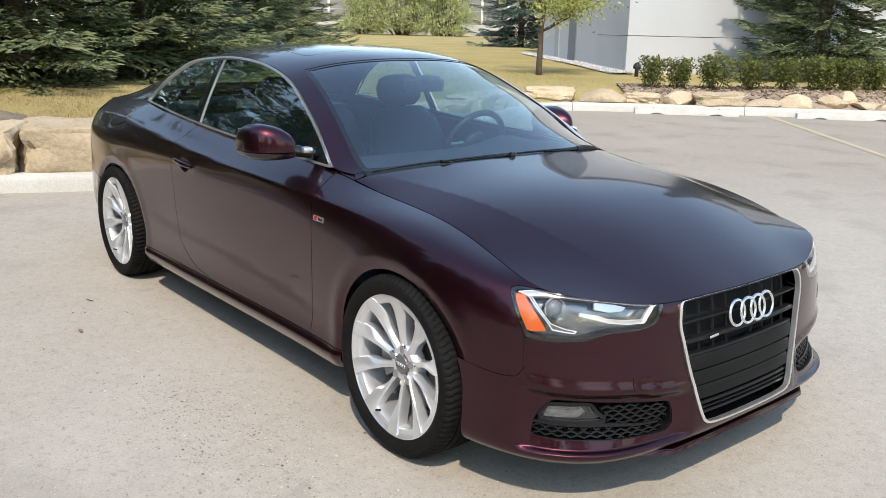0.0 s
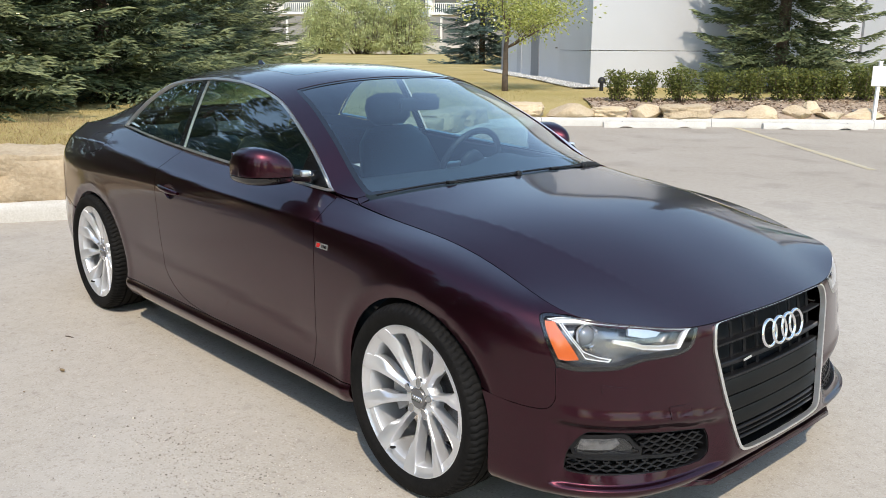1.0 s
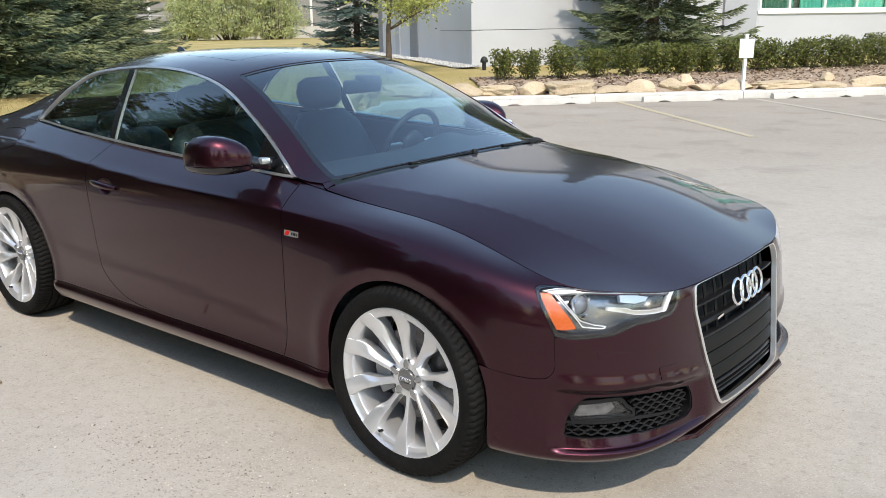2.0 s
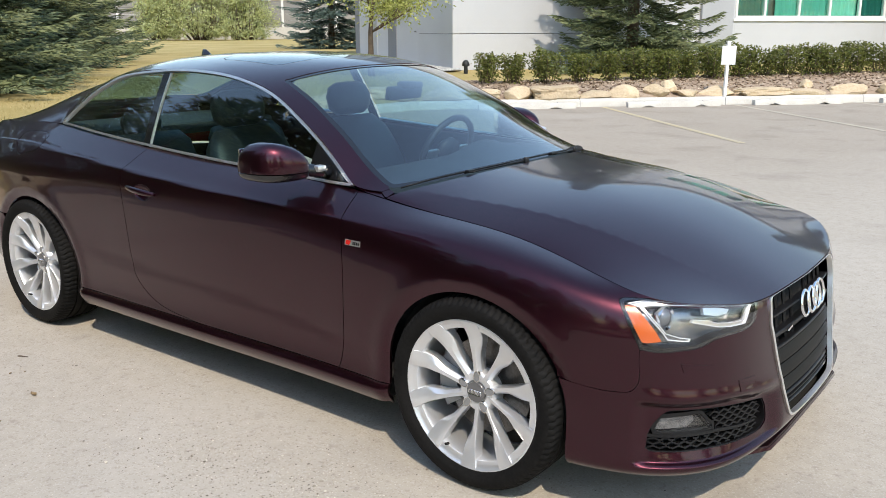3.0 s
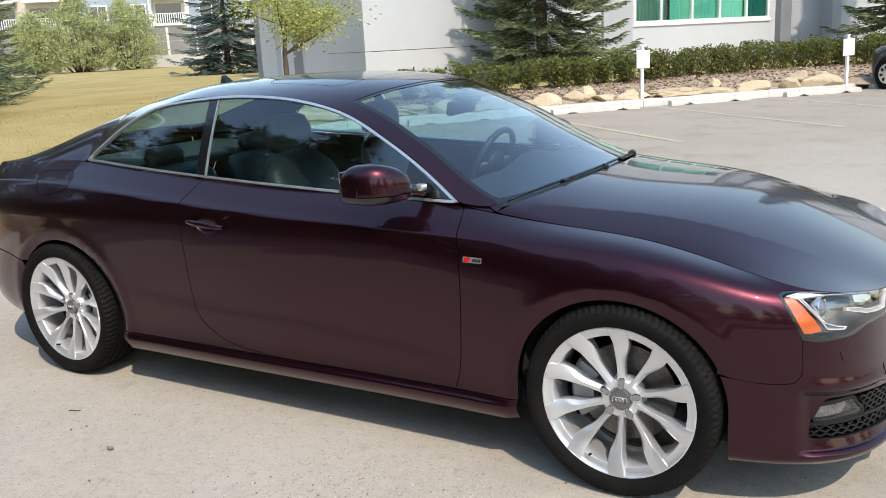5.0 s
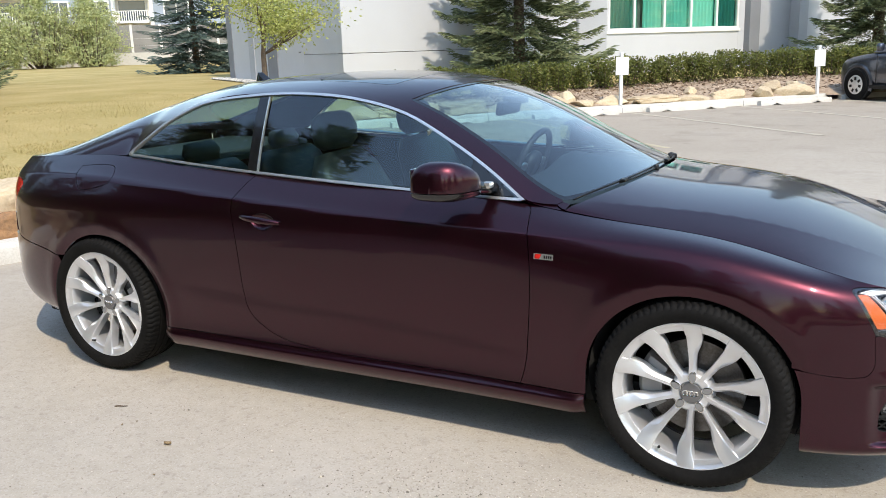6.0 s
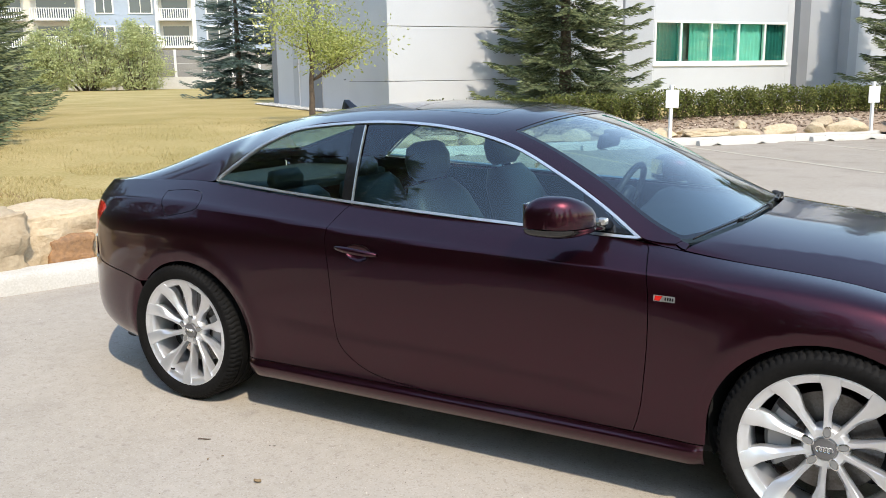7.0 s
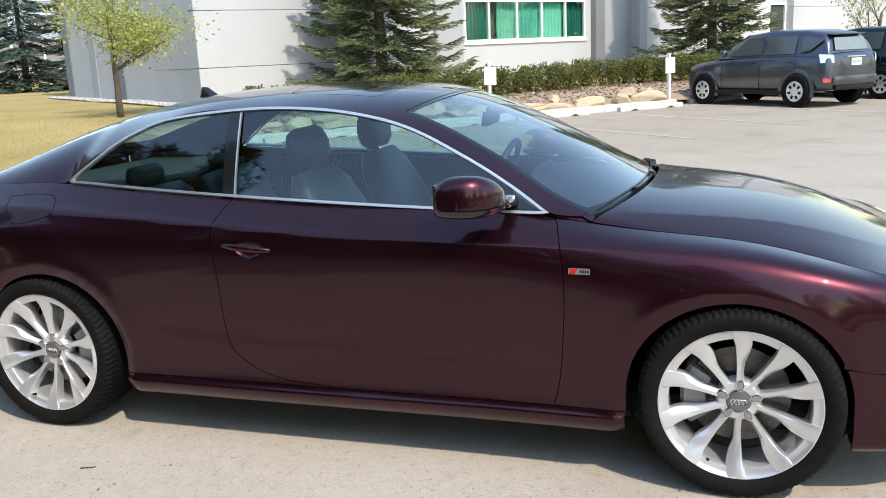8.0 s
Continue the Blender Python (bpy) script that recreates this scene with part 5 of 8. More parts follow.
# ---- the coupe's own materials ----
def car_paint(name, deep, flake, rough=0.32):
    mt = bpy.data.materials.new(name)
    mt.use_nodes = True
    nt = mt.node_tree
    b = nt.nodes["Principled BSDF"]
    geo = nt.nodes.new("ShaderNodeNewGeometry")
    fl = nt.nodes.new("ShaderNodeTexVoronoi")
    fl.inputs["Scale"].default_value = 1800.0
    nt.links.new(geo.outputs["Position"], fl.inputs["Vector"])
    mix = nt.nodes.new("ShaderNodeMix")
    mix.data_type = "RGBA"
    mix.inputs[6].default_value, mix.inputs[7].default_value = (*deep, 1), (*flake, 1)
    sep = nt.nodes.new("ShaderNodeSeparateColor")
    nt.links.new(fl.outputs["Color"], sep.inputs[0])
    nt.links.new(sep.outputs[0], mix.inputs[0])
    nt.links.new(mix.outputs[2], b.inputs["Base Color"])
    b.inputs["Metallic"].default_value = 0.95
    b.inputs["Roughness"].default_value = rough
    b.inputs["Coat Weight"].default_value = 1.0
    b.inputs["Coat IOR"].default_value = 1.36
    b.inputs["Sheen Weight"].default_value = 0.03          # film of road dust that also adds brightness at grazing angles
    b.inputs["Sheen Roughness"].default_value = 0.24
    b.inputs["Sheen Tint"].default_value = (0.95, 0.82, 0.90, 1)
    dust = nt.nodes.new("ShaderNodeTexNoise")
    dust.inputs["Scale"].default_value = 2.2
    dust.inputs["Detail"].default_value = 7.0
    nt.links.new(geo.outputs["Position"], dust.inputs["Vector"])
    rg = nt.nodes.new("ShaderNodeMapRange")
    rg.inputs[1].default_value, rg.inputs[2].default_value = 0.35, 0.75
    rg.inputs[3].default_value, rg.inputs[4].default_value = 0.005, 0.03
    nt.links.new(dust.outputs[0], rg.inputs[0])
    nt.links.new(rg.outputs[0], b.inputs["Coat Roughness"])
    bp = nt.nodes.new("ShaderNodeBump")
    bp.inputs["Strength"].default_value = 0.03
    bp.inputs["Distance"].default_value = 0.0006
    peel = nt.nodes.new("ShaderNodeTexNoise")
    peel.inputs["Scale"].default_value = 130.0
    nt.links.new(geo.outputs["Position"], peel.inputs["Vector"])
    nt.links.new(peel.outputs[0], bp.inputs["Height"])
    nt.links.new(bp.outputs[0], b.inputs["Coat Normal"])
    return mt


M_PAINT = car_paint("burgundy_metallic", (0.013, 0.0026, 0.0050), (0.080, 0.0182, 0.0320), 0.34)
M_CHROME = material("brushed_chrome", (0.80, 0.79, 0.77), 0.30, 0.9, vary=(0.74, 0.73, 0.71), scale=9.0, fine=90.0)
M_BRIGHT = material("polished_chrome", (0.86, 0.87, 0.88), 0.06, 1.0)
M_BLACK = material("black_plastic", (0.007, 0.007, 0.008), 0.38, vary=(0.011, 0.011, 0.012), scale=9.0, fine=120.0, bump=0.15, bump_scale=500.0, spec=0.25)
M_PANEL = material("dark_panel_plastic", (0.005, 0.0055, 0.0055), 0.5, vary=(0.009, 0.009, 0.009), scale=9.0, fine=120.0, bump=0.15, bump_scale=500.0, spec=0.15)
M_GLOSS = material("gloss_black", (0.008, 0.008, 0.009), 0.12, coat=0.5)
M_MATT = material("matt_black_lining", (0.010, 0.010, 0.010), 0.9)
M_RUBBER = material("tyre_rubber", (0.006, 0.006, 0.006), 0.7, vary=(0.012, 0.0115, 0.011), scale=8.0, fine=90.0, bump=0.2, bump_scale=260.0, spec=0.1)
M_ALLOY = material("silver_alloy", (0.76, 0.77, 0.79), 0.33, 0.72, vary=(0.76, 0.775, 0.80), scale=6.0, fine=80.0, coat=0.3)
M_CAP = material("dark_grey_cap", (0.20, 0.20, 0.205), 0.32, 0.6)
M_DISC = material("brake_disc_steel", (0.16, 0.155, 0.15), 0.38, 0.9, vary=(0.10, 0.09, 0.08), scale=25.0, fine=140.0)
M_CALIPER = material("grey_caliper", (0.30, 0.30, 0.30), 0.5, 0.4)
M_AMBER = material("amber_reflector", (0.60, 0.105, 0.012), 0.20, vary=(0.66, 0.17, 0.055), scale=14.0, fine=160.0, coat=0.8, bump=0.35, bump_scale=220.0)
M_RED = material("red_lens", (0.55, 0.02, 0.015), 0.15, coat=1.0)
M_LED = material("white_light_guide", (0.74, 0.76, 0.79), 0.22, coat=0.6)
M_LAMP_GREY = material("lamp_housing_grey", (0.30, 0.315, 0.34), 0.26, 0.75)
M_FOG = material("fog_lamp_reflector", (0.09, 0.09, 0.095), 0.18, 0.6, vary=(0.28, 0.28, 0.285), scale=16.0, fine=60.0, coat=0.5)
M_PROJECTOR = material("projector_glass", (0.20, 0.21, 0.23), 0.08, 0.4, coat=1.0)
M_LENS = clear_glass("lamp_lens", (1, 1, 1), 0.0, 0.95, mirror=0.035)
M_WS = clear_glass("windscreen_glass", (0.70, 0.90, 0.95), 0.0, 0.82, haze=0.005, mirror=0.08)
M_SG = clear_glass("side_glass", (0.70, 0.93, 0.92), 0.0, 0.82, mirror=0.09)
M_LEATHER = material("black_leather", (0.020, 0.020, 0.022), 0.45, vary=(0.028, 0.028, 0.030), scale=5.0, fine=90.0, bump=0.3, bump_scale=300.0)
M_DASH = material("dark_dash_plastic", (0.028, 0.029, 0.031), 0.6, vary=(0.036, 0.037, 0.039), scale=5.0, fine=90.0, bump=0.3, bump_scale=400.0)
M_HEADLINER = material("dark_grey_headliner", (0.06, 0.06, 0.062), 0.95)

car = thing("coupe", "dark burgundy metallic two-door coupe parked on the concrete lot", "car")

# ---- cut lines on the shell, as (u, v) ----

def arch_line(a, n=34, low=0.205):
    """From the arch's rear foot over its crown to its front foot."""
    cx, cz, rx, rz = a
    pts = [(cx - rx, low)] + [(cx - rx * math.cos(math.pi * k / n), cz + rz * math.sin(math.pi * k / n)) for k in range(n + 1)] + [(cx + rx, low)]
    return np.array([shell_uv("xz", x, z, (0.98, 4.75)) for x, z in pts])


arch_f = arch_line(ARCH_F)[::-1]           # front foot first
arch_r = arch_line(ARCH_R)[::-1]
GAP_FRONT = curvy([(2.098, 1.0), (2.065, 0.875), (2.021, 0.585), (2.034, 0.386), (2.0625, 0.2487)])
GAP_REAR = curvy([(2.88, 0.2487), (3.11, 0.2775), (3.25, 0.333), (3.325, 0.405), (3.342, 0.537), (3.366, 0.741), (3.325, 0.92), (3.305, 1.0)])
_front = np.array([p for p in arch_f if p[0] < 1.3])
_front = _front[np.argsort(_front[:, 1])]
GAP_NOSE = curvy([(float(np.interp(0.424, _front[:, 1], _front[:, 0])), 0.424), (1.02, 0.425), (0.95, 0.433), (0.9216, 0.4433), (0.903, 0.471), (0.905, 0.520), (0.9064, 0.5603)])
LAMP = curvy([(0.905, 0.558), (0.9346, 0.62), (0.955, 0.69), (0.9733, 0.7735), (0.955, 0.825), (0.893, 0.885), (0.80, 0.955), (0.70, 0.978), (0.585, 0.982), (0.47, 0.970), (0.432, 0.945), (0.428, 0.88), (0.445, 0.75), (0.470, 0.682), (0.52, 0.650), (0.633, 0.628), (0.708, 0.590), (0.78, 0.574)], 5)[:-1]
LAMP = np.vstack([LAMP, curvy([(0.78, 0.574), (0.85, 0.560), (0.905, 0.558)], 5)[:-1]])
GRILLE = curvy([(0.0, 0.232), (0.15, 0.235), (0.225, 0.243), (0.256, 0.262), (0.272, 0.295), (0.300, 0.38), (0.331, 0.4723), (0.358, 0.57), (0.370, 0.63), (0.370, 0.72), (0.364, 0.82), (0.352, 0.89), (0.325, 0.925), (0.28, 0.938), (0.15, 0.945), (0.0, 0.947)], 5)
def squat(points):
    """Points of the lower intake, drawn up towards its top edge."""
    p = np.asarray(points, float).copy()
    p[:, 1] = 0.398 - (0.398 - p[:, 1]) * 0.83
    return p


FOG = squat(curvy([(0.874, 0.262), (0.862, 0.33), (0.815, 0.388), (0.76, 0.398), (0.626, 0.394), (0.42, 0.372), (0.386, 0.352), (0.379, 0.30), (0.392, 0.255), (0.45, 0.236), (0.66, 0.248), (0.84, 0.250), (0.874, 0.262)], 5)[:-1])
SILL_V = 0.2487
BOWL = np.array([(3.197 + 0.062 * math.cos(a), 0.640 + 0.042 * math.sin(a)) for a in np.linspace(0, 2 * math.pi, 28, endpoint=False)])
FUEL = curvy([(4.405, 0.836), (4.30, 0.850), (4.20, 0.852), (4.155, 0.835), (4.125, 0.790), (4.122, 0.765), (4.15, 0.745), (4.25, 0.716), (4.30, 0.712), (4.335, 0.735), (4.385, 0.79), (4.405, 0.836)], 4)[:-1]


def along_v(v, u0, u1, n=40):
    return np.stack([np.linspace(u0, u1, n), np.full(n, v)], 1)


u_ff, u_fr = float(arch_f[0][0]), float(arch_f[-1][0])      # front arch: front and rear feet
u_rf, u_rr = float(arch_r[0][0]), float(arch_r[-1][0])


def arch_between(line, v_from, v_to):
    """The run of an arch line from where it leaves v_from near its first foot to v_to near its last."""
    k0 = next(i for i in range(len(line)) if line[i][1] >= v_from)
    k1 = next(i for i in range(len(line) - 1, -1, -1) if line[i][1] >= v_to)
    first = [(line[k0][0], v_from)] if line[k0][1] - v_from > 0.004 else []
    last = [(line[k1][0], v_to)] if line[k1][1] - v_to > 0.004 else []
    return np.array(first + [tuple(p) for p in line[k0:k1 + 1]] + last)


def bumper_s(u, w):
    """The shell with the ledge over the lower intakes pressed in."""
    u, w = np.asarray(u, float), np.asarray(w, float)
    v = w / V_SCALE
    p, n = shell_n(u, v)
    crest = 0.425 - 0.03 * np.clip((0.6 - u) / 0.3, 0, 1)
    press = soft(v, 0.205, 0.235) * (1 - soft(v, crest - 0.022, crest)) * soft(u, 0.29, 0.40) * (1 - soft(u, 0.86, 0.93))
    ridge = np.exp(-((v - crest - 0.012) / 0.016) ** 2) * soft(u, 0.27, 0.40) * (1 - soft(u, 0.84, 0.95))
    return p - n * (0.020 * press - 0.007 * ridge)[..., None]


# front bumper: one skin from arch to arch, cut round the grille
k_top = int(np.argmin(np.abs(LAMP - (0.432, 0.945)).sum(1)))
half = np.vstack([along_v(0.0, 0.0, u_ff - 0.004, 40), [(u_ff - 0.004, 0.1)], [tuple(p) for p in arch_f if p[1] < 0.420 and p[0] < 1.3], GAP_NOSE[:-1],
                  LAMP[:k_top - 1:-1], [(0.428, 0.990), (0.425, 1.0)], along_v(1.0, 0.41, 0.0, 20), GRILLE[::-1]])
link_mesh("front_bumper", skin("front_bumper", S(half), bumper_s, 0.013, [S(FOG)], (-1, 1), 0.014, seam=0.0), M_PAINT, car)

for s in (-1, 1):
    # fender
    line = np.vstack([GAP_FRONT, along_v(SILL_V, 2.05, u_fr + 0.004, 12), arch_between(arch_f, 0.424, SILL_V)[::-1], GAP_NOSE[1:-1], LAMP[:int(np.argmin(np.abs(LAMP - (0.893, 0.885)).sum(1)))], [(0.893, 0.893), (0.86, 0.955), (0.845, 1.0)], along_v(1.0, 0.87, 2.08, 60)])
    link_mesh("fender", skin("fender", S(line), shell_s, 0.016, (), (s,), 0.014, gap=0.0016), M_PAINT, car)
    # door
    line = np.vstack([GAP_FRONT, along_v(SILL_V, 2.10, 2.86, 30), GAP_REAR, along_v(1.0, 3.29, 2.11, 40)])
    link_mesh("door", skin("door", S(line), shell_s, 0.016, [S(BOWL)], (s,), 0.014, gap=0.0016), M_PAINT, car)
    # quarter panel
    tail = curvy([(4.475, 0.452), (4.60, 0.470), (4.75, 0.485), (4.845, 0.50), (4.872, 0.54), (4.895, 0.575)], 4)
    lampedge = curvy([(4.895, 0.575), (4.845, 0.645), (4.80, 0.706), (4.83, 0.735), (4.893, 0.752), (5.0, 0.755)], 4)
    line = np.vstack([GAP_REAR[::-1], along_v(SILL_V, 2.90, u_rf - 0.004, 30), arch_between(arch_r, SILL_V, 0.452), tail, lampedge[1:], [(5.0, 1.0)], along_v(1.0, 4.98, 3.32, 60)])
    link_mesh("quarter_panel", skin("quarter_panel", S(line), shell_s, 0.016, [S(FUEL)] if s < 0 else [], (s,), 0.014, gap=0.0014), M_PAINT, car)
    # side skirt
    line = np.vstack([along_v(0.0, u_fr + 0.004, u_rf - 0.004, 60), along_v(SILL_V - 0.004, u_rf - 0.004, u_fr + 0.004, 60)])
    link_mesh("side_skirt", skin("side_skirt", S(line), shell_s, 0.03, (), (s,), 0.014), M_PAINT, car)
    # tail lamp
    lamp_line = np.vstack([lampedge, [(5.28, 0.755), (5.30, 0.70), (5.28, 0.585)], [(4.95, 0.570)]])
    link_mesh("tail_lamp", skin("tail_lamp", S(lamp_line), shell_s, 0.03, (), (s,), 0.02, gap=0.002), M_RED, car, "red tail lamp lens")

# rear bumper and boot face
rear = np.vstack([along_v(0.0, u_rr + 0.006, U_END, 40), [(U_END, 0.5)], along_v(0.50, U_END, 4.86, 20), tail[::-1][2:], [tuple(p) for p in arch_r[::-1] if p[1] < 0.445 and p[0] > 4.3][::-1]])
link_mesh("rear_bumper", skin("rear_bumper", S(rear), shell_s, 0.03, (), (-1, 1), 0.014, gap=0.0016, seam=U_END), M_PAINT, car)
boot = np.vstack([along_v(0.507, 4.90, U_END, 20), along_v(1.0, U_END, 5.005, 30), [(5.005, 0.76), (5.285, 0.76), (5.31, 0.70), (5.285, 0.575), (4.95, 0.563), (4.90, 0.565)]])
link_mesh("boot_face", skin("boot_face", S(boot), shell_s, 0.03, (), (-1, 1), 0.014, gap=0.0016, seam=U_END), M_PAINT, car)

# dark lining behind the skins: closes the gaps and the cabin's lower sides
def lining(u, w):
    p, n = shell_n(u, np.asarray(w) / V_SCALE)
    return p - n * 0.022


for s in (-1, 1):
    line = np.vstack([along_v(0.22, u_fr + 0.03, u_rf - 0.03, 40), along_v(0.985, u_rf - 0.03, u_fr + 0.03, 40)])
    link_mesh("inner_panel", skin("inner_panel", S(line), lining, 0.06, (), (s,), 0.0), M_MATT, car)

# ---- bonnet ----
def shut(k):
    """The bonnet's right-hand edge from the cowl (0) to the corner over the lamp (1), then to the nose's middle (2)."""
    k = np.asarray(k, float)
    u = np.where(k <= 1, 1.955 + (0.86 - 1.955) * np.minimum(k, 1), 0.86 * (2 - np.maximum(k, 1)))
    return shell(u, np.ones_like(u))


_rise = natural([0.0, 0.15, 0.35, 0.55, 0.75, 0.9, 1.0], [0.0, 0.0173, 0.0314, 0.0345, 0.0301, 0.0149, 0.0])
_fold = natural([0.0, 0.15, 0.30, 0.41, 0.60, 0.80, 1.0], [0.88, 0.82, 0.775, 0.74, 0.67, 0.555, 0.43])
_lip = natural([0.0, 0.25, 0.5, 0.7, 0.8, 0.9, 0.95, 0.985, 1.0], [0.0, 0.0005, 0.003, 0.006, 0.008, 0.009, 0.009, 0.005, 0.0])


def bonnet(p, q):
    """p across (-1 right, 1 left), q from the cowl (0) to the leading edge (1): a slightly crowned plateau between two creases."""
    p, q = np.broadcast_arrays(np.asarray(p, float), np.asarray(q, float))
    a = np.clip(np.abs(p), 0, 1)
    q = np.clip(q, 0, 1)
    edge = shut(q)                                  # at |p| = 1
    c0, c1 = shut(np.zeros_like(q)), shut(np.ones_like(q))
    rear = np.stack([1.045 - (1.045 - c0[..., 0]) * a ** 2.6, c0[..., 1] * a, 0.951 - (0.951 - c0[..., 2]) * a ** 2.6], -1)
    front = shut(2 - a)
    out = edge.copy()
    out[..., 1] *= a
    flat0 = np.stack([c0[..., 0], c0[..., 1] * a, c0[..., 2]], -1)
    flat1 = np.stack([c1[..., 0], c1[..., 1] * a, c1[..., 2]], -1)
    back, fore = rear - flat0, front - flat1
    out[..., :2] += back[..., :2] * (1 - q)[..., None] + fore[..., :2] * q[..., None]
    out[..., 2] += back[..., 2] * (1 - q) ** 1.7 + fore[..., 2] * q ** 2.6
    # the plateau falls away outside the creases that run from the windscreen's corners to the grille
    f = _fold(q)
    inner = 1.0 - 0.305 * (a / f) ** 2
    outer = (1.0 - 0.305) * (1 - np.clip((a - f) / (1 - f), 0, 1)) ** 1.15
    s = 0.035
    blend = np.clip(0.5 + (a - f) / (2 * s), 0, 1)
    blend = blend * blend * (3 - 2 * blend)
    out[..., 2] += _rise(q) * (inner * (1 - blend) + outer * blend)
    # its rear edge turns up towards the windscreen
    out[..., 2] += np.maximum(_lip(a), 0) * np.exp(-(q / 0.12) ** 1.5)
    out[..., 1] *= np.sign(p) + (p == 0)
    return out


def bonnet_m(x, y):
    """The bonnet over metres, nearly."""
    return bonnet(np.asarray(y) / 0.76, np.asarray(x) / 1.15)


g = 0.004
line = np.array([(g, -0.755), (1.146, -0.755), (1.146, 0.755), (g, 0.755)])
me = skin("bonnet", dense(line, 0.03), bonnet_m, 0.015, (), (1,), 0.016, flip=1, edge_step=0.012)
nz = sum(pl.normal.z for pl in me.polygons)
if nz < 0:
    bpy.data.meshes.remove(me)
    me = skin("bonnet", dense(line, 0.03), bonnet_m, 0.015, (), (1,), 0.016, flip=-1, edge_step=0.012)
link_mesh("bonnet", me, M_PAINT, car)

# ---- roof, windscreens, pillars ----
def both(points):
    """A right-hand half outline, from the middle line round, closed by its mirror."""
    p = np.asarray(points, float)
    return np.vstack([p, (p * (1, -1))[::-1]])


xs = np.linspace(0.845, -2.03, 150)
rim_line = np.stack([xs, _ey(xs) - 0.001], 1)
WS = curvy([(1.035, 0.0), (1.015, 0.30), (0.955, 0.55), (0.885, 0.665), (0.845, 0.685), (0.78, 0.672), (0.65, 0.642), (0.50, 0.608), (0.34, 0.570), (0.20, 0.543), (0.145, 0.525), (0.155, 0.49), (0.195, 0.36), (0.225, 0.20), (0.235, 0.0)], 5)
BL = curvy([(-1.00, 0.0), (-1.01, 0.22), (-1.05, 0.40), (-1.10, 0.445), (-1.20, 0.465), (-1.45, 0.490), (-1.70, 0.505), (-1.80, 0.48), (-1.84, 0.36), (-1.86, 0.0)], 5)
SUNROOF = np.array([(0.03, 0.0), (0.025, 0.30), (0.0, 0.40), (-0.03, 0.425), (-0.36, 0.425), (-0.40, 0.40), (-0.405, 0.0)])
k_ws = int(np.argmin(np.abs(WS - (0.845, 0.685)).sum(1)))
foot = [(0.846, 0.7215), (0.800, 0.7360), (0.752, float(_ey(0.752)) - 0.001)]
roof_half = np.vstack([WS[k_ws:][::-1], [(0.862, 0.696)], foot, rim_line[xs < 0.75], [(-1.97, 0.60), (-1.962, 0.40), (-1.955, 0.0)]])
for s in (-1, 1):
    low = [(x, float(_ey(x)) - 0.001) for x in np.linspace(0.752, 0.888, 8)]
    corner = np.array(low + [(0.872, 0.7365), (0.858, 0.7290)] + foot[:-1])
    link_mesh("fender_corner", skin("fender_corner", corner, top, 0.02, (), (s,), 0.016, lift=-0.006, gap=0.0014, edge_step=0.008), M_PAINT, car)
    corner = np.array([(0.846, 0.7215), (0.858, 0.7290), (0.872, 0.7365), (0.886, 0.7385), (0.890, 0.700), (0.862, 0.696)])
    link_mesh("bonnet_corner", skin("bonnet_corner", corner, top, 0.02, (), (s,), 0.016, lift=-0.001, gap=0.0014, edge_step=0.008), M_PAINT, car)
link_mesh("roof", skin("roof", both(roof_half), top, 0.03, [both(BL), both(SUNROOF)], (1,), 0.014, edge_step=0.015), M_PAINT, car)
link_mesh("windscreen", skin("windscreen", inset(both(WS), 0.0025), top, 0.035, (), (1,), 0.0, lift=-0.004, edge_step=0.02), M_WS, car, "clear windscreen")
band = both(WS)
link_mesh("windscreen_seal", skin("windscreen_seal", band, top, 0.03, [inset(band, 0.020)], (1,), 0.0, lift=-0.002, edge_step=0.012), M_GLOSS, car, "black windscreen border")
link_mesh("rear_window", skin("rear_window", inset(both(BL), 0.0025), top, 0.035, (), (1,), 0.0, lift=-0.004, edge_step=0.02), M_SG, car, "tinted rear window")
band = both(BL)
link_mesh("rear_window_seal", skin("rear_window_seal", band, top, 0.03, [inset(band, 0.022)], (1,), 0.0, lift=-0.002, edge_step=0.012), M_GLOSS, car, "black rear window border")
link_mesh("sunroof", skin("sunroof", inset(both(SUNROOF), 0.004), top, 0.035, (), (1,), 0.01, edge_step=0.02), M_GLOSS, car, "dark glass sunroof")
tail_edge = shell(np.linspace(4.955, U_END, 40), np.ones(40))[:, :2]
lid = np.vstack([[(-1.963, 0.0), (-1.970, 0.40), (-1.978, 0.60)], tail_edge[:-1] * (1, 0.994) + (0.003, 0), [(-2.297, 0.0)]])
link_mesh("boot_lid", skin("boot_lid", both(lid), top, 0.03, (), (1,), 0.016, edge_step=0.015), M_PAINT, car)
# cowl and deck filler under the skins
part("cowl", box((0.82, -0.60, 0.78), (0.99, 0.60, 0.885), 0.03), M_MATT, car, "black cowl panel")

# ---- side windows with their bright surround ----
DLO = np.vstack([curvy([(0.736, 0.918), (0.585, 1.018), (0.409, 1.114), (0.179, 1.216), (-0.058, 1.271), (-0.299, 1.294), (-0.548, 1.293), (-0.858, 1.263), (-1.010, 1.212), (-1.114, 1.158), (-1.210, 1.092), (-1.286, 1.036), (-1.300, 1.020)], 6)[:-1],
                 curvy([(-1.300, 1.020), (-1.285, 1.0125), (-1.20, 1.009), (-1.0, 0.996), (-0.485, 0.966), (0.0, 0.941), (0.4, 0.924), (0.68, 0.914), (0.736, 0.918)], 6)[:-1]])


def side_out(x, z):
    return side(x, z)


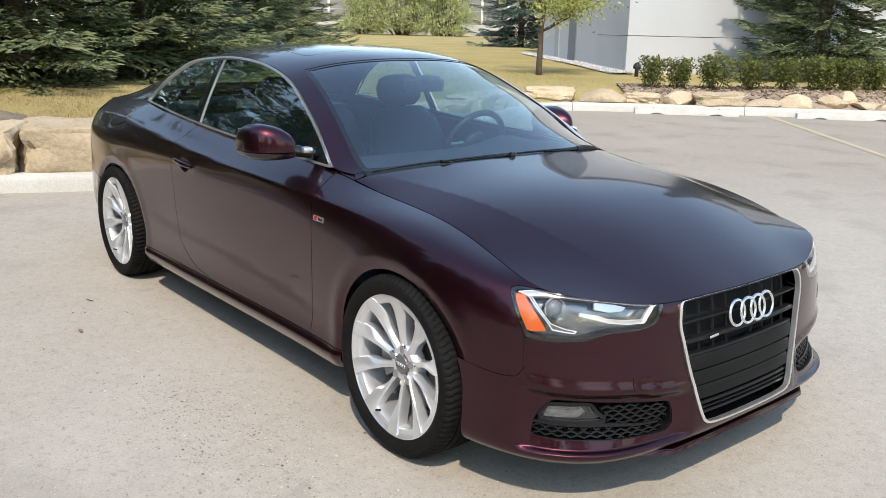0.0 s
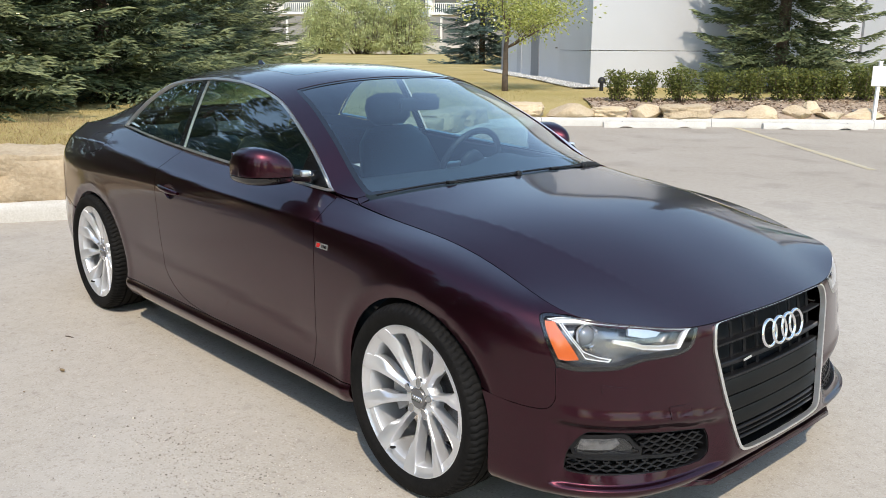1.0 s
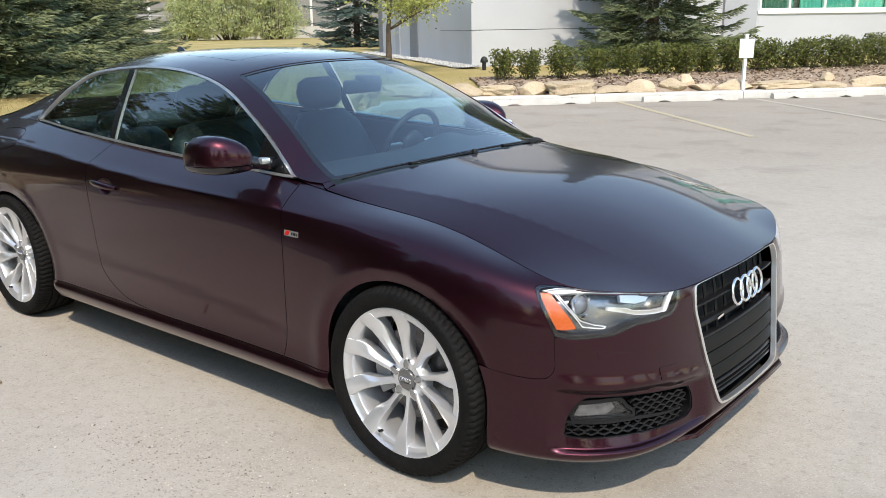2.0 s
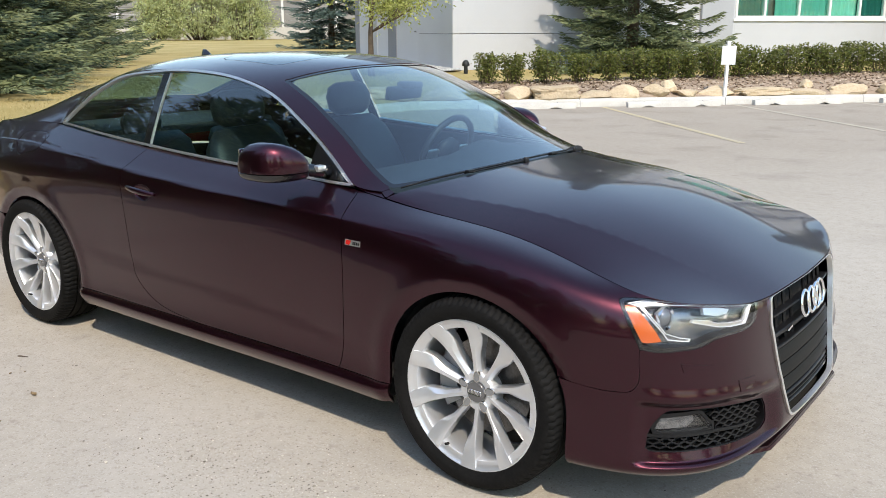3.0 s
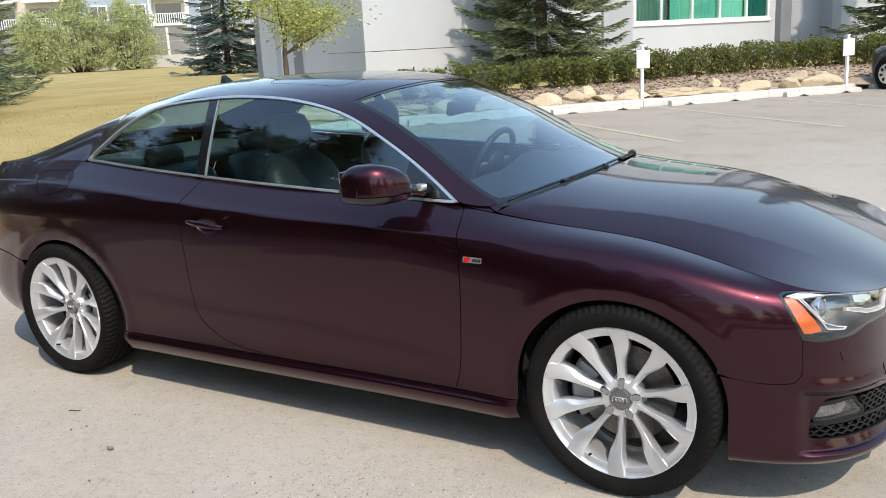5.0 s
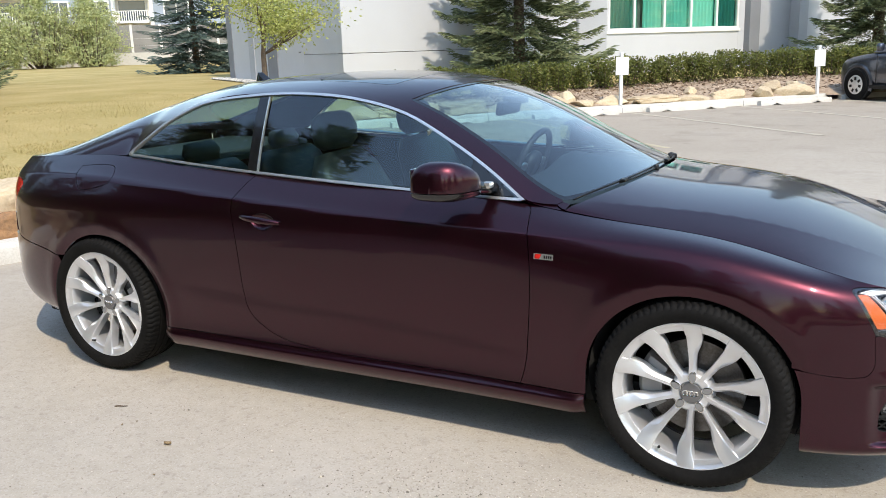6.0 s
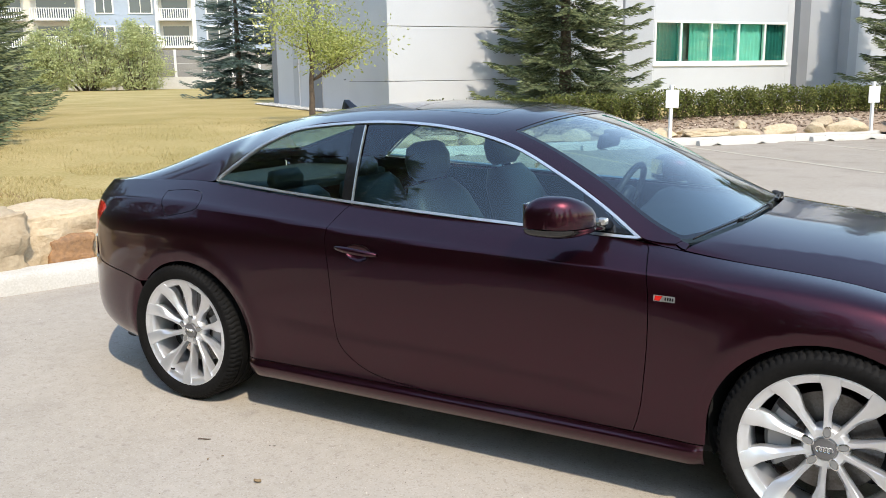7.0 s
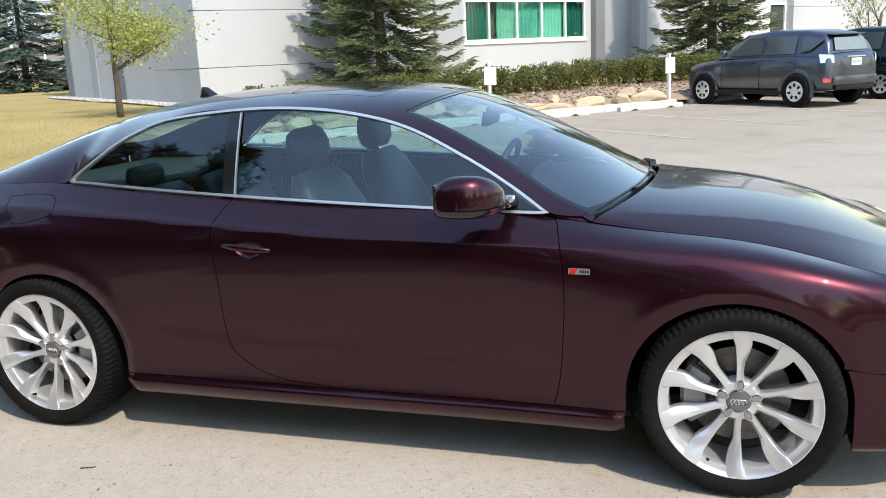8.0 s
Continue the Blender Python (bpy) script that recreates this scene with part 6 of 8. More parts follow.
for s in (-1, 1):
    inner = inset(DLO, 0.0095)
    surround = link_mesh("window_surround", skin("window_surround", DLO, side_out, 0.012, [inner], (s,), 0.016, lift=0.009, flip=-1, edge_step=0.010), M_CHROME, car, "satin bright window surround")
    glass_lines = inset(DLO, 0.0075)
    split = lambda z: -0.497 - 0.10 * (z - 0.97)
    front = np.array([p for p in dense(glass_lines, 0.01) if p[0] > split(p[1]) + 0.016])
    rear_w = np.array([p for p in dense(glass_lines, 0.01) if p[0] < split(p[1]) - 0.045])
    for nm, poly in (("side_window", front), ("quarter_window", rear_w)):
        pane = link_mesh(nm, skin(nm, poly, side_out, 0.03, (), (s,), 0.0, flip=-1, edge_step=0.02), M_SG, car, "tinted side glass")
    zt, zb = 1.292, 0.962
    pillar = np.array([(split(zb) - 0.050, zb + 0.004), (split(zb) + 0.002, zb + 0.002), (split(zt) + 0.002, zt - 0.012), (split(zt) - 0.050, zt - 0.013)])
    link_mesh("b_pillar_trim", skin("b_pillar_trim", pillar, side_out, 0.03, (), (s,), 0.012, lift=0.002, flip=-1), M_GLOSS, car, "gloss black pillar trim")
    strip = np.array([(split(zb) + 0.002, zb + 0.002), (split(zb) + 0.008, zb + 0.002), (split(zt) + 0.008, zt - 0.012), (split(zt) + 0.002, zt - 0.012)])
    link_mesh("pillar_strip", skin("pillar_strip", strip, side_out, 0.02, (), (s,), 0.01, lift=0.005, flip=-1), M_CHROME, surround)
    sail = np.array([(0.695, 0.928), (0.505, 1.052), (0.500, 0.932)])
    link_mesh("mirror_sail", skin("mirror_sail", dense(sail, 0.02), side_out, 0.03, (), (s,), 0.01, lift=0.004, flip=-1), M_GLOSS, car, "black mirror base panel")


# ---- wheels ----
def tyre_mesh():
    prof = [(0.242, 0.100), (0.256, 0.112), (0.272, 0.124), (0.290, 0.128), (0.305, 0.124), (0.3135, 0.116), (0.3195, 0.106), (0.3230, 0.092),
            (0.3240, 0.066), (0.3165, 0.065), (0.3165, 0.056), (0.3245, 0.055), (0.3250, 0.026), (0.3175, 0.025), (0.3175, 0.015), (0.3252, 0.014)]
    prof = prof + [(r, -h) for r, h in prof[::-1]]
    steps, bm, rings = 84 * 3, bmesh.new(), []
    for k in range(steps):
        cut = k % 3 == 0
        ring = []
        for r, h in prof:
            if cut and r > 0.312 and abs(h) > 0.068:
                r -= 0.006
            a = 2 * math.pi * (k + (0.9 if abs(h) > 0.1 else 0) * (1 if h > 0 else -1)) / steps
            ring.append(bm.verts.new((r * math.cos(a), h, r * math.sin(a))))
        rings.append(ring)
    for k in range(steps):
        a, b = rings[k], rings[(k + 1) % steps]
        for i in range(len(prof) - 1):
            bm.faces.new((a[i], a[i + 1], b[i + 1], b[i]))
    bmesh.ops.recalc_face_normals(bm, faces=bm.faces)
    return bm


def spoke_mesh():
    """One blade of the turbine wheel, standing up from the hub; the outer face looks to -y. It flares on one side past its waist."""
    rs = [0.046, 0.075, 0.100, 0.118, 0.130, 0.142, 0.152, 0.172, 0.192, 0.206, 0.222, 0.2505]
    lf = [-.0120, -.0095, -.0085, -.0085, -.0090, -.0095, -.0100, -.0110, -.0125, -.0150, -.0195, -.0250]
    rt = [0.0180, 0.0145, 0.0150, 0.0160, 0.0175, 0.0205, 0.0245, 0.0325, 0.0375, 0.0390, 0.0385, 0.0340]
    yo = [-.066, -.071, -.0755, -.0785, -.0805, -.083, -.0855, -.0900, -.0945, -.0985, -.1045, -.1120]          # outer face
    bm, rows = bmesh.new(), []
    for r, l, t, y in zip(rs, lf, rt, yo):
        wide = t - l
        fall = 0.011 if r < 0.20 else 0.011 * max(0.0, (0.2505 - r) / 0.05)        # how far the flank facet drops
        rows.append([bm.verts.new((x, yy, r)) for x, yy in ((l + 0.003, y + 0.046), (l, y + 0.006), (l + 0.0015, y + 0.001), (l + 0.10 * wide, y - 0.0005), (l + 0.58 * wide, y + 0.001),
                                                          (t - 0.0015, y + fall), (t, y + fall + 0.003), (t - 0.003, y + 0.046))])
    n = len(rows[0])
    for a, b in zip(rows, rows[1:]):
        for i in range(n):
            j = (i + 1) % n
            bm.faces.new((a[i], b[i], b[j], a[j]))
    bm.faces.new(rows[0])
    bm.faces.new(rows[-1])
    bmesh.ops.recalc_face_normals(bm, faces=bm.faces)
    return bm


def make_wheel(at, turn, spin):
    hub = new("wheel")
    hub.empty_display_size = 0.1
    hub.parent = car
    tagged(hub, "silver turbine-spoke alloy wheel with a low-profile tyre")
    hub.matrix_basis = pose(*at, 0, 0, turn) @ pose(0, 0, 0, 0, spin, 0)
    return hub


tyre_me = part("tyre", tyre_mesh(), M_RUBBER, angle=32)
rim_me = part("rim", lathe([(0.239, 0.105), (0.247, 0.108), (0.247, 0.098), (0.236, 0.085), (0.225, 0.02), (0.221, -0.060), (0.2215, -0.092), (0.2245, -0.0985), (0.236, -0.1015), (0.244, -0.1045), (0.2520, -0.1120), (0.2580, -0.1110), (0.2585, -0.104), (0.2560, -0.098)], 96), M_ALLOY, angle=40)
spoke_me = part("spoke", spoke_mesh(), M_ALLOY, angle=28)
hubd_me = part("hub", lathe([(0.0, -0.060), (0.036, -0.061), (0.040, -0.066), (0.062, -0.066), (0.070, -0.058), (0.074, -0.02), (0.0, -0.02)], 48), M_ALLOY, angle=40)
cap_me = part("centre_cap", lathe([(0.0, -0.0765), (0.026, -0.0755), (0.0335, -0.0735), (0.0345, -0.068), (0.0345, -0.058)], 40), M_CAP, angle=45)
bolt_me = part("wheel_bolt", lathe([(0.0, -0.064), (0.0075, -0.064), (0.0085, -0.062), (0.0085, -0.05)], 6), M_CAP, angle=30)
well_me = part("bolt_well", lathe([(0.0, -0.0690), (0.0115, -0.0693), (0.0130, -0.0670), (0.0130, -0.060)], 16), M_CALIPER, angle=45)
collar_me = part("bolt_collar", lathe([(0.0125, -0.0670), (0.0135, -0.0705), (0.0160, -0.0700), (0.0170, -0.0640)], 20), M_BRIGHT, angle=60)
disc_me = part("brake_disc", lathe([(0.07, -0.012), (0.165, -0.012), (0.165, 0.012), (0.07, 0.012), (0.07, -0.035), (0.0, -0.036)], 64), M_DISC, angle=35)
cal = bmesh.new()
rows = []
for k in range(9):
    a = radians(146 + 8.5 * k)
    rows.append([cal.verts.new((r * math.cos(a), h, r * math.sin(a))) for r, h in ((0.105, -0.045), (0.175, -0.045), (0.188, -0.03), (0.188, 0.05), (0.105, 0.05))])
for a, b in zip(rows, rows[1:]):
    for i in range(5):
        cal.faces.new((a[i], a[(i + 1) % 5], b[(i + 1) % 5], b[i]))
cal.faces.new(rows[0]); cal.faces.new(rows[-1])
bmesh.ops.recalc_face_normals(cal, faces=cal.faces)
cal_me = part("caliper", cal, M_CALIPER, angle=35)
valve_me = part("valve", tube([(0, -0.095, -0.222), (0.0, -0.115, -0.214)], 0.0045, 8), M_MATT)
ring_me = lathe([(0.0068, -0.0775), (0.0090, -0.0785), (0.0100, -0.0770)], 20)
cap_ring_me = part("cap_ring", ring_me, M_BRIGHT, angle=60)
proto = (tyre_me, rim_me, spoke_me, hubd_me, cap_me, bolt_me, well_me, collar_me, disc_me, cal_me, valve_me, cap_ring_me)
meshes = {o.name: o.data for o in proto}
for o in proto:
    bpy.data.objects.remove(o)


def put_part(name, me, parent, m=None, label=""):
    o = new(name, me)
    o.parent = parent
    if m is not None:
        o.matrix_basis = m
    return tagged(o, label)


# spoke starting angles read off each wheel
for at, turn, spin in (((1.375, -0.803, 0.325), 0, -1.0), ((-1.375, -0.803, 0.325), 0, 1.0), ((1.375, 0.803, 0.325), 180, 20.0), ((-1.375, 0.803, 0.325), 180, 5.0)):
    w = make_wheel(at, turn, spin)
    put_part("tyre", meshes["tyre"], w)
    rim = put_part("rim", meshes["rim"], w)
    for k in range(10):
        put_part("spoke", meshes["spoke"], rim, pose(0, 0, 0, 0, 36 * k, 0))
    hb = put_part("hub", meshes["hub"], w)
    cp = put_part("centre_cap", meshes["centre_cap"], w, label="dark grey centre cap with four small rings")
    for k in range(4):
        put_part("cap_ring", meshes["cap_ring"], cp, pose(0, 0, 0, 0, -spin, 0) @ pose(-0.0165 + 0.011 * k, 0, 0))
    for k in range(5):
        m = pose(0, 0, 0, 0, 72 * k + 4, 0) @ pose(0, 0, 0.0525)
        put_part("wheel_bolt", meshes["wheel_bolt"], hb, m @ pose(0, -0.006, 0.004))
        put_part("bolt_well", meshes["bolt_well"], hb, m @ pose(0, -0.0022, 0.002) @ Matrix.Diagonal((0.82, 1, 1.25, 1)))
        put_part("bolt_collar", meshes["bolt_collar"], hb, m @ pose(0, -0.0020, 0.002) @ Matrix.Diagonal((0.82, 1, 1.25, 1)))
    put_part("brake_disc", meshes["brake_disc"], w, pose(0, 0.012, 0))
    put_part("caliper", meshes["caliper"], w, pose(0, 0.012, 0, 0, -spin + (0 if at[0] > 0 else 180), 0))
    put_part("valve", meshes["valve"], rim, pose(0, 0, 0, 0, 26, 0))

# wheel houses
for (cx, cz, rx, rz) in (ARCH_F, ARCH_R):
    for s in (-1, 1):
        bm = bmesh.new()
        rows = []
        n = 26
        for k in range(n + 1):
            a = math.pi * (-0.12 + 1.24 * k / n)
            x, z = cx - (rx + 0.006) * math.cos(a), cz + (rz + 0.006) * math.sin(a)
            rows.append([bm.verts.new((x, s * y, z)) for y in (0.832, 0.70, 0.50)])
        for a, b in zip(rows, rows[1:]):
            for i in range(2):
                bm.faces.new((a[i], b[i], b[i + 1], a[i + 1]))
        bm.faces.new([r[2] for r in rows])
        bmesh.ops.recalc_face_normals(bm, faces=bm.faces)
        part("wheel_house", bm, M_MATT, car, "black wheel arch liner", smooth=True)
bm = box((-1.95, -0.78, 0.19), (1.74, 0.78, 0.30), 0.03)
part("underbody", bm, M_MATT, car, "black underbody")
part("side_member", box((-0.92, -0.855, 0.183), (0.98, 0.855, 0.26), 0.02), M_MATT, car)


# ---- nose: grille, lamps, intakes ----
def nose(u, w):
    """The nose's surface on both sides of the middle line."""
    u = np.asarray(u, float)
    p = bumper_s(np.abs(u), w)
    p = p.copy()
    p[..., 1] *= np.where(u < 0, -1, 1)
    return p


def deep(surf, d):
    """A surface sunk by d along its outward normal."""
    def at(u, w):
        u, w = np.broadcast_arrays(np.asarray(u, float), np.asarray(w, float))
        h = 1e-3
        n = np.cross(surf(u + h, w) - surf(u - h, w), surf(u, w + h) - surf(u, w - h))
        n /= np.linalg.norm(n, axis=-1)[..., None] + 1e-12
        return surf(u, w) - n * (d(u, w) if callable(d) else d)[..., None] if callable(d) else surf(u, w) - n * d
    return at


def plain(u, w):
    return shell_s(u, w)


grille_full = np.vstack([S(GRILLE), (S(GRILLE) * (-1, 1))[::-1][1:-1]])
grille = new("grille")
grille.parent = car
tagged(grille, "black slatted grille in a bright frame")


def nose_strip(u0, u1, z, height, depth, thick, n=34):
    """A bar across the nose at height z: a bowed blade with a turned front edge."""
    bm, rows = bmesh.new(), []
    us = np.linspace(u0, u1, n)
    v0 = shell_uv("yz", 0.02, z, (0.0, 0.5))[1] * V_SCALE
    hv = height / 2 * 0.95
    sect = [(-hv, depth + thick), (-hv, depth + 0.003), (-hv * 0.6, depth), (hv * 0.6, depth), (hv, depth + 0.003), (hv, depth + thick)]
    cols = [deep(nose, d)(us, np.full(n, v0 + o)) for o, d in sect]
    for k in range(n):
        rows.append([bm.verts.new(c[k]) for c in cols])
    m = len(sect)
    for a, b in zip(rows, rows[1:]):
        for i in range(m):
            j = (i + 1) % m
            bm.faces.new((a[i], b[i], b[j], a[j]))
    bm.faces.new(rows[0])
    bm.faces.new(rows[-1])
    bmesh.ops.recalc_face_normals(bm, faces=bm.faces)
    return bm


def grille_half_at(z):
    """How far the grille's opening reaches to each side at height z."""
    v = shell_uv("yz", 0.02, z, (0.0, 0.5))[1]
    g_ = GRILLE
    return max(float(np.interp(v, [p[1] for p in g_[:60]], [p[0] for p in g_[:60]])), 0.15) - 0.010


for z, h in ((0.582, 0.016), (0.517, 0.016)):
    w = grille_half_at(z)
    part("slat", nose_strip(-w, w, z, h, 0.014, 0.03), M_BLACK, grille, angle=30)
for z, h in ((0.441, 0.046), (0.3895, 0.044), (0.341, 0.042)):
    w = grille_half_at(z) - 0.002
    part("plate_panel", nose_strip(-w, w, z, h, 0.012, 0.012), M_PANEL, grille, "blank dark grey centre panel", angle=30)
for z, h in ((0.470, 0.010), (0.304, 0.012), (0.272, 0.012), (0.288, 0.006)):
    w = grille_half_at(z)
    part("slat", nose_strip(-w, w, z, h, 0.016, 0.03), M_BLACK, grille, angle=30)
for y in np.linspace(-0.30, 0.30, 9):
    v0, v1 = S([(0, 0.49)])[0][1], S([(0, 0.93)])[0][1]
    w = abs(y)
    if w > 0.02:
        pts = deep(nose, 0.04)(np.full(6, y), np.linspace(v0, v1, 6))
        part("rib", tube(pts, 0.006, 4), M_BLACK, grille)
link_mesh("grille_back", skin("grille_back", grille_full, deep(nose, 0.065), 0.05, (), (1,), 0.0), M_MATT, grille)
ring_in = inset(grille_full, 0.0125)
frame_ob = link_mesh("grille_frame", skin("grille_frame", inset(grille_full, 0.001), nose, 0.012, [ring_in], (1,), 0.018, lift=0.006, edge_step=0.008), M_CHROME, grille, "bright chrome frame")

# four plain rings and a small plate on the grille
emblem = new("emblem")
emblem.parent = grille
tagged(emblem, "four interlinked chrome rings")
x_e = float(nose(0.0, shell_uv("yz", 0.02, 0.578, (0.0, 0.5))[1] * V_SCALE)[0])
for k in range(4):
    bm = lathe([(0.0420 + 0.0058 * math.cos(a), 0.006 * math.sin(a)) for a in np.linspace(0, 2 * math.pi, 10, endpoint=False)], 48, "x", closed=True)
    o = part("ring", bm, M_BRIGHT, emblem, smooth=True)
    o.matrix_basis = pose(x_e + 0.014 - 0.004 * (abs(k - 1.5) > 1), -0.0855 + 0.057 * k, 0.580, 0, -10, 0)
o = part("name_plate", box((-0.003, -0.027, -0.0038), (0.003, 0.027, 0.0038), 0.001), M_BRIGHT, grille, "small bright plate")
o.matrix_basis = pose(x_e - 0.004, -0.185, 0.517, 0, -10, 4)

LAMP_S = S(LAMP)
TOPBAND = S(curvy([(0.950, 0.788), (0.900, 0.862), (0.857, 0.905), (0.78, 0.945), (0.68, 0.960), (0.58, 0.962), (0.47, 0.948)], 4))
TOPBAND = np.vstack([TOPBAND, S(curvy([(0.475, 0.905), (0.58, 0.920), (0.681, 0.915), (0.78, 0.895), (0.85, 0.852), (0.915, 0.79)], 4))])
LEFTBAND = S([(0.915, 0.800), (0.901, 0.812), (0.868, 0.735), (0.826, 0.646), (0.78, 0.632), (0.742, 0.630), (0.750, 0.613), (0.822, 0.611)])
LOOP = S([(0.466, 0.93), (0.492, 0.834), (0.513, 0.742), (0.575, 0.736), (0.641, 0.742), (0.673, 0.766), (0.732, 0.772), (0.738, 0.744), (0.673, 0.722), (0.641, 0.706), (0.575, 0.698), (0.506, 0.702), (0.479, 0.805), (0.452, 0.93)])
INSERT = S([(0.683, 0.905), (0.62, 0.90), (0.569, 0.868), (0.585, 0.821), (0.63, 0.80), (0.684, 0.815)])
AMBER = S([(0.956, 0.765), (0.925, 0.792), (0.88, 0.69), (0.840, 0.600), (0.88, 0.584), (0.912, 0.580), (0.937, 0.66)])
for s in (-1, 1):
    lamp = new("headlamp")
    lamp.parent = car
    tagged(lamp, "clear headlamp with a white light guide and amber corner")
    link_mesh("lens", skin("lens", inset(LAMP_S, 0.002), plain, 0.025, (), (s,), 0.0, lift=0.001), M_LENS, lamp, "clear lamp lens").visible_shadow = False
    link_mesh("bezel", skin("bezel", LAMP_S, plain, 0.012, [inset(LAMP_S, 0.014)], (s,), 0.0, lift=-0.002, edge_step=0.008), M_GLOSS, lamp, "black lamp border")
    link_mesh("housing_wall", skin("housing_wall", inset(LAMP_S, 0.010), plain, 0.02, [inset(LAMP_S, 0.012)], (s,), 0.05, lift=-0.004, edge_step=0.008), M_BLACK, lamp)
    link_mesh("housing", skin("housing", inset(LAMP_S, 0.004), deep(plain, 0.045), 0.03, (), (s,), 0.0), M_LAMP_GREY, lamp)
    link_mesh("amber_corner", skin("amber_corner", AMBER, plain, 0.015, (), (s,), 0.012, lift=-0.005), M_AMBER, lamp, "amber corner reflector")
    for poly, thin in ((TOPBAND, 0.0050), (LEFTBAND, 0.0040), (LOOP, 0.0045)):
        link_mesh("light_guide", skin("light_guide", poly, plain, 0.012, [inset(poly, thin)], (s,), 0.010, lift=-0.0035, edge_step=0.005), M_LED, lamp, "thin white light guide round a bright band")
        link_mesh("guide_bed", skin("guide_bed", poly, plain, 0.012, (), (s,), 0.008, lift=-0.0085, edge_step=0.006), M_CHROME if thin > 0.0042 else M_LAMP_GREY, lamp, "bright band between the light guides")
    link_mesh("reflector", skin("reflector", INSERT, plain, 0.015, (), (s,), 0.012, lift=-0.010), M_CHROME, lamp)
    cc = S([(0.815, 0.765)])[0]
    P0 = deep(plain, 0.034)(cc[0], cc[1])
    n0 = np.cross(plain(cc[0] + 1e-3, cc[1]) - P0 * 0 - plain(cc[0] - 1e-3, cc[1]), plain(cc[0], cc[1] + 1e-3) - plain(cc[0], cc[1] - 1e-3))
    n0 = Vector(n0 * (1, s, 1)).normalized()
    way = (n0 * 0.3 + Vector((1, 0, 0))).normalized()
    m = Matrix.Translation(Vector((P0[0], P0[1] * s, P0[2]))) @ Vector((1, 0, 0)).rotation_difference(way).to_matrix().to_4x4()
    o = part("projector_ring", lathe([(0.034, -0.02), (0.038, 0.0), (0.036, 0.006), (0.031, 0.0)], 32, "x"), M_BRIGHT, lamp, angle=50)
    o.matrix_basis = m
    o = part("projector", lathe([(0.0, 0.016), (0.012, 0.0145), (0.022, 0.009), (0.029, 0.0), (0.031, -0.008)], 32, "x"), M_PROJECTOR, lamp, "clear glass projector", smooth=True)
    o.matrix_basis = m

    # lower intake
    intake = new("lower_intake")
    intake.parent = car
    tagged(intake, "black lower intake with honeycomb mesh and fog lamp")
    low = lambda u, w: bumper_s(u, w)
    link_mesh("intake_back", skin("intake_back", S(FOG), deep(low, 0.055), 0.04, (), (s,), 0.0), M_MATT, intake)
    link_mesh("intake_wall", skin("intake_wall", S(FOG), low, 0.02, [inset(S(FOG), 0.003)], (s,), 0.055, lift=-0.004, edge_step=0.01), M_BLACK, intake)
    foglamp = S(squat(curvy([(0.823, 0.366), (0.75, 0.372), (0.683, 0.374), (0.660, 0.350), (0.637, 0.322), (0.73, 0.320), (0.840, 0.320), (0.823, 0.366)], 3)[:-1]))
    fl = link_mesh("fog_lamp", skin("fog_lamp", foglamp, deep(low, 0.030), 0.02, (), (s,), 0.01), M_GLOSS, intake, "fog lamp in a black surround")
    link_mesh("fog_lens", skin("fog_lens", foglamp, deep(low, 0.012), 0.02, (), (s,), 0.0), M_LENS, fl).visible_shadow = False
    link_mesh("fog_reflector", skin("fog_reflector", S(squat([(0.819, 0.364), (0.705, 0.370), (0.690, 0.350), (0.72, 0.330), (0.835, 0.324)])), deep(low, 0.026), 0.02, (), (s,), 0.004), M_FOG, fl)
    link_mesh("fog_frame", skin("fog_frame", inset(foglamp, -0.010), deep(low, 0.010), 0.015, [foglamp], (s,), 0.03, edge_step=0.01), M_BLACK, intake)
    bar = S(squat([(0.868, 0.302), (0.62, 0.300), (0.50, 0.286), (0.43, 0.284), (0.43, 0.292), (0.50, 0.296), (0.61, 0.312), (0.862, 0.312)]))
    link_mesh("cross_bar", skin("cross_bar", bar, deep(low, 0.008), 0.02, (), (s,), 0.035), M_BLACK, intake)
    # honeycomb: walls along the edges of stretched hexagons
    for nm, region in (("honeycomb", S(squat([(0.650, 0.382), (0.42, 0.360), (0.392, 0.342), (0.390, 0.30), (0.43, 0.288), (0.612, 0.312)]))), ("lower_honeycomb", S(squat([(0.866, 0.298), (0.62, 0.296), (0.50, 0.282), (0.405, 0.272), (0.44, 0.244), (0.66, 0.256), (0.866, 0.262)])))):
        wx, hz = 0.042, 0.0145
        V, F = [], []
        segs = set()
        lo_, hi_ = region.min(0), region.max(0)
        for r_ in range(int((hi_[1] - lo_[1]) / hz) + 3):
            for c_ in range(int((hi_[0] - lo_[0]) / wx) + 3):
                cx = lo_[0] + (c_ + 0.5 * (r_ % 2)) * wx
                cy = lo_[1] + r_ * hz * 0.75 * 1.0
                hexa = [(cx - wx * 0.5, cy - 0), (cx - wx * 0.25, cy + hz * 0.5), (cx + wx * 0.25, cy + hz * 0.5), (cx + wx * 0.5, cy), (cx + wx * 0.25, cy - hz * 0.5), (cx - wx * 0.25, cy - hz * 0.5)]
                for a_, b_ in zip(hexa, hexa[1:] + hexa[:1]):
                    segs.add(tuple(sorted(((round(a_[0], 4), round(a_[1], 4)), (round(b_[0], 4), round(b_[1], 4))))))
        segs = [sg for sg in segs if inside(region, np.array([np.mean(sg, axis=0)]))[0]]
        segs = np.array(sorted(segs))
        t_ = segs[:, 1] - segs[:, 0]
        nrm = np.stack([-t_[:, 1], t_[:, 0]], 1) / (np.linalg.norm(t_, axis=1)[:, None] + 1e-9) * 0.0016
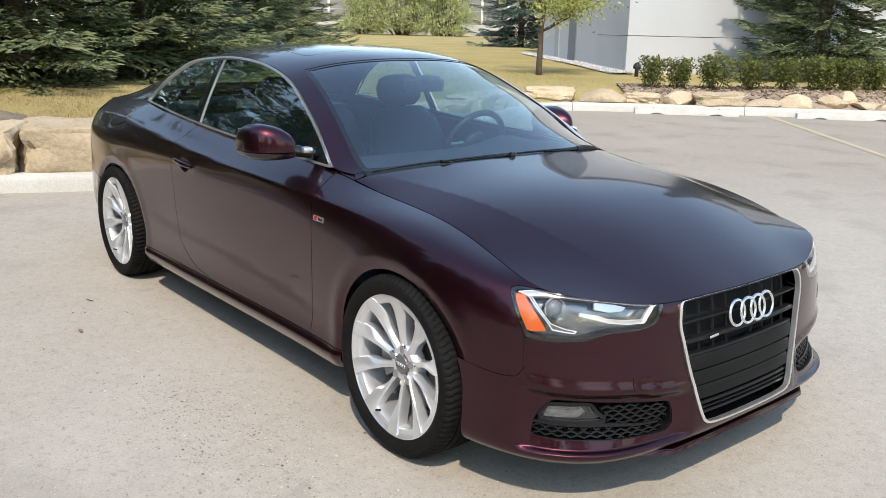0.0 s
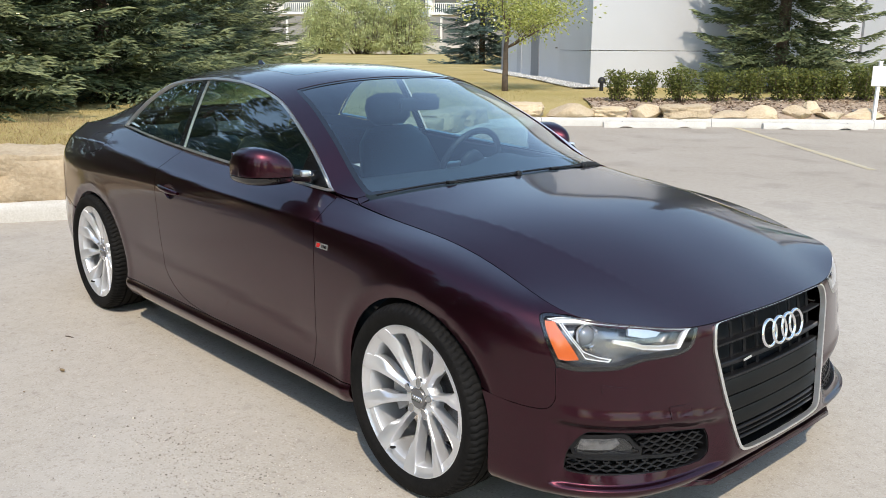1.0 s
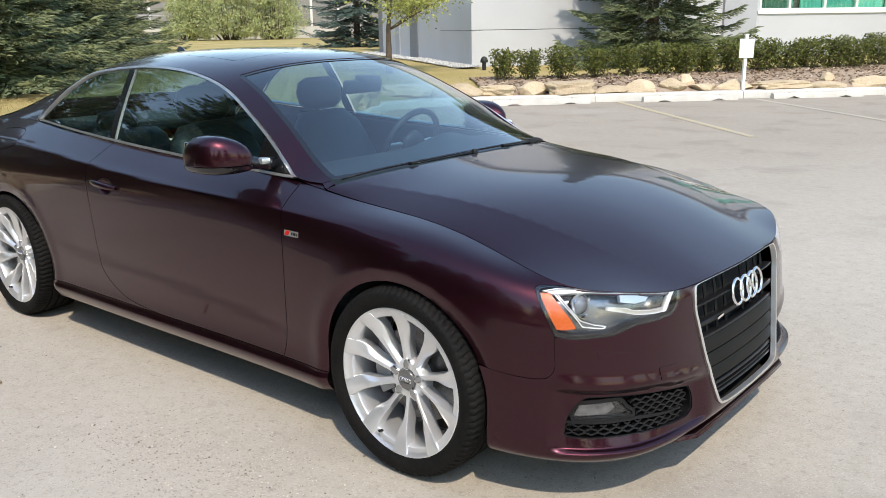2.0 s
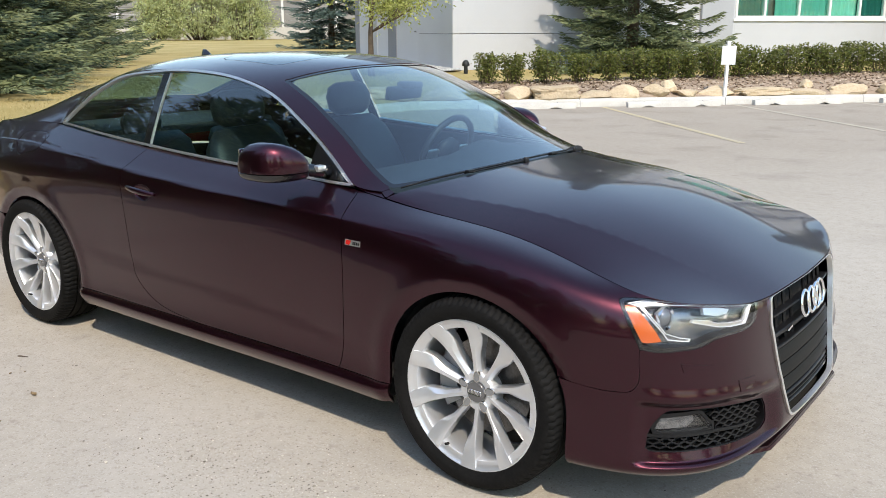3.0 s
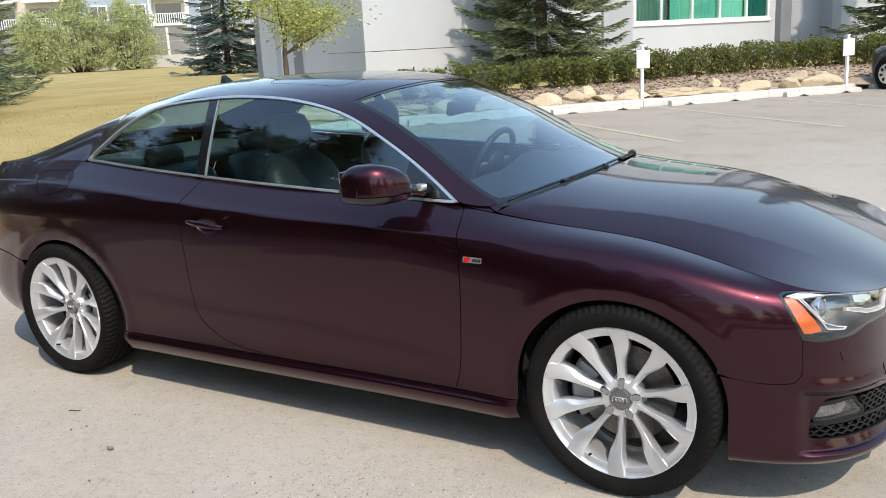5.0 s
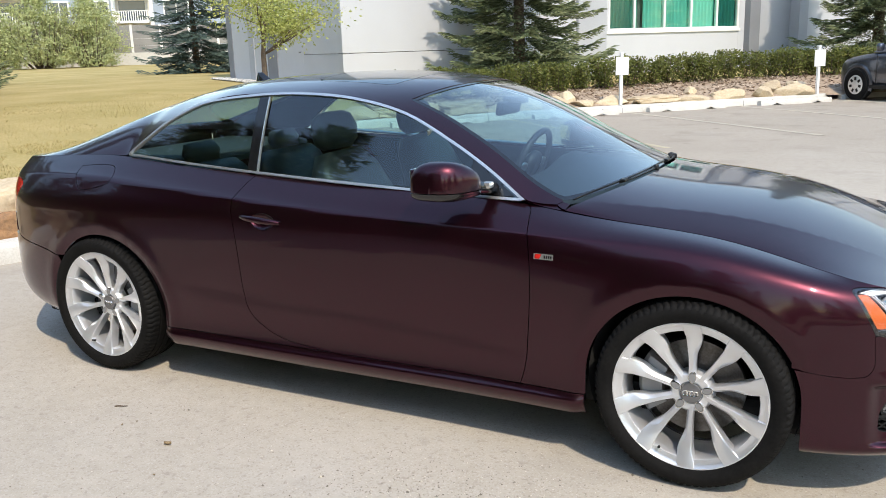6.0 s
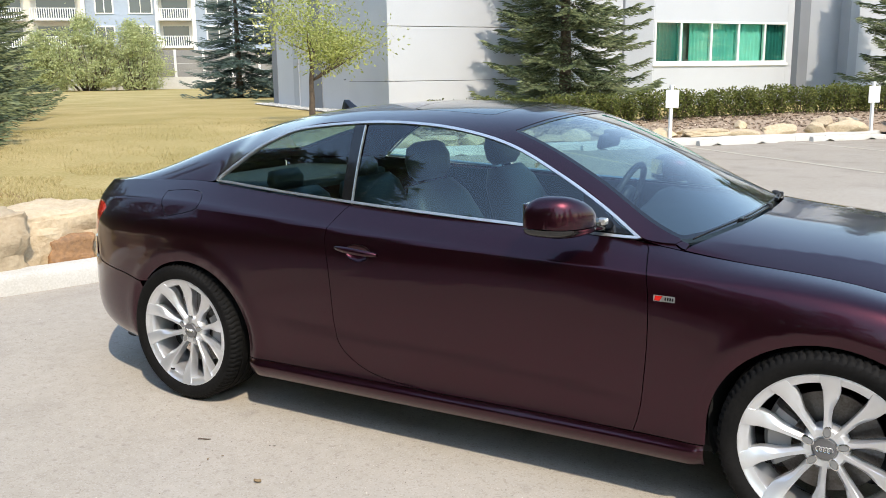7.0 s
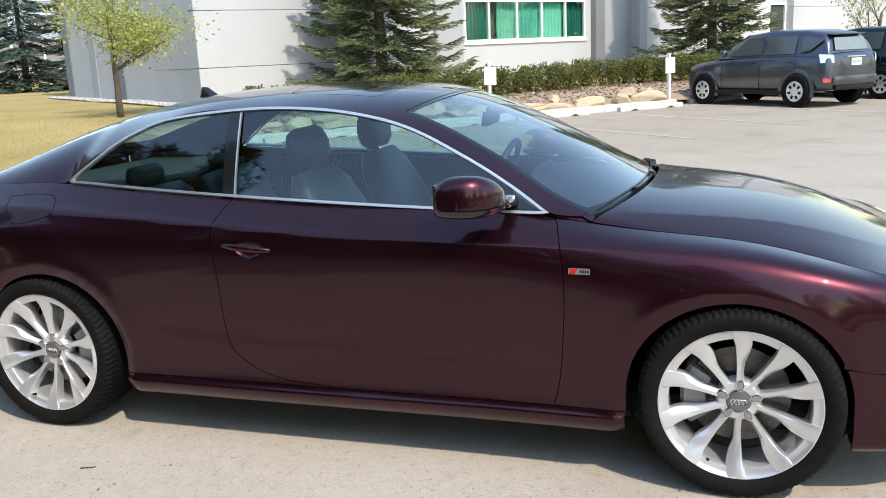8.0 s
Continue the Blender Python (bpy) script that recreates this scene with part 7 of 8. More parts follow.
        q4 = np.stack([segs[:, 0] + nrm, segs[:, 1] + nrm, segs[:, 1] - nrm, segs[:, 0] - nrm], 1).reshape(-1, 2)
        top4 = (deep(low, 0.012)(q4[:, 0], q4[:, 1]) * (1, s, 1)).reshape(-1, 4, 3)
        low4 = (deep(low, 0.03)(q4[:, 0], q4[:, 1]) * (1, s, 1)).reshape(-1, 4, 3)
        V = np.concatenate([top4, low4], 1).reshape(-1, 3)
        F = [tuple(8 * k + i for i in f4) for k in range(len(segs)) for f4 in ((0, 1, 2, 3), (0, 4, 5, 1), (2, 6, 7, 3))]
        link_mesh(nm, sharp_mesh(nm, V, F, False), M_BLACK, intake)
    # washer cover and small flap
    washer = S([(0.777, 0.534), (0.66, 0.530), (0.653, 0.500), (0.69, 0.497), (0.74, 0.502), (0.767, 0.508)])
    link_mesh("washer_cover", skin("washer_cover", washer, bumper_s, 0.015, (), (s,), 0.003, lift=0.0018), M_PAINT, car)

tow = S([(0.549, 0.468), (0.467, 0.466), (0.466, 0.428), (0.547, 0.432)])
link_mesh("tow_cover", skin("tow_cover", tow, bumper_s, 0.015, (), (-1,), 0.003, lift=0.0016), M_PAINT, car)
part("nose_filler", box((1.74, -0.50, 0.22), (2.02, 0.50, 0.60), 0.05), M_MATT, car, "black structure behind the bumper")
us = np.linspace(0.0, u_ff - 0.01, 40)
edge_pts = shell(us, np.zeros(40))
bm = bmesh.new()
loop = [bm.verts.new((p[0] - 0.004, p[1] - 0.003, p[2] + 0.004)) for p in edge_pts[::-1]] + [bm.verts.new((p[0] - 0.004, -p[1] + 0.003, p[2] + 0.004)) for p in edge_pts[1:]]
bm.faces.new(loop)
bmesh.ops.triangulate(bm, faces=list(bm.faces))
blade = [(2.183, 0.0), (2.183, 0.22), (2.178, 0.385), (2.088, 0.534), (1.965, 0.665), (1.885, 0.735), (1.84, 0.70), (1.84, 0.0)]
ring_ = blade[:-1] + [(x, -y) for x, y in blade[-2:0:-1]]
bm_blade = bmesh.new()
bm_blade.faces.new([bm_blade.verts.new((x, y, 0.169)) for x, y in ring_])
got = bmesh.ops.extrude_face_region(bm_blade, geom=list(bm_blade.faces))
bmesh.ops.translate(bm_blade, verts=[v for v in got["geom"] if isinstance(v, bmesh.types.BMVert)], vec=(-0.006, 0, 0.015))
bmesh.ops.recalc_face_normals(bm_blade, faces=bm_blade.faces)
bmesh.ops.bevel(bm_blade, geom=list(bm_blade.edges), offset=0.003, segments=2, affect="EDGES")
part("chin_blade", bm_blade, M_PAINT, car, "thin straight-edged blade under the bumper", angle=40)
part("chin_panel", bm, M_MATT, car, "black panel under the bumper")

# ---- flank details ----
fuel = link_mesh("fuel_flap", skin("fuel_flap", inset(S(FUEL), 0.0026), shell_s, 0.02, (), (-1,), 0.008), M_PAINT, car)


def bowl_s(u, w):
    c = np.array([3.197, 0.640 * V_SCALE])
    r2 = ((np.asarray(u) - c[0]) / 0.062) ** 2 + ((np.asarray(w) - c[1]) / (0.042 * V_SCALE)) ** 2
    return deep(shell_s, lambda a, b: 0.022 * np.clip(1 - r2, 0, 1) ** 0.7 + 0.0005)(u, w)


for s in (-1, 1):
    link_mesh("handle_bowl", skin("handle_bowl", S(BOWL), bowl_s, 0.008, (), (s,), 0.0, edge_step=0.006), M_PAINT, car)
    bm, rows = bmesh.new(), []
    us = np.linspace(3.305, 3.100, 22)
    for k, u in enumerate(us):
        t = k / 21
        bow = 0.030 * min(1.0, math.sin(math.pi * min(max(t, 0.02), 0.98)) ** 0.5 * 1.05) - 0.002
        hh = 0.0125 * (0.55 + 0.45 * math.sin(math.pi * t) ** 0.4)
        vc = (0.6485 - 0.012 * t) * V_SCALE
        ring = []
        for a in np.linspace(0, 2 * math.pi, 10, endpoint=False):
            p, n = shell_n(u, (vc + hh * math.sin(a)) / V_SCALE)
            q = p + n * (bow + 0.010 * math.cos(a))
            ring.append(bm.verts.new((q[0], q[1] * s, q[2])))
        rows.append(ring)
    for a, b in zip(rows, rows[1:]):
        for i in range(10):
            j = (i + 1) % 10
            bm.faces.new((a[i], b[i], b[j], a[j]))
    bm.faces.new(rows[0]); bm.faces.new(rows[-1])
    bmesh.ops.recalc_face_normals(bm, faces=bm.faces)
    part("door_handle", bm, M_PAINT, car, angle=60)
    # side badge: a red wedge and a silver bar
    badge = link_mesh("side_badge", skin("side_badge", S([(2.004, 0.629), (1.933, 0.631), (1.933, 0.611), (2.004, 0.609)]), shell_s, 0.02, (), (s,), 0.003, lift=0.003), M_CHROME, car, "small silver and red bar")
    link_mesh("red_wedge", skin("red_wedge", S([(1.998, 0.627), (1.974, 0.628), (1.982, 0.612), (2.000, 0.611)]), shell_s, 0.02, (), (s,), 0.001, lift=0.0042), M_RED, badge)
    for k in range(4):
        u0 = 1.966 - 0.008 * k
        link_mesh("letter_bar", skin("letter_bar", S([(u0, 0.625), (u0 - 0.005, 0.625), (u0 - 0.005, 0.615), (u0, 0.615)]), shell_s, 0.02, (), (s,), 0.001, lift=0.0040), M_BLACK, badge)

    # door mirror
    mirror = new("door_mirror")
    mirror.parent = car
    if s > 0:            # this one is folded in
        mirror.matrix_basis = pose(0.600, 0.775, 0) @ pose(0, 0, 0, 0, 0, 46) @ pose(-0.600, -0.775, 0)
    tagged(mirror, "burgundy door mirror on a bright-ended stalk" if s < 0 else "burgundy door mirror folded in against the window")

    def mirror_skin(z_lo, z_hi, grow, name, mat, label=""):
        bm, rows = bmesh.new(), []
        for y, x0, x1, z0, z1 in ((0.828, 0.545, 0.600, 0.955, 1.000), (0.836, 0.500, 0.618, 0.946, 1.022), (0.852, 0.455, 0.624, 0.940, 1.044), (0.878, 0.412, 0.622, 0.936, 1.062), (0.910, 0.392, 0.612, 0.934, 1.073),
                                  (0.945, 0.386, 0.598, 0.934, 1.077), (0.970, 0.386, 0.578, 0.937, 1.072), (0.988, 0.390, 0.556, 0.942, 1.060), (1.000, 0.400, 0.528, 0.950, 1.042), (1.005, 0.415, 0.500, 0.962, 1.020)):
            x1 -= 0.018
            hx, cx = (x1 - x0) / 2, (x0 + x1) / 2
            ring = []
            for a in np.linspace(0, 2 * math.pi, 40, endpoint=False):
                c, sn = math.cos(a), math.sin(a)
                x = cx + (hx + grow) * math.copysign(abs(c) ** 0.62, c)
                base = z0 + 0.36 * (z1 - z0)
                if sn < 0:
                    z = base - (base - z0 + grow) * abs(sn) ** 0.55
                else:
                    z = base + (z1 - base + grow) * abs(sn) ** 0.62 * (1 - 0.20 * max(0.0, -c) ** 1.5 - 0.10 * max(0.0, c) ** 2)
                x = max(x, 0.398 + 0.25 * (0.96 - y) * 0.2)
                ring.append(bm.verts.new((x, y * s, min(max(z, z_lo), z_hi))))
            rows.append(ring)
        for a, b in zip(rows, rows[1:]):
            for i in range(40):
                j = (i + 1) % 40
                bm.faces.new((a[i], b[i], b[j], a[j]))
        bm.faces.new(rows[0]); bm.faces.new(rows[-1])
        bmesh.ops.recalc_face_normals(bm, faces=bm.faces)
        return part(name, bm, mat, mirror, label, angle=55)
    mirror_skin(0.969, 1.2, 0.0, "housing", M_PAINT)
    mirror_skin(0.90, 0.966, 0.002, "lower_trim", M_GLOSS, "black lower trim")
    part("stalk", tube([(0.570, 0.875 * s, 0.985), (0.582, 0.83 * s, 0.972), (0.596, 0.775 * s, 0.962), (0.600, 0.745 * s, 0.958)], [0.022, 0.024, 0.022, 0.026], 12), M_GLOSS, mirror, smooth=True)
    part("stalk_end", box((0.588, min(0.772 * s, 0.815 * s), 0.964), (0.624, max(0.772 * s, 0.815 * s), 0.988), 0.009), M_CHROME, mirror, "bright stalk end", angle=50)
    part("mirror_glass", box((0.391, min(0.87 * s, 0.985 * s), 0.972), (0.3965, max(0.87 * s, 0.985 * s), 1.050), 0.002), M_BRIGHT, mirror)

# ---- roof aerial and wipers ----
bm, rows = bmesh.new(), []
for t in np.linspace(0, 1, 8):
    z = float(top(-1.03 - 0.02 * t, 0.0)[2]) - 0.004 + 0.055 * t
    w = 0.026 * (1 - t) ** 0.7 + 0.0025
    x0, x1 = -0.965 - 0.088 * t ** 0.8, -1.095 + 0.012 * t
    rows.append([bm.verts.new((x0 + (x1 - x0) * f, w * math.sin(math.pi * min(0.999, 0.06 + 0.88 * f)) ** 0.6 * sg, z)) for f, sg in ((0, 0), (0.15, 1), (0.4, 1), (0.7, 1), (1, 0.9), (1, -0.9), (0.7, -1), (0.4, -1), (0.15, -1))])
for a, b in zip(rows, rows[1:]):
    for i in range(9):
        j = (i + 1) % 9
        bm.faces.new((a[i], b[i], b[j], a[j]))
bm.faces.new(rows[-1])
bmesh.ops.recalc_face_normals(bm, faces=bm.faces)
part("aerial_fin", bm, M_GLOSS, car, "small roof aerial fin", smooth=True)


def on_glass(x, y, up):
    p = top(x, y)
    return (float(p[0]) + up * 0.4, float(p[1]), float(p[2]) + up)


for p0, p1 in ((-0.90, -0.08), (-0.02, 0.52)):
    wiper = new("wiper")
    wiper.parent = car
    tagged(wiper, "black wiper lying along the bonnet's rear edge")
    edge_line = [bonnet(p, 0.0) for p in np.linspace(p0, p1, 14)]
    part("blade", tube([on_glass(float(e[0]) - 0.026, float(e[1]), -0.001) for e in edge_line], 0.0033, 6), M_BLACK, wiper, smooth=True)
    arm = [on_glass(float(e[0]) - 0.014, float(e[1]), 0.001) for e in edge_line[6:]]
    part("arm", tube(arm, [0.0035] * (len(arm) - 3) + [0.005, 0.006, 0.008], 6), M_BLACK, wiper, smooth=True)
    mid = on_glass(float(edge_line[6][0]) - 0.020, float(edge_line[6][1]), 0.002)
    part("joint", box((mid[0] - 0.010, mid[1] - 0.022, mid[2] - 0.006), (mid[0] + 0.010, mid[1] + 0.022, mid[2] + 0.006), 0.004), M_BLACK, wiper)
    end = on_glass(float(edge_line[-1][0]) - 0.012, float(edge_line[-1][1]), 0.004)
    o = part("pivot", lathe([(0.0, 0.012), (0.009, 0.011), (0.013, 0.006), (0.013, -0.01)], 16, "z"), M_BLACK, wiper, angle=40)
    o.location = end
gap_line = [bonnet(p, 0.0) for p in np.linspace(0.42, 0.80, 12)]
part("cowl_gap", tube([(float(e[0]) - 0.022, float(e[1]), float(e[2]) + 0.004) for e in gap_line], 0.4 * np.array([0.012, 0.022, 0.03, 0.036, 0.04, 0.042, 0.042, 0.04, 0.036, 0.03, 0.02, 0.012]), 8), M_MATT, car, "black cowl gap at the windscreen's foot", smooth=True)

# ---- cabin ----
cabin = new("interior")
cabin.parent = car
tagged(cabin, "black leather interior")
part("floor_pan", box((-1.75, -0.70, 0.26), (0.95, 0.70, 0.34), 0.02), M_MATT, cabin)
part("rear_shelf", box((-1.86, -0.62, 0.90), (-1.25, 0.62, 0.965), 0.03), M_HEADLINER, cabin)
link_mesh("headliner", skin("headliner", both(inset(np.vstack([[(0.10, 0.0)], [(0.05, 0.50)], [(-0.3, 0.52)], [(-0.9, 0.52)], [(-1.0, 0.42)], [(-1.0, 0.0)]]), 0.0)), top, 0.06, (), (1,), 0.0, lift=-0.03), M_HEADLINER, cabin)
bm, rows = bmesh.new(), []
for y in np.linspace(-0.68, 0.68, 25):
    a = abs(y) / 0.68
    hood = 0.045 * math.exp(-((y - 0.37) / 0.16) ** 2)
    x0 = 0.955 - 0.13 * a ** 2.4
    rows.append([bm.verts.new(v) for v in ((x0, y, 0.885), (x0 - 0.12, y, 0.915 - 0.01 * a), (0.66, y, 0.915 + hood * 0.4), (0.52, y, 0.915 + hood), (0.47, y, 0.895 + hood), (0.455, y, 0.83), (0.50, y, 0.72), (0.56, y, 0.50))])
for a, b in zip(rows, rows[1:]):
    for i in range(7):
        bm.faces.new((a[i], b[i], b[i + 1], a[i + 1]))
bmesh.ops.recalc_face_normals(bm, faces=bm.faces)
part("dashboard", bm, M_DASH, cabin, angle=50)
bm = lathe([(0.182 + 0.0155 * math.cos(a), 0.0155 * math.sin(a)) for a in np.linspace(0, 2 * math.pi, 12, endpoint=False)], 48, "x", closed=True)
wheel = part("steering_wheel", bm, M_LEATHER, cabin, smooth=True)
wheel.matrix_basis = pose(0.30, 0.37, 0.885, 0, 22, 0)
part("airbag", lathe([(0.0, -0.035), (0.05, -0.03), (0.075, -0.01), (0.075, 0.02), (0.0, 0.02)], 24, "x"), M_LEATHER, wheel, smooth=True)
for a in (0, 180, 270):
    o = part("wheel_spoke", box((-0.012, 0.06, -0.02), (0.008, 0.175, 0.02), 0.006), M_CHROME, wheel)
    o.matrix_basis = pose(0, 0, 0, a, 0, 0)


def cushion(sections, n=20):
    """A padded form lofted through rounded sections: (x, z, half width, half depth, tilt)."""
    bm, rows = bmesh.new(), []
    for x, z, hw, hd, tilt in sections:
        ring = []
        for a in np.linspace(0, 2 * math.pi, n, endpoint=False):
            c, s_ = math.cos(a), math.sin(a)
            y = hw * math.copysign(abs(c) ** 0.6, c)
            d = hd * math.copysign(abs(s_) ** 0.7, s_)
            ring.append(bm.verts.new((x + d * math.cos(tilt), y, z + d * math.sin(tilt))))
        rows.append(ring)
    for a, b in zip(rows, rows[1:]):
        for i in range(n):
            j = (i + 1) % n
            bm.faces.new((a[i], b[i], b[j], a[j]))
    bm.faces.new(rows[0]); bm.faces.new(rows[-1])
    bmesh.ops.recalc_face_normals(bm, faces=bm.faces)
    return bm


for y in (-0.37, 0.37):
    seat = new("front_seat")
    seat.parent = cabin
    seat.location.y = y
    part("backrest", cushion([(-0.10, 0.48, 0.22, 0.08, 0.3), (-0.16, 0.62, 0.255, 0.09, 0.3), (-0.24, 0.80, 0.26, 0.085, 0.3), (-0.31, 0.95, 0.22, 0.07, 0.3), (-0.345, 1.02, 0.15, 0.05, 0.3)]), M_LEATHER, seat, smooth=True)
    part("headrest", cushion([(-0.345, 1.035, 0.09, 0.035, 0.2), (-0.35, 1.07, 0.135, 0.055, 0.2), (-0.36, 1.13, 0.145, 0.058, 0.2), (-0.37, 1.18, 0.125, 0.045, 0.2), (-0.372, 1.20, 0.08, 0.025, 0.2)]), M_LEATHER, seat, smooth=True)
    part("cushion", cushion([(0.0, 0.36, 0.25, 0.26, 0.12), (0.02, 0.44, 0.27, 0.27, 0.12), (0.03, 0.50, 0.25, 0.25, 0.12)]), M_LEATHER, seat, smooth=True)
    back = new("rear_seat")
    back.parent = cabin
    back.location.y = y * 0.9
    part("backrest", cushion([(-1.00, 0.45, 0.26, 0.09, 0.35), (-1.08, 0.65, 0.28, 0.09, 0.35), (-1.17, 0.88, 0.26, 0.07, 0.35), (-1.20, 0.93, 0.22, 0.05, 0.35)]), M_LEATHER, back, smooth=True)
    part("headrest", cushion([(-1.20, 0.94, 0.10, 0.04, 0.3), (-1.215, 0.99, 0.12, 0.045, 0.3), (-1.225, 1.035, 0.10, 0.03, 0.3)]), M_LEATHER, back, smooth=True)
part("inside_mirror", box((-0.014, -0.115, -0.030), (0.014, 0.115, 0.032), 0.012), M_DASH, cabin, angle=50).matrix_basis = pose(0.345, 0.0, 1.195, 0, 12, 0)
part("mirror_foot", box((0.33, -0.035, 1.215), (0.43, 0.035, 1.245), 0.01), M_DASH, cabin)


# ---- parked crossover and the car beyond it ----
def loft(rows, close_ends=True):
    """A skin through rows of points, mirrored across y = 0."""
    bm = bmesh.new()
    grid = []
    for row in rows:
        right = [bm.verts.new((x, -y, z)) for x, y, z in row]
        left = [bm.verts.new((x, y, z)) for x, y, z in reversed(row)]
        grid.append(right + left)
    for a, b in zip(grid, grid[1:]):
        for i in range(len(a) - 1):
            bm.faces.new((a[i], b[i], b[i + 1], a[i + 1]))
        bm.faces.new((a[-1], b[-1], b[0], a[0]))
    if close_ends:
        bm.faces.new(grid[0])
        bm.faces.new(grid[-1])
    bmesh.ops.remove_doubles(bm, verts=bm.verts, dist=1e-5)
    bmesh.ops.recalc_face_normals(bm, faces=bm.faces)
    return bm


def quad_panel(corners, thick=0.006, n=6):
    """A thin pane over four corners, given round the edge."""
    a, b, c, d = [Vector(v) for v in corners]
    bm = bmesh.new()
    normal = (b - a).cross(d - a).normalized()
    grid = [[bm.verts.new(a.lerp(b, i / n).lerp(d.lerp(c, i / n), j / n)) for i in range(n + 1)] for j in range(n + 1)]
    for j in range(n):
        for i in range(n):
            bm.faces.new((grid[j][i], grid[j][i + 1], grid[j + 1][i + 1], grid[j + 1][i]))
    got = bmesh.ops.extrude_face_region(bm, geom=list(bm.faces))
    bmesh.ops.translate(bm, verts=[v for v in got["geom"] if isinstance(v, bmesh.types.BMVert)], vec=normal * thick)
    bmesh.ops.recalc_face_normals(bm, faces=bm.faces)
    return bm


# opaque panes: the light they reflect is raised into the base colours
M_SUV_REAR = material("rear_glass_pale_reflection", (0.24, 0.27, 0.265), 0.06, 0.25, spec=0.6)
M_SUV_GLASS = material("dark_car_glass", (0.10, 0.115, 0.125), 0.05, 0.35, spec=0.6)


def crossover(at, turn, paint, label, group=""):
    top_ = thing("crossover", label, "car", at, turn, group)
    inner_part = part

    def part_(name, bm, mt, parent, lbl="", **kw):
        """A part with the short overhangs of this car."""
        for v in bm.verts:
            x = v.co.x
            if x < -1.55:
                v.co.x = -1.55 + (x + 1.55) * 0.66
            elif x > 1.6:
                v.co.x = 1.6 + (x - 1.6) * 0.85
        return inner_part(name, bm, mt, parent, lbl, **kw)

    body_rows = []
    for x, w, z0, zs, zt, wt in ((2.20, 0.40, 0.36, 0.60, 0.70, 0.36), (2.12, 0.70, 0.30, 0.64, 0.80, 0.62), (1.95, 0.84, 0.26, 0.70, 0.90, 0.74), (1.62, 0.885, 0.26, 0.76, 0.98, 0.78), (1.0, 0.895, 0.28, 0.80, 1.06, 0.80), (0.4, 0.895, 0.28, 0.82, 1.08, 0.81),
                                 (-0.5, 0.90, 0.28, 0.84, 1.10, 0.81), (-1.3, 0.90, 0.28, 0.86, 1.12, 0.80), (-1.95, 0.885, 0.32, 0.86, 1.13, 0.77), (-2.25, 0.84, 0.36, 0.84, 1.12, 0.73), (-2.38, 0.72, 0.40, 0.80, 1.08, 0.64), (-2.42, 0.50, 0.44, 0.72, 0.90, 0.46)):
        body_rows.append([(x, w * 0.86, z0), (x, w * 0.97, z0 + 0.10), (x, w, (z0 + zs) / 2), (x, w * 0.99, zs), (x, w * 0.96, (zs + zt) / 2 + 0.03), (x, wt, zt), (x, wt * 0.5, zt + 0.03)])
    body = part_("body", loft(body_rows), paint, top_, angle=60)
    mod = body.modifiers.new("soft", "SUBSURF")
    mod.levels = mod.render_levels = 2
    cabin_rows = []
    for x, w, zt in ((1.02, 0.74, 1.07), (0.62, 0.68, 1.36), (0.20, 0.62, 1.575), (-0.5, 0.605, 1.645), (-1.3, 0.60, 1.615), (-1.85, 0.59, 1.535), (-2.08, 0.63, 1.37), (-2.22, 0.70, 1.12)):
        low = 1.06
        cabin_rows.append([(x, 0.80 if x > -2.0 else 0.76, min(low, zt - 0.005)), (x, w + (0.79 - w) * 0.5, low + (zt - low) * 0.50), (x, w + 0.02, zt - 0.045 * (zt > 1.2)), (x, w - 0.06, zt), (x, w * 0.45, zt + 0.02)])
    part_("greenhouse", loft(cabin_rows), paint, top_, angle=60)
    dark = M_SUV_GLASS
    for s in (-1, 1):
        def pane(name, a, b, c, d):
            pts = [(x, s * y, z) for x, y, z in (a, b, c, d)]
            part(name, quad_panel(pts if s < 0 else pts[::-1], 0.012), dark, top_, "dark window glass", smooth=False)
        pane("front_door_window", (0.62, 0.797, 1.12), (-0.28, 0.80, 1.125), (-0.28, 0.655, 1.525), (0.16, 0.675, 1.485))
        pane("rear_door_window", (-0.40, 0.80, 1.125), (-1.20, 0.80, 1.14), (-1.16, 0.655, 1.515), (-0.40, 0.655, 1.525))
        pane("quarter_window", (-1.34, 0.80, 1.15), (-1.58, 0.795, 1.19), (-1.86, 0.675, 1.43), (-1.31, 0.655, 1.50))
        part_("rear_lamp", quad_panel([(-2.02, s * 0.845, 1.11), (-2.36, s * 0.66, 1.09), (-2.385, s * 0.66, 0.93), (-2.10, s * 0.86, 0.93)][::-s], 0.02), M_CHROME, top_, "clear and red rear lamp")
        part_("red_lens", quad_panel([(-2.20, s * 0.835, 0.62), (-2.36, s * 0.74, 0.61), (-2.37, s * 0.74, 0.53), (-2.21, s * 0.845, 0.53)][::-s], 0.02), M_RED, top_)
        part_("door_mirror", cushion([(0.66, 1.10, 0.03, 0.05, 0), (0.66, 1.14, 0.07, 0.07, 0), (0.66, 1.22, 0.08, 0.07, 0), (0.66, 1.26, 0.05, 0.05, 0)]), paint, top_, smooth=True).location.y = s * 0.95
        for x in (0.05, -0.98):
            part_("door_handle", box((x - 0.22, s * 0.905 - 0.02, 0.955), (x - 0.02, s * 0.905 + 0.02, 0.985), 0.008), paint, top_)
        for x in (0.78, -0.34, -1.28):
            part_("panel_gap", box((x - 0.002, s * 0.897 - 0.008, 0.36), (x + 0.002, s * 0.897 + 0.003, 1.02)), M_MATT, top_)
        part_("sill_trim", box((-1.0, s * 0.885 - 0.03, 0.27), (0.95, s * 0.885 + 0.02, 0.36), 0.02), M_BLACK, top_)
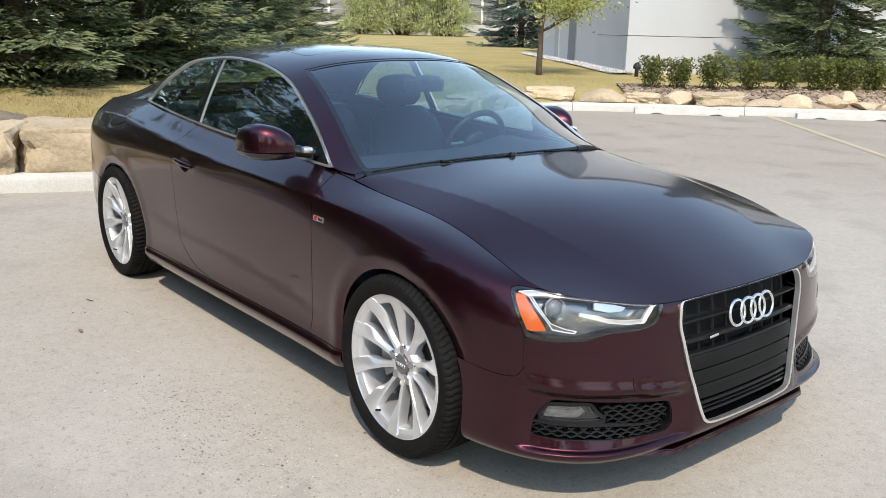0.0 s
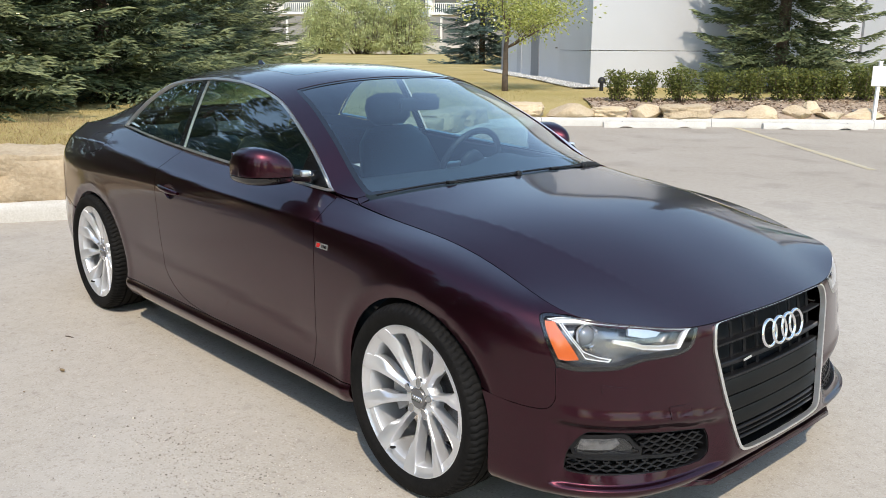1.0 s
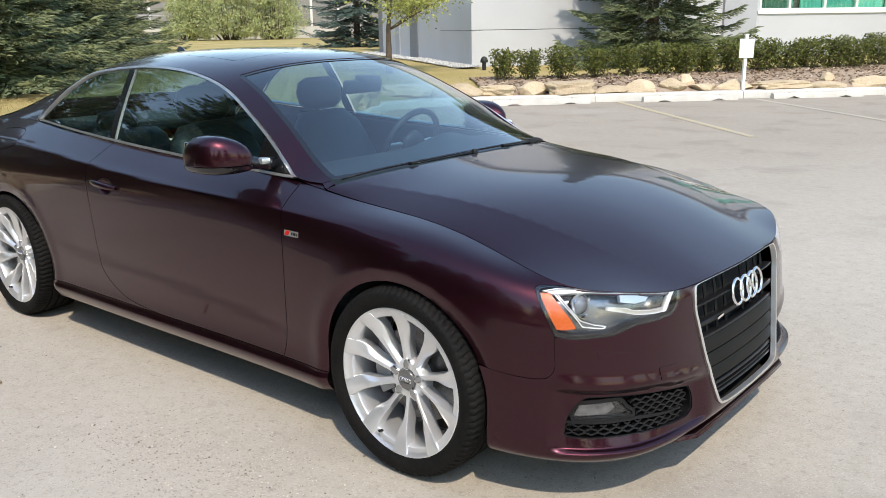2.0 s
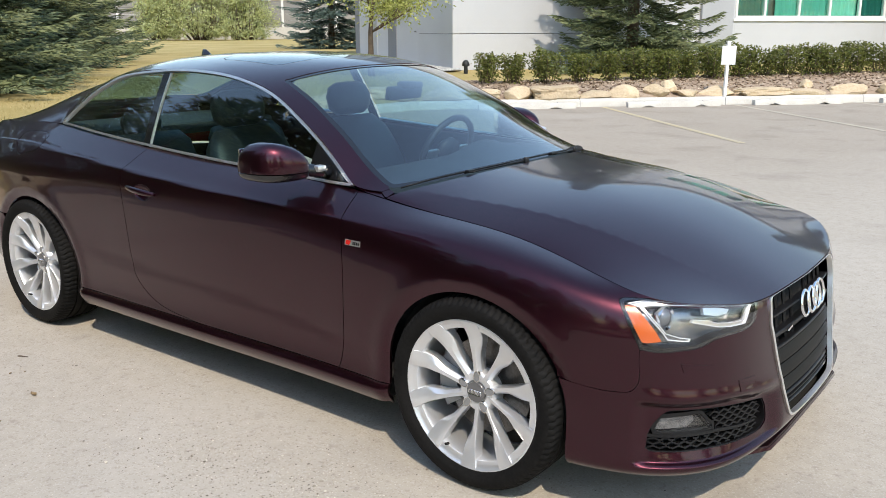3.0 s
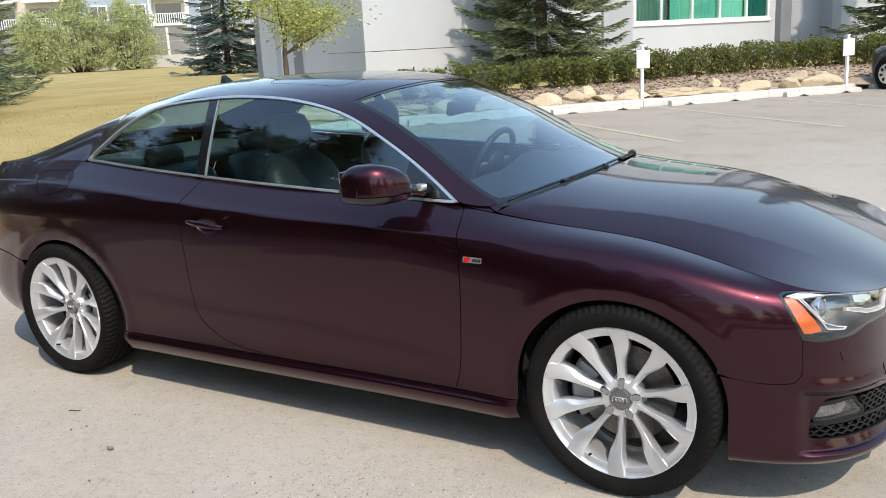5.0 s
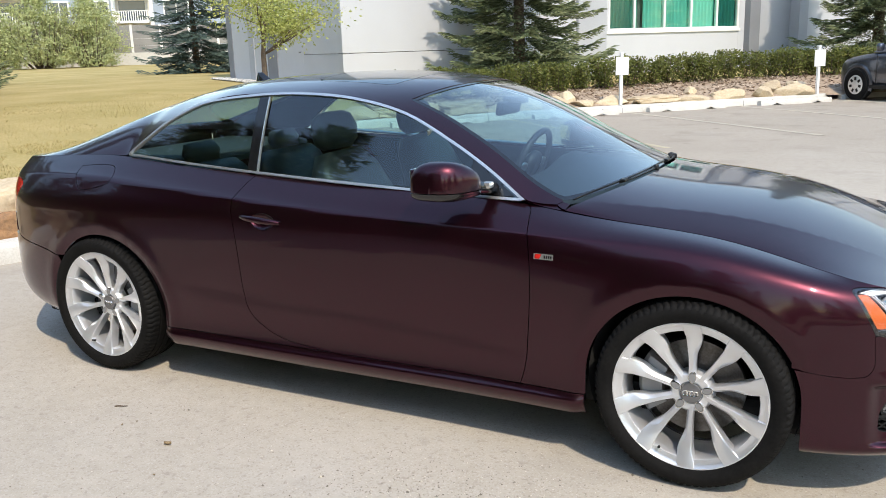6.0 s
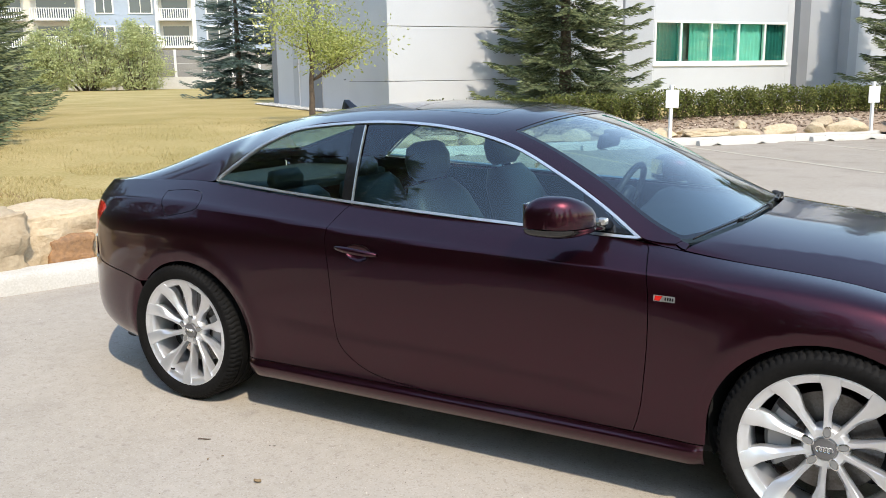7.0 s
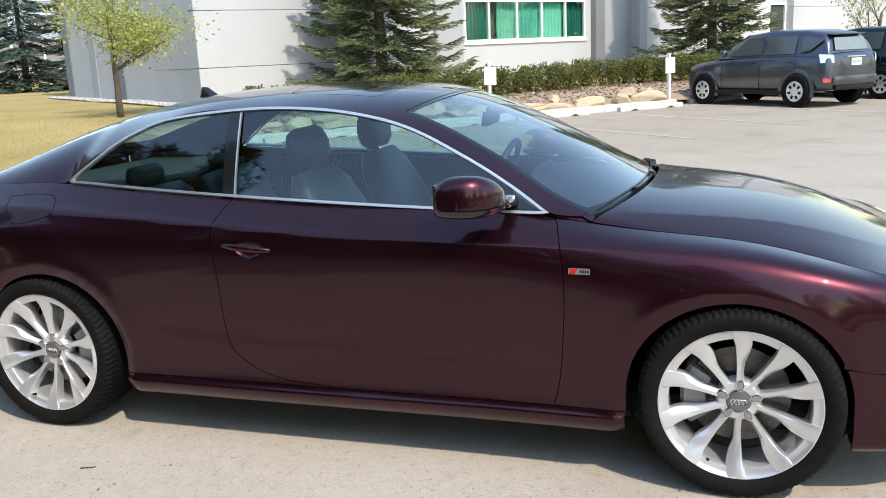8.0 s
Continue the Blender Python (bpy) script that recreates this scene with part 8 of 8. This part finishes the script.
        for x in (1.33, -1.34):
            arch = lathe([(0.0, -0.02), (0.375, -0.02), (0.385, 0.0), (0.375, 0.02), (0.0, 0.02)], 40)
            part_("wheel_arch", arch, M_MATT, top_, smooth=False).location = (x, s * 0.875, 0.36)
            lip = [(x + r_ * math.cos(a_), s * y_, 0.36 + r_ * math.sin(a_)) for a_ in np.linspace(-0.35, math.pi + 0.35, 26) for r_, y_ in ((0.368, 0.885), (0.384, 0.903), (0.420, 0.902), (0.462, 0.884))]
            flare = sharp_mesh("arch_flare", lip, [(4 * i + j, 4 * i + 4 + j, 4 * i + 5 + j, 4 * i + 1 + j) for i in range(25) for j in range(3)], True)
            link_mesh("arch_flare", flare, paint, top_, "flared wheel arch edge")
            wheel = part_("wheel", lathe([(0.20, -0.10), (0.27, -0.115), (0.325, -0.105), (0.342, -0.08), (0.345, 0.0), (0.342, 0.08), (0.325, 0.105), (0.20, 0.10)], 48), M_RUBBER, top_, "black tyre with a silver wheel cover", angle=40)
            wheel.matrix_basis = pose(x, s * 0.82, 0.345, 0, 0, 0 if s < 0 else 180)
            part_("wheel_cover", lathe([(0.0, -0.115), (0.05, -0.118), (0.09, -0.108), (0.19, -0.112), (0.215, -0.108), (0.22, -0.095)], 36), M_ALLOY, wheel, angle=40)
            for k in range(7):
                o = part_("cover_slot", box((-0.028, -0.122, 0.10), (0.028, -0.105, 0.175), 0.012), M_MATT, wheel)
                o.matrix_basis = pose(0, 0, 0, 0, k * 360 / 7, 0)
    part_("windscreen", quad_panel([(0.98, -0.66, 1.115), (0.98, 0.66, 1.115), (0.26, 0.575, 1.565), (0.26, -0.575, 1.565)], 0.012), dark, top_)
    part_("rear_screen", quad_panel([(-2.225, 0.53, 1.18), (-2.225, -0.53, 1.18), (-2.085, -0.47, 1.44), (-2.085, 0.47, 1.44)], 0.012), M_SUV_REAR, top_, "dark rear screen")
    part_("roof_spoiler", box((-2.12, -0.52, 1.500), (-1.84, 0.52, 1.535), 0.016), paint, top_, angle=45)
    plate = part_("number_plate", box((-2.435, -0.16, 0.86), (-2.415, 0.16, 1.01), 0.005), M_VINYL, top_, "white number plate with dark bars")
    for k in range(2):
        part_("plate_bar", box((-2.438, -0.12 + 0.13 * k, 0.905), (-2.4355, -0.01 + 0.13 * k, 0.965)), M_SIDING, plate)
    part_("boot_trim", box((-2.43, -0.30, 1.03), (-2.37, 0.30, 1.06), 0.01), M_CHROME, top_)
    part_("rear_bumper", box((-2.45, -0.70, 0.46), (-2.16, 0.70, 0.665), 0.06), paint, top_, angle=45)
    part_("rear_bumper_trim", box((-2.44, -0.62, 0.36), (-2.30, 0.62, 0.46), 0.03), M_BLACK, top_, angle=45)
    return top_


M_SUV = car_paint("slate_grey_metallic", (0.060, 0.066, 0.088), (0.150, 0.160, 0.200))
M_FAR_CAR = car_paint("dark_teal_metallic", (0.008, 0.014, 0.018), (0.03, 0.045, 0.05))
NOSE_TURN = math.degrees(math.atan2(0.690, -0.724))
crossover((2.47, 18.16, 0.0), NOSE_TURN, M_SUV, "slate grey crossover with silver wheel covers, nose to the kerb")
crossover((2.47 + 0.690 * 2.9, 18.16 + 0.724 * 2.9, 0.0), NOSE_TURN, M_FAR_CAR, "dark teal crossover parked beyond the grey one")


# ---- grass, grit and litter ----
def kerb_side(x, y):
    """Metres behind the kerb's front edge, near the parked coupe."""
    best, out = 1e9, 0.0
    for i in range(len(kerb_line) - 1):
        a, b = kerb_line[i], kerb_line[i + 1]
        d = (b - a)
        t = max(0.0, min(1.0, ((x - a.x) * d.x + (y - a.y) * d.y) / d.length_squared))
        px, py = a.x + d.x * t, a.y + d.y * t
        dist = math.hypot(x - px, y - py)
        if dist < best:
            best = dist
            out = dist if d.x * (y - a.y) - d.y * (x - a.x) > 0 else -dist
    return out


def grass_blades(name, n, x0, x1, y0, y1, tall, seed_, mat, label):
    g = np.random.default_rng(seed_)
    V, cells = [], {}
    pts = np.stack([g.uniform(x0, x1, n), g.uniform(y0, y1, n)], 1)
    for x, y in pts:
        key = (round(x * 2), round(y * 2))
        if key not in cells:
            cells[key] = kerb_side(key[0] / 2, key[1] / 2)
        if cells[key] < 0.42 or noise.noise((x * 0.7, y * 0.7, 5.0)) < -0.25:
            continue
        z = 0.125 + (lawn_height(x, y) - 0.125) * min(1.0, max(0.0, cells[key] - 0.19) / 1.7) - 0.012
        a, h = g.uniform(0, 6.283), tall * g.uniform(0.5, 1.3)
        w = 0.10 * h
        lean = g.normal(0, 0.55 * h, 2)
        c, s_ = math.cos(a) * w, math.sin(a) * w
        V += [(x - c, y - s_, z), (x + c, y + s_, z), (x + lean[0], y + lean[1], z + h)]
    me = sharp_mesh(name, V, np.arange(len(V)).reshape(-1, 3), False)
    return tagged(link_mesh(name, me, mat), label, "grass", kind="stuff")


grass_blades("grass", 52000, -9.5, -4.0, -3.0, 6.5, 0.045, 71, M_GRASS, "short straw and green grass blades on the lawn")
grass_blades("grass", 30000, -17.0, -7.0, -3.0, 14.0, 0.05, 72, M_GRASS, "short straw and green grass tufts farther up the lawn")
grass_blades("dry_grass", 9000, -11.5, -6.2, -1.6, 2.4, 0.06, 73, M_DRY, "dead brown grass under the spruces")

# bare soil showing through the lawn
M_SOIL = material("dry_dark_soil", (0.16, 0.125, 0.095), 0.95, vary=(0.27, 0.22, 0.165), scale=5.0, fine=40.0, bump=1.0, bump_scale=40.0, spec=0.1)


def soil_patch(x, y, rx, ry, turn, high, label):
    bm = bmesh.new()
    n, m = 28, 7
    mid = bm.verts.new((0, 0, high))
    rings = []
    for j in range(1, m + 1):
        f = j / m
        ring = []
        for i in range(n):
            a = 6.2832 * i / n
            k = 1 + 0.28 * noise.noise((math.cos(a) * 1.7 + x, math.sin(a) * 1.7 + y, 0.0))
            px, py = rx * f * k * math.cos(a), ry * f * k * math.sin(a)
            ring.append(bm.verts.new((px, py, high * (1 - f * f) * (1 + 0.5 * noise.noise((px * 5, py * 5, 2.0))) - 0.03 * (j == m))))
        rings.append(ring)
    for i in range(n):
        bm.faces.new((mid, rings[0][i], rings[0][(i + 1) % n]))
    for a, b in zip(rings, rings[1:]):
        for i in range(n):
            bm.faces.new((a[i], b[i], b[(i + 1) % n], a[(i + 1) % n]))
    bmesh.ops.recalc_face_normals(bm, faces=bm.faces)
    ob = part("soil_patch", bm, M_SOIL, smooth=True)
    z = 0.125 + (lawn_height(x, y) - 0.125) * min(1.0, max(0.0, kerb_side(x, y) - 0.19) / 1.7)
    ob.matrix_basis = pose(x, y, z + 0.012, 0, 0, turn)
    tagged(ob, label, "soil", kind="structure")


soil_patch(-8.6, -0.15, 1.0, 0.45, 20, 0.07, "low mound of dark dry soil on the lawn")

# loose grit on the concrete
g = np.random.default_rng(81)
M_GRIT = leaf_material("loose_grit", (0.16, 0.14, 0.11), (0.62, 0.58, 0.50), 0.9, 0.0)
V, F = [], []
for cx, cy, sx, sy, n in ((0.4, -1.7, 1.6, 0.5, 500), (2.0, -1.15, 0.6, 0.30, 1100), (0.75, -1.28, 0.40, 0.14, 1500), (1.15, -1.42, 0.55, 0.16, 900), (2.6, 0.9, 0.7, 0.8, 300), (-1.2, -1.6, 0.9, 0.5, 300), (-3.2, -0.6, 0.5, 0.9, 250), (1.2, -2.0, 0.8, 0.3, 300), (-0.2, 3.5, 3.0, 1.6, 260)):
    for _ in range(n):
        x, y, r_ = g.normal(cx, sx), g.normal(cy, sy), g.uniform(0.0013, 0.0042) * (1.7 if g.uniform() < 0.08 else 1)
        k = len(V)
        a = g.uniform(0, 6.28)
        ring = [(x + r_ * g.uniform(0.7, 1.2) * math.cos(a + i * 1.571), y + r_ * g.uniform(0.7, 1.2) * math.sin(a + i * 1.571), r_ * 0.35) for i in range(4)]
        V += ring + [(x, y, r_ * 1.1), (x, y, 0.0)]
        F += [(k + i, k + (i + 1) % 4, k + 4) for i in range(4)] + [(k + (i + 1) % 4, k + i, k + 5) for i in range(4)]
tagged(link_mesh("grit", sharp_mesh("grit", V, F, False), M_GRIT), "loose grit scattered on the concrete", "grit", kind="stuff")

# bark chips on the mulch bed
g = np.random.default_rng(91)
M_CHIP = leaf_material("bark_chips", (0.13, 0.085, 0.055), (0.58, 0.47, 0.36), 0.9, 0.0)
V, F = [], []
for _ in range(5200):
    a_, b_ = g.uniform(-2.95, 20.0), g.uniform(0.85, 3.0)
    p = bay(a_, b_)
    z = 0.125 + (lawn_height(p.x, p.y) - 0.125) * min(1.0, max(0.0, b_ - 0.41) / 1.55) + 0.05
    t_, ln, w_ = g.uniform(0, 6.28), g.uniform(0.02, 0.055), g.uniform(0.008, 0.018)
    c, s_ = math.cos(t_), math.sin(t_)
    tip = g.uniform(-0.012, 0.02)
    k = len(V)
    V += [(p.x - c * ln - s_ * w_, p.y - s_ * ln + c * w_, z), (p.x - c * ln + s_ * w_, p.y - s_ * ln - c * w_, z - 0.006), (p.x + c * ln + s_ * w_, p.y + s_ * ln - c * w_, z + tip), (p.x + c * ln - s_ * w_, p.y + s_ * ln + c * w_, z + tip + 0.008), (p.x, p.y, z - 0.03)]
    F += [(k, k + 1, k + 2), (k, k + 2, k + 3), (k + 1, k, k + 4), (k + 2, k + 1, k + 4), (k + 3, k + 2, k + 4), (k, k + 3, k + 4)]
tagged(link_mesh("bark_chips", sharp_mesh("bark_chips", V, F, False), M_CHIP), "pale and brown bark chips on the mulch bed", "mulch", kind="stuff")

# a few dead leaves and a twig
M_DEAD = material("dead_leaf", (0.30, 0.22, 0.12), 0.8, vary=(0.16, 0.11, 0.06), scale=30.0, fine=200.0)


def dead_leaf(x, y, ln, turn, curl):
    bm = bmesh.new()
    rows_ = []
    for i in range(7):
        t = i / 6
        w = ln * 0.30 * math.sin(math.pi * min(0.98, 0.06 + 0.94 * t)) ** 0.8
        rows_.append([bm.verts.new((ln * (t - 0.5), w * f, 0.003 + curl * ln * (abs(f) ** 1.5 * 0.6 + (t - 0.5) ** 2))) for f in (-1, -0.5, 0, 0.5, 1)])
    for a, b in zip(rows_, rows_[1:]):
        for i in range(4):
            bm.faces.new((a[i], b[i], b[i + 1], a[i + 1]))
    got = bmesh.ops.extrude_face_region(bm, geom=list(bm.faces))
    bmesh.ops.translate(bm, verts=[v for v in got["geom"] if isinstance(v, bmesh.types.BMVert)], vec=(0, 0, 0.0012))
    ob = part("dead_leaf", bm, M_DEAD, smooth=True)
    ob.matrix_basis = pose(x, y, 0.0, 0, 0, turn)
    tagged(ob, "curled brown dead leaf lying on the concrete", "leaf", group="fallen leaves")


LEAVES = [(-0.49, -1.415, 0.030, 20, 0.5), (-0.80, -1.36, 0.014, 110, 0.3), (-0.77, -1.31, 0.010, 40, 0.3), (-0.35, -1.62, 0.012, 0, 0.4)]
for x, y, ln, turn, curl in LEAVES:
    dead_leaf(x, y, ln, turn, curl)
ob = part("twig", tube([(-0.985, -1.235, 0.003), (-0.97, -1.226, 0.004), (-0.95, -1.219, 0.003), (-0.93, -1.214, 0.006)], [0.0025, 0.003, 0.0025, 0.0015], 6), M_BARK, smooth=True)
tagged(ob, "short brown twig lying on the concrete", "twig")
